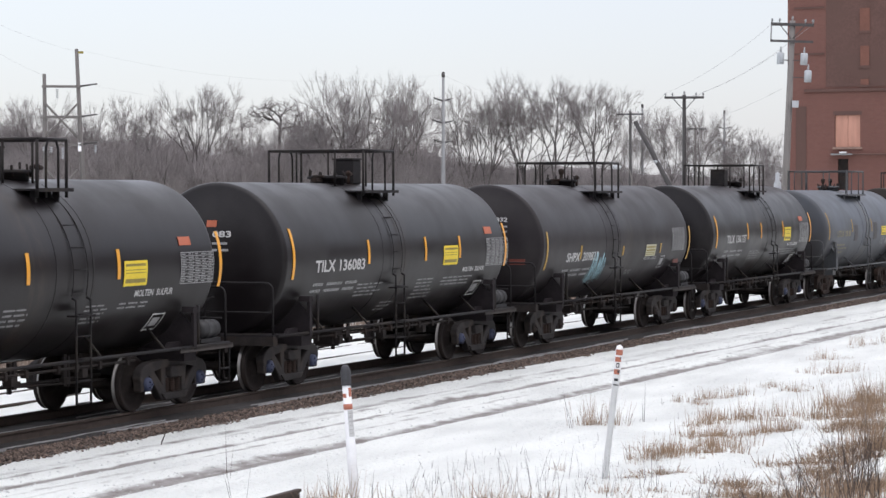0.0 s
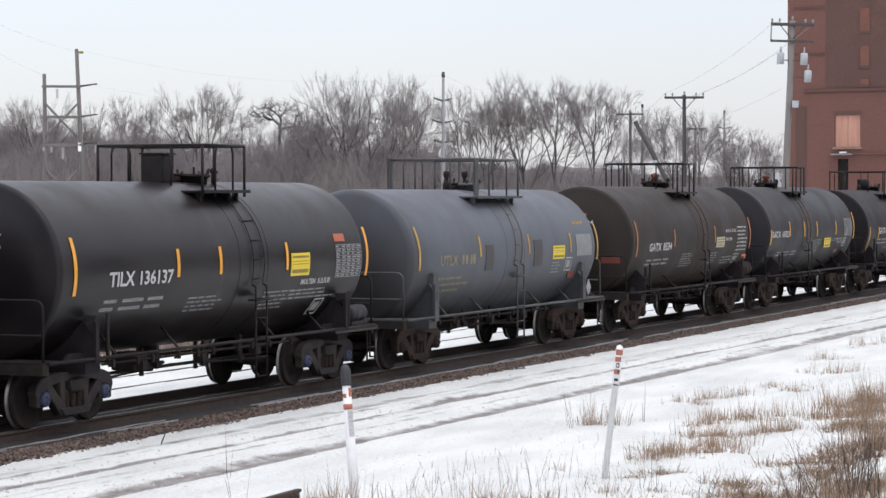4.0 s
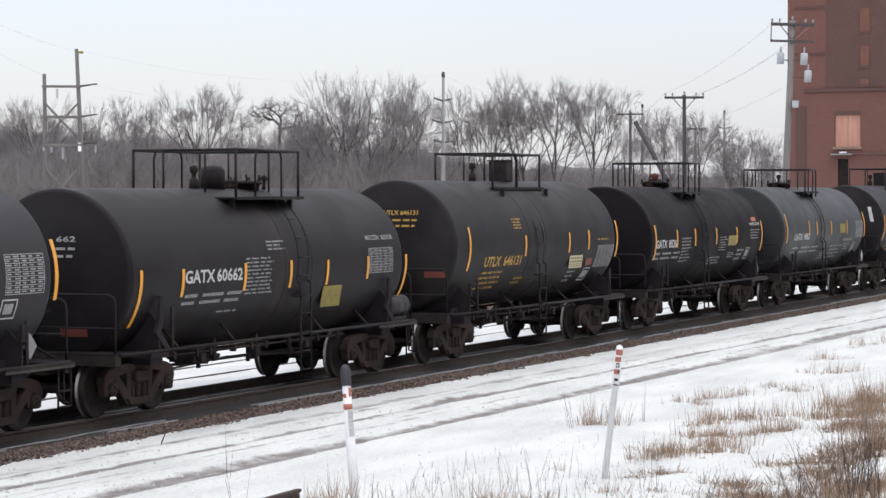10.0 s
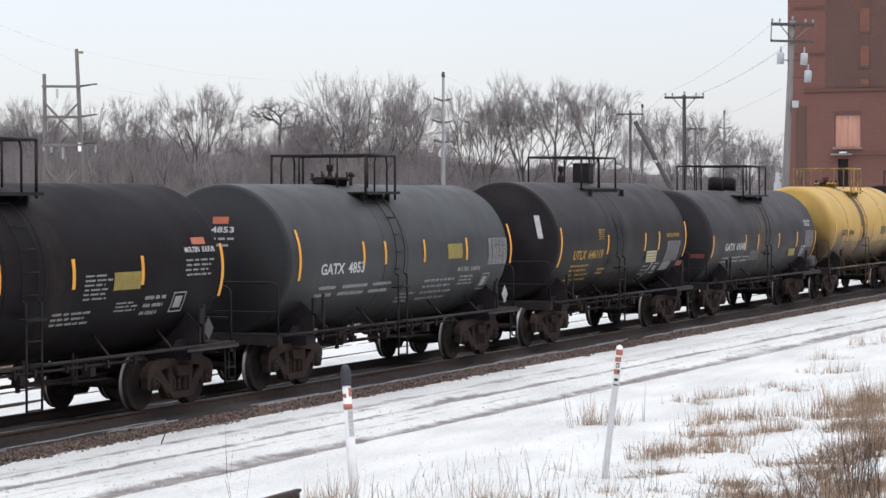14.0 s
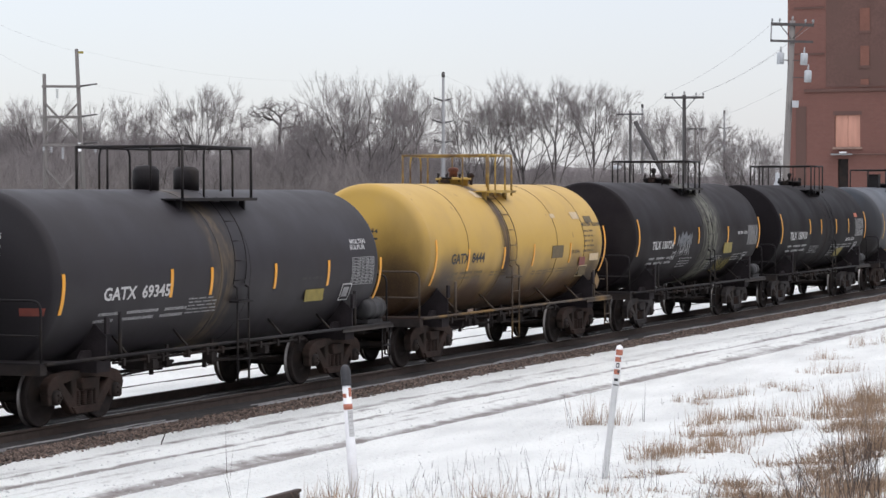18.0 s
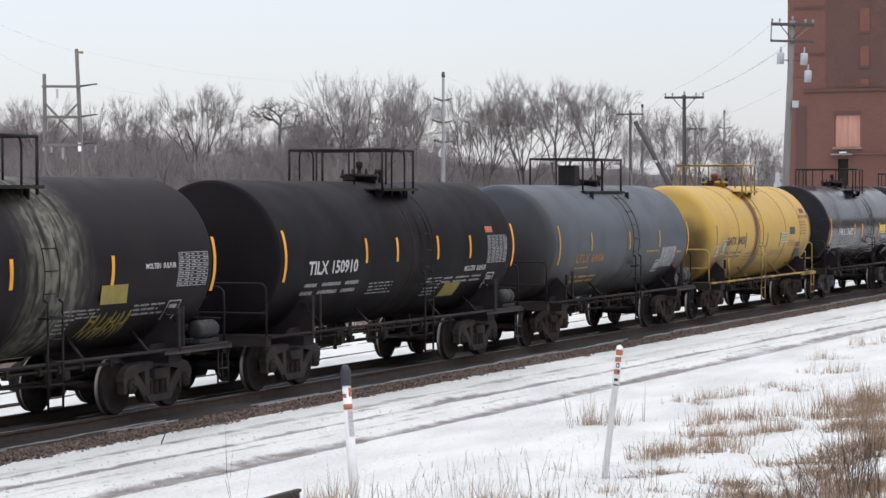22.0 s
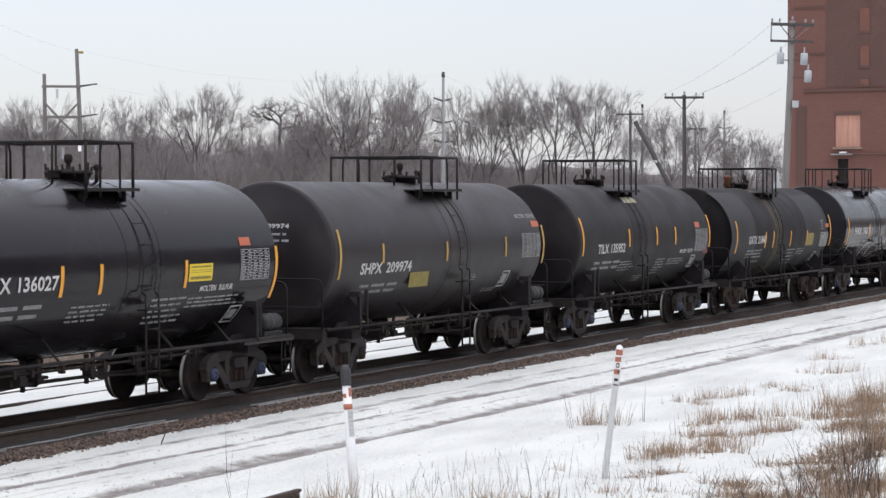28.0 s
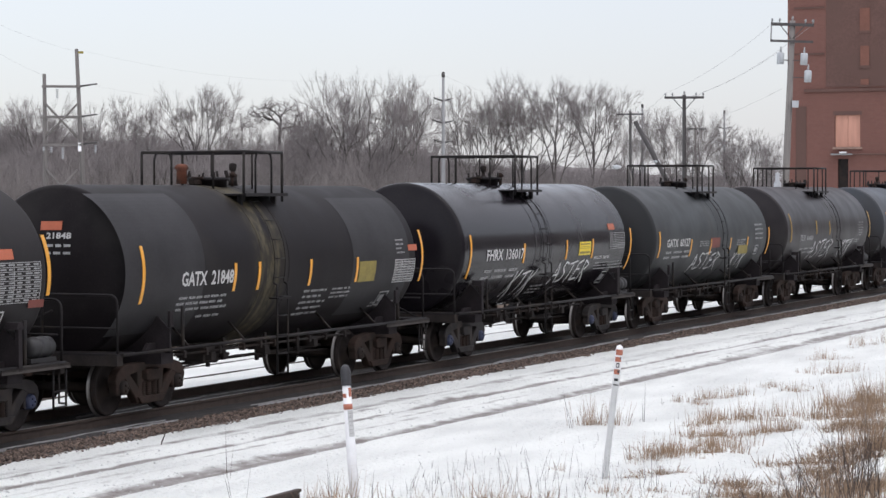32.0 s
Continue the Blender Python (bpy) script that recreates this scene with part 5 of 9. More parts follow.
    rung, thin = shared("rung", rung_mesh, low_steel), shared("thin_rung", maker_of(pipe, [(-0.21, 0, 0), (0.21, 0, 0)], 0.009, 6), rail_steel)
    for k in range(10):
        z = 0.38 + 0.34 * k
        if z < 1.98:
            y = -1.49
        else:
            y = -(TR + 0.03) * math.cos(math.asin(min(0.97, (z - TZ) / TR)))
        part("rung", rung if z < 1.98 else thin, None, lad, "", pose(0.21, y, z))
    bm = bmesh.new()
    box(bm, -0.06, 0.48, -1.55, -1.36, 1.70, 1.73)
    part("ladder_step", bm, low_steel, lad)
    top_rail(car, rails[0], rails[1], steel, rail_z, plates, rail_w)
    for kind, x in tops:
        fit_valve(car, x, kind, steel)
    # brake gear and steam pipes under the tank
    bm = bmesh.new()
    if reservoir:
        k = 0.72 if saddle == "wing" else 0.95
        prof = ((-0.46, 0.0), (-0.46, 0.13), (-0.43, 0.19), (-0.38, 0.22), (-0.20, 0.22), (-0.19, 0.232), (-0.15, 0.232), (-0.14, 0.22), (0.14, 0.22), (0.15, 0.232), (0.19, 0.232), (0.20, 0.22), (0.38, 0.22), (0.43, 0.19), (0.46, 0.13), (0.46, 0.0))
        lathe(bm, [(u * k, v * k) for u, v in prof], n=20, axis="x", centre=(half + 0.16, -1.18, 1.10 + 0.24 * k))
    else:
        lathe(bm, [(-0.35, 0.0), (-0.35, 0.15), (0.35, 0.15), (0.35, 0.0)], n=16, axis="x", centre=(2.6, 0.6, 0.72))
    if reservoir:
        box(bm, half - 0.2, half + 0.5, -1.3, -0.95, 1.05, 1.12)
    else:
        box(bm, 2.3, 2.9, 0.52, 0.68, 0.8, 1.05)
    part("air_reservoir", bm, (M_RUSTY if paint is P_BROWN_BLACK else M_RESERVOIR) if reservoir else M_GRIME, car, "cylindrical air reservoir")
    steam = part("steam_pipe", shared("steam_pipe", maker_of(pipe, [(-3.6, -0.35, 0.62), (3.4, -0.35, 0.62)], 0.03), M_GRIME), None, car)
    part("steam_pipe", shared("steam_pipe_far", maker_of(pipe, [(-3.2, 0.45, 0.72), (3.2, 0.45, 0.72)], 0.025), M_GRIME), None, car)
    for x in (-2.9, -1.2, 0.7, 2.4):
        part("hanger", shared("hanger", maker_of(box, -0.03, 0.03, -0.38, -0.32, 0.5, 0.98), M_GRIME), None, steam, "", pose(x, 0, 0))
    bm = bmesh.new()
    lathe(bm, [(0.52, 0.0), (0.52, 0.10), (0.66, 0.16), (0.95, 0.20), (1.0, 0.0)], n=16, axis="z", centre=(-0.4, 0, 0))
    part("outlet_valve", bm, M_GRIME, car)
    for k, (x, y, z0) in enumerate(((-3.3, -0.75, 0.55), (-2.75, -0.2, 0.6), (-1.55, -0.85, 0.66), (-1.0, 0.3, 0.58), (0.15, -0.8, 0.62), (1.9, -0.6, 0.55))):
        part("brake_lever", shared("brake_lever%d" % k, maker_of(lever_mesh, z0), M_GRIME), None, car, "", pose(x, y, 0))
    part("brake_rod", shared("brake_rod", maker_of(pipe, [(-3.5, -0.78, 0.60), (-1.0, -0.80, 0.70), (1.6, -0.62, 0.60), (3.4, -0.5, 0.55)], 0.02), M_GRIME), None, car)
    part("clamped_pipe", shared("clamped_pipe", clamped_pipe_mesh, M_GRIME), None, car, "", pose(0, 0, 0))
    part("train_pipe", shared("train_pipe", maker_of(pipe, [(-5.0, 0.9, 0.86), (5.0, 0.9, 0.86)], 0.03), M_GRIME), None, car)
    bm = bmesh.new()
    box(bm, -2.4, -1.9, -0.9, -0.5, 0.68, 0.98)
    pipe(bm, [(-1.9, -0.7, 0.8), (-0.9, -0.6, 0.72)], 0.03)
    part("brake_valve", bm, M_GRIME, car)
    # markings
    for x, z0, z1 in stripes:
        bm = bmesh.new()
        side_patch(bm, x - 0.045, x + 0.045, z0, z1)
        part("reflective_stripe", bm, tape, car)
    for string, x0, x1, z, h, m in texts:
        lettering(car, string, x0, x1, z, h, m)
    for x0, x1, z0, z1, rows, m in prints:
        bars(car, x0, x1, z0, z1, rows, m)
    for name, x0, x1, z0, z1, m in panels:
        bm = bmesh.new()
        if name == "repaint_patch":
            side_patch(bm, x0, x1, z0, z1, 0.001, 0.002)
        elif z1 < TZ - 0.12 and z0 > 1.5:
            hung_patch(bm, x0, x1, z0, z1)
        else:
            side_patch(bm, x0, x1, z0, z1)
        p = part(name, bm, m, car)
        if name in ("placard", "cream_panel"):
            hung = z1 < TZ - 0.12 and z0 > 1.5
            for f, w in ((0.12, 0.16), (0.5, 0.03), (0.62, 0.03), (0.78, 0.1)) if name == "placard" else ((0.12, 0.07), (0.28, 0.06), (0.45, 0.12), (0.72, 0.12)):
                bm = bmesh.new()
                if hung:
                    hung_patch(bm, x0 + 0.05, x1 - 0.05, z0 + (z1 - z0) * f, z0 + (z1 - z0) * (f + w), 0.0125, 0.002, z1)
                else:
                    side_patch(bm, x0 + 0.05, x1 - 0.05, z0 + (z1 - z0) * f, z0 + (z1 - z0) * (f + w), 0.0125, 0.002)
                part("placard_print", bm, M_PLACARD_OLD, p)
    for x0, x1, z0, z1, m in tables:
        grid_panel(car, x0, x1, z0, z1, m)
    for x0, x1, z0, z1, m in frames:
        sign_frame(car, x0, x1, z0, z1, m)
    for x0, x1, z0, z1, m, n, seed in scrawls:
        scrawl(car, x0, x1, z0, z1, m, n, seed, 0.015 if m in (M_SPRAY_BLUE, M_PLACARD_OLD, M_SPRAY_GREY) else 0.045)
    for word, x0, x1, z0, z1, m in tags:
        spray_tag(car, word, x0, x1, z0, z1, m)
    for points in swooshes:
        swoosh(car, points)
    for x, z, size, m in diamonds:
        diamond(car, x, z, size, m)
    for item in head:
        if item[0] == "text":
            head_lettering(car, half, *item[1:])
            head_print(car, half, *item[2:5], M_FADED if item[6] is M_WHITE else item[6])
        else:
            head_panel(car, half, *item)
    low = ("bogie", "coupler", "air_hose", "side_rail", "step", "end_", "brace", "saddle", "running_board", "brake_gear", "uncoupling", "clamped_pipe", "train_pipe", "brake_rod", "brake_lever", "air_reservoir", "outlet_valve", "brake_valve", "steam_pipe", "ladder", "top_railing")
    for ob in car.children:      # tanks sit a little higher or lower from car to car
        if not ob.name.startswith(low):
            ob.location.z += lift
    TRAIN.append((car, mid))
    return car


def mirrored(bm, fn, *args):
    fn(bm, *args)
    for v in bm.verts:
        v.co.y = -v.co.y


TRAIN = []


# ---- the train, from its first car in view to the last ----
tank_car(31.18, 5.32, P_BLACK_A, 'black tank car with amber stripes and white lettering', (0.45, 1.29), 1.01, rail_z=4.41, lift=0.042, saddle='wing', reservoir=True, cast=M_DARKCAST, cap=M_BLUE,
         stripes=((-0.43, 2.19, 2.66), (2.20, 2.19, 2.66), (5.59, 1.96, 2.89)),
         texts=(('MOLTEN SULFUR', 2.78, 4.02, 1.89, 0.11, M_WHITE),),
         prints=((-0.96, -0.23, 1.56, 1.87, 4, M_FADED), (1.35, 2.15, 1.51, 1.83, 5, M_FADED), (2.39, 3.28, 1.70, 1.83, 2, M_FADED)),
         panels=(('placard', 2.36, 3.09, 2.07, 2.47, M_PLACARD), ('orange_panel', 4.21, 4.61, 2.68, 2.82, M_ORANGE)),
         tables=((4.21, 5.35, 2.05, 2.56, M_FADED),),
         frames=((3.66, 4.08, 1.30, 1.58, M_WHITE),),
         tops=(('manway', 1.22), ('box', 0.57)))
tank_car(44.69, 5.34, P_BLACK_A, 'clean black tank car with white lettering and amber stripes', (-1.22, 0.24), -0.48, rail_z=4.42, lift=0.016, saddle='wing', reservoir=True, cast=M_DARKCAST, cap=M_BLUE,
         stripes=((-5.09, 2.00, 2.92), (-1.81, 2.20, 2.66), (0.99, 2.19, 2.67), (2.81, 2.20, 2.66), (5.46, 1.96, 2.90)),
         texts=(('TILX 136083', -4.18, -1.99, 2.10, 0.22, M_WHITE), ('MOLTEN SULFUR', 3.08, 4.29, 1.90, 0.10, M_WHITE)),
         prints=((-4.14, -2.24, 1.70, 1.94, 2, M_FADED), (-2.15, -0.90, 1.57, 1.85, 4, M_FADED), (0.78, 1.82, 1.41, 1.85, 6, M_FADED), (-0.54, 0.14, 1.22, 1.44, 3, M_FADED), (2.06, 3.89, 1.63, 1.84, 3, M_FADED)),
         panels=(('placard', 1.93, 2.70, 2.07, 2.47, M_PLACARD), ('orange_panel', 4.30, 4.71, 2.68, 2.83, M_ORANGE)),
         tables=((4.33, 5.60, 2.00, 2.58, M_FADED),),
         frames=((3.99, 4.41, 1.37, 1.68, M_WHITE),),
         head=(('text', '083', -0.06, -0.43, 2.77, 0.12, M_WHITE), ('orange_panel', 0.07, -0.13, 2.96, 3.08, M_ORANGE, 0.0)),
         tops=(('manway', -0.69), ('box', 0.25)))
tank_car(58.22, 5.58, P_BLACK_B, 'weathered black tank car with worn stripes and a blue sprayed scrawl', (-0.93, 0.88), -0.53, rail_z=4.33, lift=0.006, saddle='wing', reservoir=True, cast=M_DARKCAST, tape=M_REFLECT_WORN,
         stripes=((-5.38, 1.79, 2.67), (-3.03, 1.98, 2.31), (0.16, 2.00, 2.23), (3.24, 2.00, 2.25), (5.79, 1.77, 2.66)),
         texts=(('SHPX 209832', -4.00, -1.72, 1.93, 0.22, M_WHITE), ('MOLTEN SULFUR', 1.96, 3.04, 1.84, 0.07, M_FADED)),
         prints=((-4.06, -2.11, 1.56, 1.80, 2, M_FADED), (0.86, 1.36, 1.50, 1.62, 3, M_FADED)),
         panels=(('cream_panel', 2.02, 2.84, 1.93, 2.23, M_CREAM), ('red_panel', 4.63, 5.08, 1.65, 1.79, M_RED)),
         tables=((4.25, 5.34, 2.04, 2.62, M_FADED),),
         frames=((3.37, 3.79, 1.60, 1.91, M_FADED),),
         scrawls=((-2.10, -1.07, 1.33, 2.15, M_SPRAY_BLUE, 9, 5),),
         head=(('text', '832', -0.32, -0.60, 2.91, 0.10, M_WHITE), ('red_panel', -0.65, -1.01, 1.92, 2.05, M_RED, 0.00)),
         tops=(('manway', -0.54), ('valve', -0.54)))
tank_car(71.76, 5.41, P_BLACK_A, 'clean black tank car with white lettering and a yellow placard', (-0.27, 1.28), 1.02, rail_z=4.41, lift=0.016, saddle='wing', reservoir=True, cast=M_DARKCAST, cap=M_BLUE,
         stripes=((-5.06, 2.00, 2.89), (-1.83, 2.19, 2.65), (-0.35, 2.19, 2.66), (2.19, 2.19, 2.68), (5.64, 1.98, 2.91)),
         texts=(('TILX 136137', -4.05, -2.00, 2.10, 0.23, M_WHITE), ('MOLTEN SULFUR', 2.85, 4.08, 1.90, 0.10, M_WHITE)),
         prints=((-4.10, -2.22, 1.69, 1.94, 2, M_FADED), (-1.36, -0.07, 1.58, 1.86, 4, M_FADED), (1.43, 2.61, 1.49, 1.85, 5, M_FADED), (2.47, 4.43, 1.63, 1.84, 3, M_FADED)),
         panels=(('placard', 2.35, 3.11, 2.07, 2.48, M_PLACARD), ('orange_panel', 4.23, 4.68, 2.66, 2.80, M_ORANGE)),
         tables=((4.25, 5.36, 1.99, 2.59, M_FADED),),
         frames=((3.73, 4.15, 1.31, 1.61, M_WHITE),),
         head=(('text', '137', -0.22, -0.50, 2.86, 0.10, M_WHITE), ('orange_panel', -0.06, -0.27, 3.02, 3.15, M_ORANGE, 0.0)),
         tops=(('box', -0.00), ('manway', 1.10)))
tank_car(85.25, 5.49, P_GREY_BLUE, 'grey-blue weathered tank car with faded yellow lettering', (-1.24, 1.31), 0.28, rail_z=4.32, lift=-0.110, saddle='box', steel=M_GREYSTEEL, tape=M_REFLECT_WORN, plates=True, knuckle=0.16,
         stripes=((-1.96, 2.32, 2.76), (1.01, 2.31, 2.75), (3.78, 2.29, 2.74), (5.71, 2.07, 2.98), (-5.27, 2.12, 3.0)),
         texts=(('UTLX', -4.18, -3.22, 2.17, 0.22, M_YELLOWFAINT),),
         prints=((-3.03, -2.03, 2.12, 2.42, 1, M_YELLOWFAINT), (-4.2, -2.48, 1.60, 1.98, 3, M_YELLOWFAINT), (2.59, 3.14, 1.82, 2.11, 4, M_FADED), (4.20, 5.17, 2.91, 3.05, 1, M_YELLOWTEXT)),
         panels=(('dark_panel', -1.63, -1.19, 2.01, 2.56, M_DARKPANEL), ('dark_panel', 1.32, 1.86, 2.02, 2.62, M_DARKPANEL), ('placard', 2.57, 3.36, 2.15, 2.46, M_PLACARD), ('red_panel', 3.84, 4.29, 1.67, 1.82, M_RED), ('data_panel', 4.18, 5.27, 2.19, 2.70, M_PANELGREY)),
         tables=((4.21, 5.25, 2.20, 2.68, M_FADED),),
         frames=((3.48, 3.90, 1.86, 2.17, M_WHITE),),
         diamonds=((5.12, 1.41, 0.36, M_SPRAY_GREY),),
         tops=(('manway', 0.34), ('valve', 0.62), ('valve', -0.45)))
tank_car(99.19, 5.38, P_BROWN_BLACK, 'rusty brown-black tank car with dull amber stripes', (-0.41, 1.14), 0.92, rail_z=4.38, lift=-0.021, saddle='post', tape=M_REFLECT_RUST, reservoir=True,
         stripes=((-5.10, 1.95, 2.87), (-1.89, 2.15, 2.62), (1.94, 2.19, 2.65), (5.58, 1.95, 2.86)),
         texts=(('GATX 8534', -4.07, -2.14, 2.07, 0.21, M_WHITE), ('MOLTEN SULFUR', 3.02, 4.11, 2.46, 0.09, M_WHITE), ('SR 8754', 3.02, 3.62, 2.22, 0.09, M_WHITE)),
         prints=((-4.09, -2.19, 1.68, 1.90, 2, M_FADED), (-1.05, 0.09, 1.58, 1.97, 6, M_FADED), (1.74, 2.50, 1.60, 1.94, 5, M_FADED), (2.97, 4.15, 1.55, 1.80, 3, M_FADED), (4.20, 5.27, 1.89, 2.66, 7, M_WHITE)),
         panels=(('cream_panel', 2.10, 2.91, 2.05, 2.34, M_CREAM), ('orange_panel', 5.04, 5.49, 1.65, 1.79, M_ORANGE)),
         frames=((4.14, 4.62, 1.57, 1.83, M_CREAM),),
         head=(('orange_panel', 0.07, -0.23, 2.95, 3.08, M_ORANGE, 0.00), ('text', '8534', -0.06, -0.42, 2.80, 0.10, M_WHITE), ('orange_panel', -0.62, -1.09, 1.80, 1.96, M_RED, 0.00)),
         tops=(('manway', 0.79), ('rustvalve', 0.79)))
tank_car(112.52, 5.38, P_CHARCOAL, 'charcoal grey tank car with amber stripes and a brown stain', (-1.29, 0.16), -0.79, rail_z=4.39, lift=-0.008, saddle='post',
         stripes=((-5.34, 1.98, 2.44), (-3.09, 2.22, 2.68), (-1.26, 2.18, 2.64), (0.39, 2.17, 2.64), (2.97, 2.17, 2.63), (5.56, 1.99, 2.90)),
         texts=(('GATX 69325', -5.24, -3.15, 2.19, 0.20, M_WHITE), ('MOLTEN', 3.27, 3.94, 1.99, 0.07, M_FADED), ('SULFUR', 3.34, 4.01, 1.89, 0.07, M_FADED)),
         prints=((-4.17, -1.85, 1.60, 1.77, 2, M_FADED), (-0.04, 1.06, 1.58, 2.07, 8, M_FADED), (2.60, 3.30, 1.96, 2.07, 2, M_FADED)),
         panels=(('placard', 1.45, 2.32, 1.77, 2.08, M_PLACARD), ('red_panel', 3.25, 3.73, 1.56, 1.67, M_RED)),
         tables=((4.18, 5.23, 2.12, 2.70, M_FADED),),
         frames=((4.13, 4.55, 1.76, 2.05, M_WHITE),),
         diamonds=((4.86, 1.33, 0.36, M_PANELGREY),),
         head=(('orange_panel', 0.14, -0.15, 3.08, 3.22, M_ORANGE, 0.00), ('text', '69325', 0.07, -0.40, 2.92, 0.10, M_FADED)),
         tops=(('manway', -0.77), ('rustvalve', -0.77)))
tank_car(125.70, 5.30, P_BLACK_D, 'matt black tank car with many amber stripes', (-1.05, 1.43), 0.79, rail_z=4.35, lift=-0.100, saddle='big', reservoir=True,
         stripes=((-5.07, 1.53, 2.45), (-3.68, 1.97, 2.43), (-1.45, 1.99, 2.47), (0.34, 1.98, 2.47), (1.88, 1.98, 2.44), (3.68, 2.03, 2.46), (5.50, 1.56, 2.46)),
         texts=(('GATX~60662', -3.62, -1.56, 2.18, 0.22, M_WHITE), ('MOLTEN SULFUR', 3.70, 4.98, 2.77, 0.09, M_FADED)),
         prints=((-1.44, -0.36, 1.91, 2.58, 10, M_FADED), (-3.55, -1.52, 1.80, 2.04, 2, M_FADED), (-2.25, -1.41, 1.63, 1.70, 1, M_FADED), (-0.54, 0.18, 2.66, 2.86, 3, M_FADED)),
         panels=(('placard', 1.78, 2.60, 1.56, 1.95, M_PLACARD_OLD),),
         tables=((3.73, 4.86, 2.14, 2.61, M_FADED),),
         head=(('text', '662', -0.17, -0.51, 2.91, 0.09, M_FADED), ('red_panel', -0.20, -0.66, 1.39, 1.52, M_RED, 0.00)),
         tops=(('dome', 0.01), ('manway', 1.11), ('valve', -0.69)))
tank_car(139.07, 5.12, P_BLACK_D, 'black tank car with yellow lettering', (-1.32, 1.70), -0.19, rail_z=4.47, lift=0.089, rail_w=0.7, saddle='post',
         stripes=((-4.43, 1.83, 2.76), (-1.08, 2.07, 2.53), (1.82, 2.08, 2.55), (3.20, 2.12, 2.59), (5.32, 1.90, 2.80)),
         texts=(('UTLX 646131', -3.51, -1.30, 1.88, 0.22, M_YELLOWTEXT),),
         prints=((-3.53, -1.94, 1.37, 1.82, 4, M_YELLOWTEXT), (-1.77, -1.18, 2.68, 2.94, 4, M_YELLOWTEXT), (-1.31, -0.83, 1.43, 1.63, 2, M_YELLOWTEXT), (2.18, 2.75, 1.36, 1.67, 3, M_FADED), (3.80, 4.80, 2.32, 2.41, 1, M_YELLOWTEXT)),
         panels=(('cream_panel', 1.95, 2.86, 1.70, 2.00, M_CREAM), ('red_panel', 3.15, 3.60, 1.74, 1.90, M_RED)),
         tables=((3.85, 5.10, 1.69, 2.20, M_FADED),),
         frames=((3.32, 3.74, 1.37, 1.68, M_WHITE),),
         head=(('text', 'UTLX 646131', 0.17, -0.60, 3.03, 0.10, M_YELLOWTEXT), ('red_panel', -0.74, -1.17, 1.71, 1.84, M_RED, 0.00)),
         tops=(('valve', -0.81), ('box', 0.96)))
tank_car(152.59, 5.28, P_BLACK_C, 'black tank car with amber stripes and an orange number panel', (-1.29, 0.19), -0.63, rail_z=4.40, lift=-0.020, saddle='post',
         stripes=((-5.01, 1.83, 2.75), (-3.13, 2.12, 2.60), (-1.45, 2.13, 2.61), (0.61, 2.14, 2.60), (2.71, 2.14, 2.60), (5.42, 1.86, 2.75)),
         texts=(('GATX 8526', -4.98, -3.20, 2.13, 0.22, M_WHITE), ('MOLTEN SULFUR', 4.15, 5.19, 2.62, 0.09, M_WHITE)),
         prints=((-5.03, -2.80, 1.81, 2.06, 2, M_FADED), (-2.70, -1.75, 1.71, 2.41, 8, M_FADED), (0.92, 1.72, 1.94, 2.37, 6, M_FADED), (0.15, 1.35, 1.57, 1.81, 3, M_FADED), (1.99, 2.75, 1.72, 1.90, 3, M_FADED), (2.87, 3.60, 1.62, 1.99, 3, M_FADED), (4.13, 5.13, 2.22, 2.54, 4, M_FADED)),
         panels=(('placard', 1.82, 2.65, 2.08, 2.36, M_PLACARD_OLD), ('orange_panel', 4.44, 4.90, 2.75, 2.86, M_ORANGE)),
         frames=((3.82, 4.24, 1.65, 1.98, M_FADED),),
         diamonds=((4.96, 1.32, 0.36, M_DARKPANEL),),
         head=(('orange_panel', 0.32, -0.09, 3.04, 3.18, M_ORANGE, 0.00), ('text', 'GATX 8526', 0.46, -0.30, 2.91, 0.09, M_WHITE)),
         tops=(('manway', -0.68), ('rustvalve', -0.68)))
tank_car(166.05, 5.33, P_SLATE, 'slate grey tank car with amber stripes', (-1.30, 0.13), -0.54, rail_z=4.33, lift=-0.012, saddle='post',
         stripes=((-5.02, 2.00, 2.92), (-2.23, 2.22, 2.66), (-1.21, 2.20, 2.65), (0.73, 2.19, 2.64), (3.00, 2.18, 2.64), (5.59, 2.04, 2.90)),
         texts=(('GATX 4853', -4.13, -2.19, 2.07, 0.21, M_WHITE), ('MOLTEN SULFUR', 2.60, 3.88, 1.94, 0.09, M_FADED)),
         prints=((-4.03, -0.75, 1.63, 1.90, 2, M_FADED), (-0.13, 0.74, 1.38, 1.61, 3, M_FADED), (0.97, 2.69, 1.38, 1.87, 4, M_FADED), (2.84, 3.68, 1.64, 1.87, 3, M_FADED)),
         panels=(('placard', 1.96, 2.75, 2.22, 2.53, M_PLACARD_OLD),),
         tables=((4.26, 5.34, 2.05, 2.60, M_FADED),),
         frames=((4.11, 4.53, 1.51, 1.86, M_FADED),),
         diamonds=((5.28, 1.36, 0.36, M_FADED),),
         head=(('text', '4853', 0.08, -0.38, 2.88, 0.11, M_WHITE), ('orange_panel', 0.06, -0.26, 3.04, 3.17, M_ORANGE, 0.0)),
         tops=(('manway', -0.76), ('valve', -0.76)))
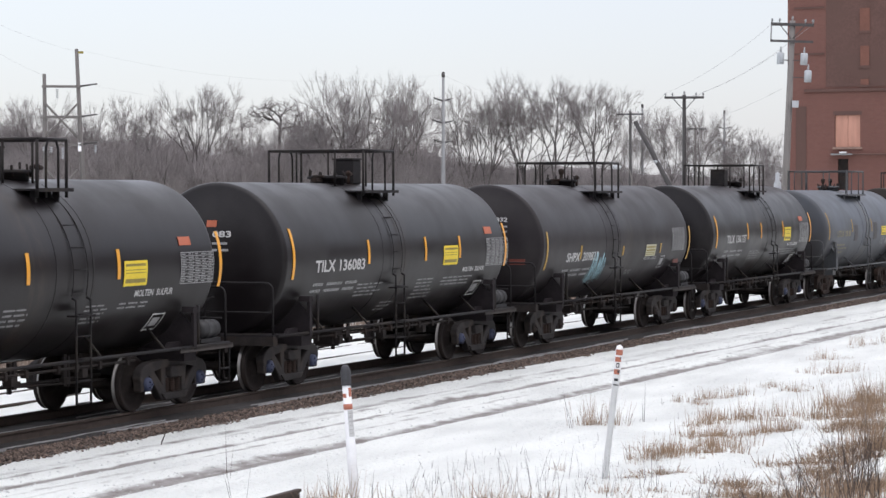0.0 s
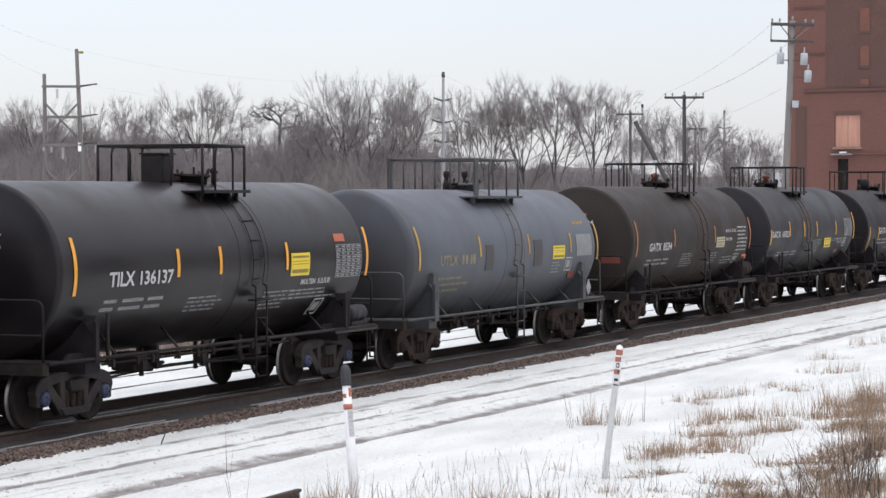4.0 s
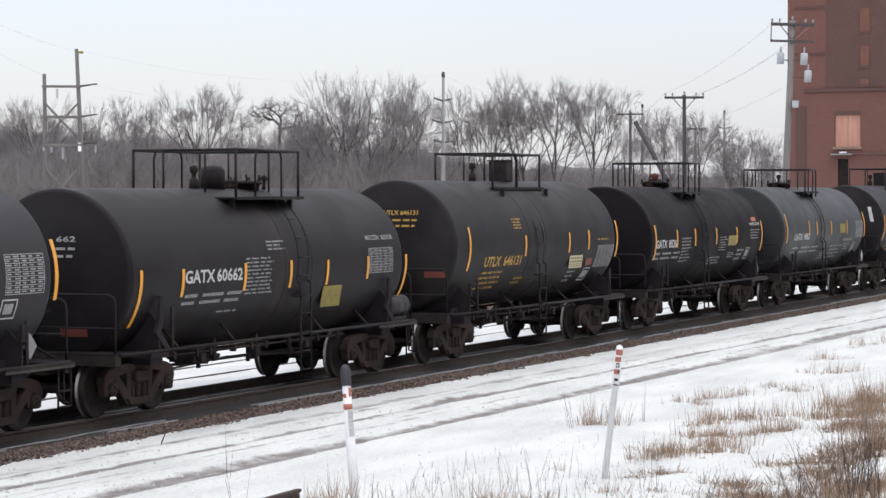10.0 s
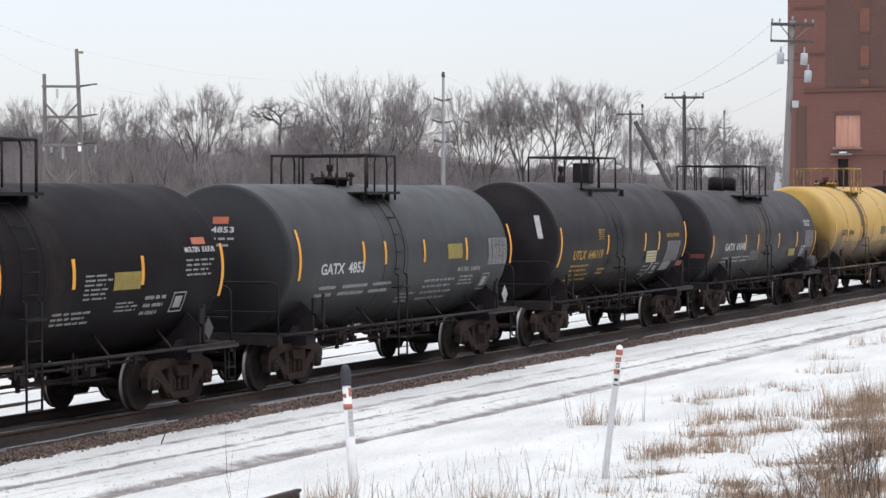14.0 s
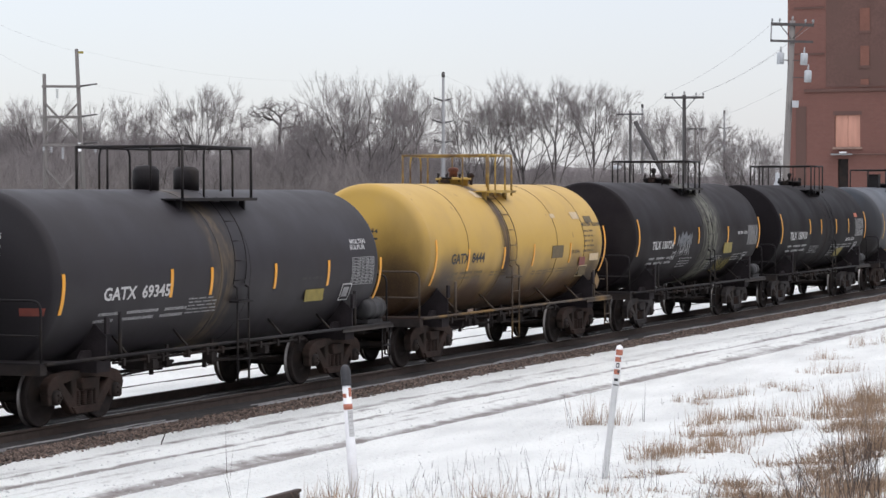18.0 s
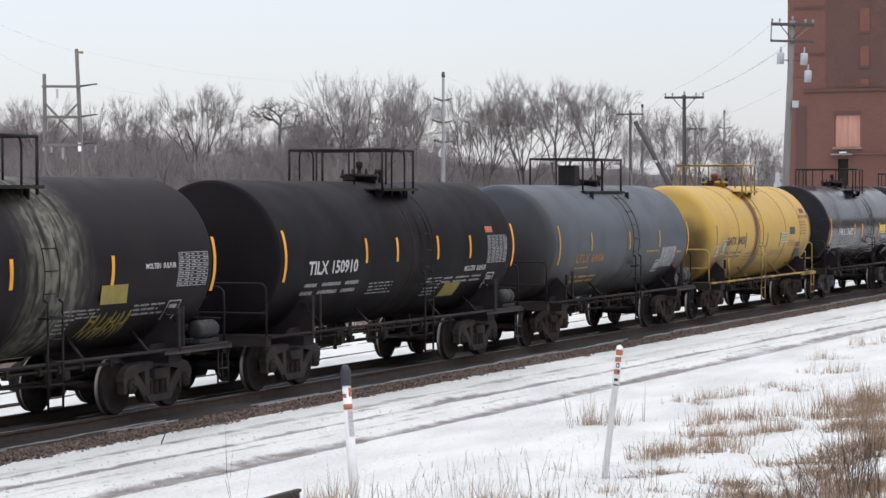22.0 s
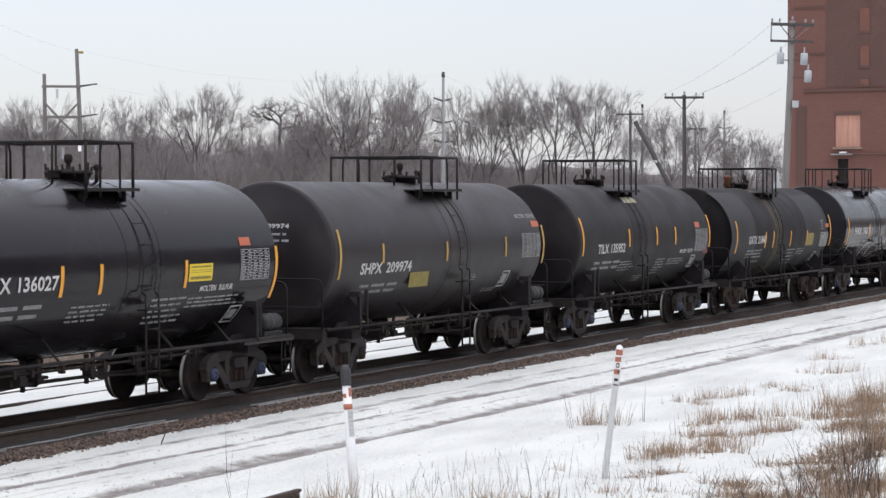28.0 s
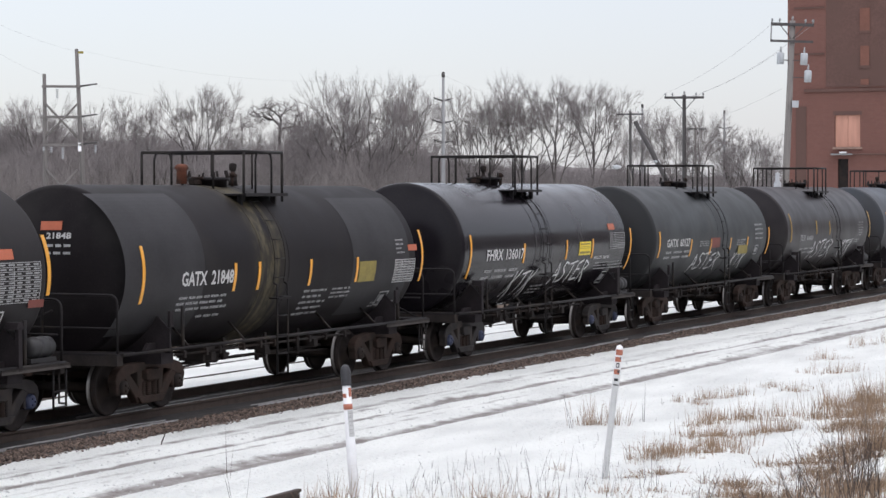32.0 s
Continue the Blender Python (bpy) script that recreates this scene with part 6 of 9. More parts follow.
tank_car(179.76, 4.96, P_BLACK_D, 'black tank car with yellow lettering and a white tape mark', (-1.38, 1.26), -0.56, rail_z=4.47, lift=0.074, rail_w=0.7, saddle='post',
         stripes=((-4.80, 1.76, 2.68), (-1.41, 1.99, 2.46), (1.56, 2.01, 2.47), (2.72, 2.01, 2.49), (5.07, 1.78, 2.72)),
         texts=(('UTLX 646119', -3.87, -1.72, 1.90, 0.22, M_YELLOWTEXT), ('MOLTEN SULFUR', 3.36, 4.42, 2.33, 0.10, M_YELLOWTEXT)),
         prints=((-3.86, -2.28, 1.37, 1.82, 4, M_YELLOWTEXT), (-2.14, -1.61, 2.35, 2.63, 5, M_YELLOWTEXT), (-1.69, -1.19, 1.49, 1.68, 2, M_YELLOWTEXT), (1.96, 2.48, 1.35, 1.65, 3, M_FADED)),
         panels=(('cream_panel', 1.80, 2.63, 1.70, 1.99, M_CREAM), ('pale_panel', 3.49, 4.25, 1.45, 1.67, M_PANELGREY), ('orange_panel', 4.70, 5.31, 1.53, 1.67, M_RED)),
         tables=((3.49, 4.59, 1.70, 2.21, M_FADED),),
         frames=((2.82, 3.24, 1.39, 1.66, M_FADED),),
         head=(('white_tape', -0.97, -1.09, 2.44, 2.98, M_WHITE, 0.12),),
         swooshes=(((2.62, 1.68), (2.62, 1.40), (2.30, 1.17)),),
         tops=(('valve', -0.95), ('box', 0.73)))
tank_car(193.26, 5.80, P_CHARCOAL, 'charcoal tank car with amber stripes and a brown ladder stain', (-1.31, 1.21), -0.00, rail_z=4.38, lift=-0.119, saddle='post', reservoir=True, knuckle=0.14,
         stripes=((-5.74, 1.86, 2.48), (-2.38, 2.00, 2.46), (-1.00, 1.99, 2.45), (1.40, 2.00, 2.45), (3.60, 1.98, 2.45), (5.95, 1.59, 2.45)),
         texts=(('GATX 69345', -4.53, -2.42, 2.02, 0.21, M_WHITE), ('MOLTEN', 4.64, 5.33, 2.73, 0.09, M_WHITE), ('SULFUR', 4.58, 5.27, 2.62, 0.09, M_WHITE)),
         prints=((-4.56, -1.71, 1.66, 1.87, 2, M_FADED), (-1.72, -0.60, 1.69, 1.98, 5, M_FADED), (2.48, 3.45, 2.10, 2.20, 1, M_BLACKTEXT)),
         panels=(('placard', 2.72, 3.50, 1.71, 1.93, M_PLACARD_OLD),),
         tables=((4.63, 5.64, 1.96, 2.47, M_FADED),),
         frames=((4.30, 4.72, 1.67, 1.99, M_WHITE),),
         head=(('text', 'GATX 69345', 0.44, -0.52, 3.01, 0.10, M_WHITE), ('red_panel', -0.82, -1.23, 1.85, 1.97, M_RED, 0.00)),
         tops=(('dome', -0.73), ('dome', 0.70)))
tank_car(207.09, 5.35, P_YELLOW_A, 'yellow tank car with sooty black stains', (-1.20, 0.23), -0.71, rail_z=4.42, lift=0.014, saddle='post', steel=M_YELLOWSTEEL, low_steel=M_SOOTYSTEEL, seams=(-3.3, -1.2, 2.2, 4.1), knuckle=0.2,
         stripes=((-5.06, 1.66, 2.60), (-3.27, 1.91, 2.37), (-1.19, 1.90, 2.37), (0.67, 1.90, 2.40), (3.12, 1.91, 2.38), (5.60, 1.65, 2.75)),
         texts=(('GATX 8444', -4.25, -2.37, 2.07, 0.22, M_BLACKTEXT), ('MOLTEN SULFUR', 4.05, 5.37, 2.76, 0.09, M_BLACKTEXT), ('SR 8754', 3.2, 3.74, 2.12, 0.09, M_DARKFADED)),
         prints=((-4.16, -2.35, 1.72, 1.93, 2, M_DARKFADED), (-1.83, -0.90, 1.75, 1.88, 2, M_DARKFADED), (1.93, 3.73, 1.71, 1.83, 2, M_DARKFADED), (0.78, 1.82, 1.69, 1.81, 2, M_DARKFADED), (4.02, 4.84, 2.13, 2.72, 5, M_DARKFADED)),
         panels=(('dark_panel', 1.85, 2.61, 2.05, 2.34, M_DARKFADED), ('dark_panel', 4.37, 4.88, 2.85, 3.00, M_DARKFADED), ('red_panel', 3.80, 4.23, 1.83, 2.03, M_RED), ('blue_panel', 3.98, 4.51, 1.58, 1.81, M_DARKFADED), ('pale_patch', -1.55, -0.2, 3.46, 3.60, M_PALEPATCH), ('pale_patch', 4.5, 5.15, 1.93, 2.1, M_PALEPATCH), ('pale_patch', 3.54, 4.05, 2.94, 3.10, M_PALEPATCH), ('pale_patch', 2.11, 2.41, 2.98, 3.07, M_PALEPATCH)),
         head=(('dark_panel', 0.05, -0.15, 2.86, 3.02, M_DARKPANEL, 0.00), ('text', '8444', -0.04, -0.36, 2.74, 0.09, M_BLACKTEXT)),
         frames=((3.95, 4.54, 1.56, 1.83, M_PALEPATCH),),
         diamonds=((5.06, 1.42, 0.36, M_SOOTYSTEEL),),
         tops=(('manway', -0.72), ('rustvalve', -0.72)))
tank_car(221.06, 5.80, P_BLACK_STAIN, 'black tank car with a pale green-grey spill stain and grey scrawl', (-0.56, 0.98), 0.73, rail_z=4.45, lift=0.086, saddle='wing', reservoir=True, cast=M_DARKCAST,
         stripes=((-5.63, 1.85, 2.80), (-2.60, 2.11, 2.56), (-0.35, 2.09, 2.54), (2.55, 2.06, 2.52), (5.91, 1.85, 2.76)),
         texts=(('TILX 150724', -4.49, -2.63, 2.00, 0.21, M_WHITE), ('MOLTEN SULFUR', 3.58, 4.57, 2.28, 0.09, M_WHITE)),
         prints=((-4.47, -2.40, 1.58, 1.83, 2, M_FADED), (-1.72, -0.55, 1.46, 1.75, 4, M_FADED), (1.29, 1.78, 1.32, 1.73, 6, M_FADED), (1.76, 2.48, 1.55, 1.72, 3, M_FADED), (3.47, 4.52, 1.52, 1.74, 3, M_FADED)),
         panels=(('placard', 2.25, 3.06, 1.76, 2.06, M_PLACARD_OLD),),
         tables=((4.66, 5.67, 1.97, 2.52, M_FADED),),
         frames=((4.58, 5.00, 1.42, 1.74, M_FADED),),
         scrawls=((-2.30, -1.08, 2.0, 2.44, M_SPRAY_DIM, 7, 8), (-2.15, -1.05, 1.74, 2.12, M_SPRAY_GREY, 5, 9), (-2.62, -2.3, 1.66, 1.98, M_SPRAY_GREY, 2, 4), (2.15, 3.47, 1.17, 1.67, M_PLACARD_OLD, 8, 12)),
         head=(('red_panel', 0.32, -0.08, 3.01, 3.15, M_RED, 0.00), ('text', '150724', 0.28, -0.28, 2.85, 0.10, M_WHITE)),
         tops=(('manway', 0.29), ('valve', -0.02)))
tank_car(235.20, 5.70, P_BLACK_C, 'black tank car with amber stripes and white lettering', (-0.41, 1.14), 0.89, rail_z=4.45, lift=0.055, saddle='wing', reservoir=True, cast=M_DARKCAST,
         stripes=((-5.52, 1.93, 2.85), (-2.02, 2.18, 2.65), (-0.54, 2.17, 2.64), (1.53, 2.16, 2.64), (3.30, 2.14, 2.62), (5.83, 1.91, 2.84)),
         texts=(('TILX 150910', -4.55, -2.40, 2.02, 0.25, M_WHITE), ('MOLTEN SULFUR', 3.12, 4.33, 1.87, 0.11, M_WHITE)),
         prints=((-4.56, -2.19, 1.62, 1.91, 2, M_FADED), (-1.65, -0.43, 1.55, 1.81, 4, M_FADED), (1.25, 2.14, 1.40, 1.81, 6, M_FADED), (2.14, 4.22, 1.63, 1.80, 2, M_FADED)),
         panels=(('placard', 2.32, 3.18, 1.36, 1.64, M_PLACARD_OLD), ('orange_panel', 4.25, 4.66, 2.67, 2.80, M_ORANGE)),
         tables=((4.31, 5.43, 2.02, 2.60, M_FADED),),
         frames=((4.53, 4.95, 1.47, 1.80, M_WHITE),),
         tops=(('manway', 0.74), ('valve', 0.74)))
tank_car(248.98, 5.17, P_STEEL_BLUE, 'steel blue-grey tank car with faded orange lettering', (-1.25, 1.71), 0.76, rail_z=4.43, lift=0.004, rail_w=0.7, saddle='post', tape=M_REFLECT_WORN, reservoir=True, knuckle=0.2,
         stripes=((-4.89, 1.89, 2.80), (-2.64, 2.17, 2.61), (0.29, 2.15, 2.59), (2.77, 2.15, 2.59), (5.32, 1.92, 2.79)),
         texts=(('UTLX 61006', -3.65, -1.63, 1.89, 0.21, M_ORANGETEXT),),
         prints=((-3.51, -1.72, 1.40, 1.61, 2, M_YELLOWTEXT), (-3.58, -2.52, 1.74, 1.81, 1, M_YELLOWTEXT), (1.75, 2.85, 2.02, 2.12, 1, M_YELLOWTEXT), (4.37, 4.86, 1.94, 2.07, 1, M_YELLOWTEXT)),
         panels=(('red_panel', 4.46, 4.90, 1.47, 1.65, M_RED),),
         tables=((3.08, 4.27, 1.63, 2.13, M_WHITE),),
         frames=((2.74, 3.16, 1.51, 1.81, M_WHITE),),
         diamonds=((4.32, 1.27, 0.36, M_DARKPANEL),),
         head=(('text', '61006', 0.07, -0.41, 3.10, 0.09, M_YELLOWTEXT),),
         tops=(('box', -0.33), ('manway', 0.86)))
tank_car(262.28, 5.34, P_YELLOW_B, 'yellow tank car with a rust-brown streak by the ladder', (-1.21, 0.18), -0.50, rail_z=4.40, lift=0.011, saddle='post', steel=M_YELLOWSTEEL, seams=(-2.9, -0.9, 2.4, 4.2), knuckle=0.24, tape=M_REFLECT_BROWN,
         stripes=((-5.16, 2.09, 2.64), (-2.09, 1.94, 2.39), (0.30, 1.91, 2.35), (1.81, 1.88, 2.34), (5.41, 1.91, 2.88)),
         texts=(('GATX 8433', -4.14, -2.23, 2.05, 0.23, M_BLACKTEXT), ('MOLTEN SULFUR', 4.24, 5.34, 2.75, 0.09, M_BLACKTEXT)),
         prints=((-4.06, -2.35, 1.66, 1.89, 2, M_DARKFADED), (-1.89, -0.89, 1.55, 1.82, 3, M_DARKFADED), (0.93, 2.89, 1.66, 1.82, 3, M_DARKFADED), (2.79, 3.68, 1.89, 2.10, 3, M_DARKFADED), (4.22, 5.09, 2.23, 2.68, 5, M_DARKFADED)),
         panels=(('cream_panel', 1.90, 2.65, 2.03, 2.34, M_CREAM), ('dark_panel', 2.90, 3.52, 2.26, 2.49, M_DARKPANEL), ('red_panel', 3.81, 4.27, 1.85, 2.01, M_RED), ('blue_panel', 3.92, 4.49, 1.53, 1.80, M_DARKPANEL), ('dark_panel', 4.57, 5.05, 2.91, 3.05, M_RED)),
         frames=((-4.54, -4.12, 1.81, 2.21, M_CREAM), (-5.16, -4.74, 1.76, 2.04, M_CREAM)),
         head=(('dark_panel', 0.11, -0.19, 3.02, 3.17, M_DARKFADED, 0.00), ('text', '8433', -0.03, -0.40, 2.90, 0.10, M_BLACKTEXT)),
         tops=(('manway', -0.61), ('rustvalve', -0.61)))
tank_car(275.80, 5.40, P_GLOSS, 'glossy black tank car with white lettering', (-0.42, 1.05), 0.85, rail_z=4.40, lift=0.045, saddle='wing', reservoir=True, cast=M_DARKCAST, cap=M_BLUE,
         stripes=((-5.15, 1.74, 2.67), (-1.76, 1.97, 2.44), (-0.61, 1.97, 2.44), (2.12, 1.97, 2.43), (5.43, 1.68, 2.60)),
         texts=(('FHRX 136027', -4.14, -1.85, 2.08, 0.23, M_WHITE), ('MOLTEN SULFUR', 2.68, 3.86, 1.89, 0.10, M_WHITE)),
         prints=((-4.15, -2.22, 1.65, 1.93, 2, M_FADED), (-1.39, -0.20, 1.54, 1.84, 4, M_FADED), (1.10, 2.40, 1.39, 1.86, 5, M_FADED), (2.31, 4.28, 1.62, 1.82, 3, M_FADED)),
         panels=(('placard', 2.22, 3.03, 2.07, 2.36, M_PLACARD), ('orange_panel', 4.07, 4.47, 2.63, 2.77, M_ORANGE)),
         tables=((4.07, 5.15, 2.04, 2.56, M_FADED),),
         frames=((4.10, 4.52, 1.29, 1.59, M_WHITE),),
         head=(('text', '136027', 0.12, -0.42, 2.69, 0.09, M_WHITE), ('orange_panel', 0.08, -0.12, 2.87, 2.99, M_ORANGE, 0.00)),
         tops=(('manway', 0.75), ('valve', 0.75)))
tank_car(289.22, 5.49, P_BLACK_B, 'black tank car with a dull yellow placard and worn stripes', (-0.53, 1.42), 0.79, rail_z=4.33, lift=0.040, saddle='wing', reservoir=True, cast=M_DARKCAST, tape=M_REFLECT_WORN,
         stripes=((-5.29, 1.91, 2.85), (-3.32, 2.17, 2.55), (-0.07, 2.13, 2.53), (3.30, 2.14, 2.57), (5.68, 1.93, 2.80)),
         texts=(('SHPX 209974', -4.34, -1.89, 1.97, 0.22, M_WHITE), ('MOLTEN SULFUR', 4.23, 5.44, 2.97, 0.09, M_FADED)),
         prints=((-4.15, -2.41, 1.57, 1.81, 2, M_FADED), (1.43, 1.83, 1.66, 1.82, 3, M_FADED), (2.65, 3.37, 1.38, 1.48, 2, M_FADED)),
         panels=(('placard', -1.88, -0.91, 1.64, 1.94, M_PLACARD_OLD), ('orange_panel', 5.06, 5.52, 2.77, 2.90, M_ORANGE)),
         tables=((4.31, 5.44, 2.10, 2.62, M_FADED),),
         frames=((3.39, 3.81, 1.47, 1.82, M_WHITE),),
         head=(('text', '209974', -0.04, -0.57, 2.88, 0.09, M_WHITE),),
         tops=(('manway', 0.72), ('valve', 0.72)))
tank_car(302.82, 5.35, P_BLACK_D, 'black tank car with white lettering and amber stripes', (-1.34, 0.06), -0.58, rail_z=4.41, lift=0.020, saddle='wing', reservoir=True, cast=M_DARKCAST, cap=M_BLUE,
         stripes=((-5.15, 2.04, 2.95), (-1.64, 2.19, 2.64), (0.65, 2.19, 2.66), (2.27, 2.18, 2.64), (5.46, 2.04, 2.94)),
         texts=(('TILX 135952', -4.06, -1.97, 2.06, 0.23, M_WHITE), ('MOLTEN SULFUR', 2.79, 3.98, 1.93, 0.10, M_WHITE)),
         prints=((-4.13, -2.16, 1.65, 1.91, 2, M_FADED), (-2.10, -0.89, 1.58, 1.85, 4, M_FADED), (0.90, 1.71, 1.42, 1.85, 6, M_FADED), (1.90, 3.59, 1.63, 1.82, 3, M_FADED), (-0.34, 0.47, 1.26, 1.44, 3, M_FADED)),
         panels=(('pale_patch', -1.0, 0.0, 3.30, 3.44, M_CREAM), ('orange_panel', 4.11, 4.53, 2.60, 2.75, M_ORANGE), ('orange_panel', 4.96, 5.38, 1.87, 1.99, M_RED)),
         tables=((4.11, 5.24, 1.96, 2.55, M_FADED),),
         frames=((3.95, 4.37, 1.53, 1.85, M_WHITE),),
         head=(('text', '135952', 0.13, -0.43, 2.77, 0.09, M_WHITE), ('orange_panel', 0.02, -0.11, 2.91, 3.03, M_ORANGE, 0.00)),
         tops=(('manway', -0.77), ('valve', -0.77)))
tank_car(316.46, 5.59, P_PATCHED, 'black tank car with grey repaint patches and an olive-brown stain', (-1.10, 0.41), -0.51, rail_z=4.32, lift=-0.041, saddle='post',
         stripes=((-5.34, 1.85, 2.78), (-2.17, 1.94, 2.42), (-1.26, 1.93, 2.42), (0.81, 1.93, 2.41), (2.85, 1.93, 2.40), (5.98, 1.84, 2.87)),
         texts=(('GATX 21848', -4.07, -2.23, 2.08, 0.24, M_WHITE),),
         prints=((-4.11, -2.19, 1.65, 1.94, 3, M_FADED), (-3.20, -2.33, 1.51, 1.60, 1, M_FADED), (0.68, 1.80, 1.36, 1.89, 5, M_FADED), (1.89, 2.86, 1.64, 1.87, 3, M_FADED), (4.69, 5.06, 2.41, 2.74, 4, M_FADED), (4.08, 5.17, 1.38, 1.51, 2, M_FADED)),
         panels=(('repaint_patch', -5.92, -3.28, 1.34, 3.62, M_REPAINT), ('repaint_patch', 2.66, 5.33, 1.28, 3.53, M_REPAINT), ('placard', 2.95, 3.71, 1.92, 2.31, M_PLACARD_OLD), ('orange_panel', 5.28, 5.71, 2.47, 2.59, M_ORANGE)),
         tables=((4.62, 5.62, 1.86, 2.30, M_WHITE),),
         frames=((4.25, 4.67, 1.42, 1.69, M_FADED),),
         head=(('orange_panel', 0.17, -0.22, 3.04, 3.18, M_ORANGE, 0.00), ('text', '21848', 0.05, -0.40, 2.90, 0.10, M_WHITE)),
         tops=(('manway', -0.51), ('rustvalve', -1.49), ('valve', 0.45)))
tank_car(330.10, 5.33, P_GLOSS, 'glossy black tank car with white scrawls', (-1.38, 0.07), -0.44, rail_z=4.42, lift=0.034, saddle='wing', reservoir=True, cast=M_DARKCAST, cap=M_BLUE,
         stripes=((-5.01, 1.72, 2.65), (-1.80, 1.97, 2.41), (1.02, 1.97, 2.43), (2.87, 1.96, 2.43), (5.78, 1.62, 2.65)),
         texts=(('FHRX 136017', -4.08, -1.81, 2.07, 0.24, M_WHITE), ('MOLTEN SULFUR', 3.07, 4.24, 1.93, 0.08, M_WHITE)),
         prints=((-4.05, -2.06, 1.64, 1.92, 2, M_FADED), (-0.50, 0.39, 1.21, 1.44, 3, M_FADED), (3.23, 5.65, 1.66, 1.88, 3, M_FADED)),
         panels=(('placard', 1.90, 2.72, 2.05, 2.37, M_PLACARD), ('orange_panel', 4.10, 4.56, 2.63, 2.78, M_ORANGE)),
         tables=((4.17, 5.28, 2.17, 2.55, M_FADED),),
         frames=((4.17, 4.59, 1.31, 1.60, M_WHITE),),
         tags=(('KTK', -2.09, -0.61, 1.27, 1.77, M_SPRAY_WHITE), ('ASTER', 0.50, 2.91, 1.45, 1.91, M_SPRAY_WHITE)),
         tops=(('manway', -0.74), ('valve', -0.74)))
tank_car(343.51, 5.43, P_SLATE, 'slate grey tank car with amber stripes and white scrawls', (-0.50, 1.08), 0.89, rail_z=4.35, lift=-0.012, saddle='post',
         stripes=((-5.18, 1.88, 2.56), (-2.32, 1.85, 2.31), (-0.42, 1.86, 2.29), (1.57, 1.87, 2.29), (3.36, 1.86, 2.30), (5.72, 1.73, 2.54)),
         texts=(('GATX 60127', -4.55, -2.46, 2.13, 0.22, M_WHITE),),
         prints=((-4.56, -2.34, 1.80, 2.07, 2, M_FADED), (-1.55, -0.56, 2.09, 2.27, 3, M_FADED), (2.24, 3.13, 2.05, 2.25, 3, M_FADED), (4.15, 5.07, 2.18, 2.71, 4, M_FADED)),
         panels=(('red_panel', -0.46, 0.45, 2.04, 2.32, M_RED), ('placard', 2.42, 3.41, 1.80, 2.05, M_PLACARD_OLD)),
         frames=((4.23, 4.65, 1.75, 2.02, M_FADED),),
         tags=(('ASTER', -1.84, 0.84, 1.47, 1.91, M_SPRAY_WHITE), ('KTK', 2.14, 3.56, 1.47, 1.83, M_SPRAY_WHITE)),
         tops=(('manway', 0.48),))
tank_car(357.06, 5.50, P_BLACK_B, 'dark tank car with worn stripes and white scrawls', (-0.71, 0.92), 1.04, rail_z=4.39, lift=0.000, saddle='wing', reservoir=True, tape=M_REFLECT_WORN,
         stripes=((-5.10, 2.01, 2.91), (-1.88, 2.22, 2.66), (-0.09, 2.17, 2.62), (5.83, 2.00, 2.92)),
         texts=(('TILX', -3.98, -3.26, 2.03, 0.19, M_FADED),),
         prints=((-3.07, -2.05, 2.00, 2.20, 1, M_FADED), (-3.66, -1.99, 1.60, 1.84, 2, M_FADED), (1.99, 4.30, 1.85, 1.99, 2, M_FADED), (4.11, 4.82, 2.06, 2.59, 6, M_FADED)),
         tags=(('ASTER', -2.19, 0.66, 1.45, 1.98, M_SPRAY_WHITE), ('KTK', 1.87, 3.44, 1.44, 1.96, M_SPRAY_WHITE)),
         tops=(('manway', 0.76),))
tank_car(370.70, 5.40, P_STEEL_BLUE, 'pale grey tank car', (-0.40, 1.89), 0.70, rail_z=4.41, lift=0.000, saddle='post',
         stripes=((-4.84, 2.25, 2.85),),
         tops=(('manway', -0.32), ('valve', -0.32)))


# ---- distance: trees, poles, building ----
def bearing(deg, d):
    """A place d metres off, at deg degrees from +y towards +x."""
    return d * math.sin(radians(deg)), d * math.cos(radians(deg))


def stick(verts, faces, p, q, r0, r1):
    d = (q - p).normalized()
    a = d.orthogonal().normalized()
    c = d.cross(a)
    n = len(verts)
    for o, r in ((p, r0), (q, r1)):
        for k in range(3):
            t = 2.0944 * k
            verts.append(o + r * (math.cos(t) * a + math.sin(t) * c))
    for k in range(3):
        j = (k + 1) % 3
        faces.append((n + k, n + j, n + 3 + j, n + 3 + k))


def spike(out, p, d, length, r):
    """A fine twig."""
    vs, fs = out[1]
    o = d.orthogonal().normalized() * r
    c = d.cross(o)
    n = len(vs)
    vs += [p + o, p - 0.5 * o + 0.87 * c, p - 0.5 * o - 0.87 * c, p + d * length]
    fs += [(n, n + 1, n + 3), (n + 1, n + 2, n + 3), (n + 2, n, n + 3)]


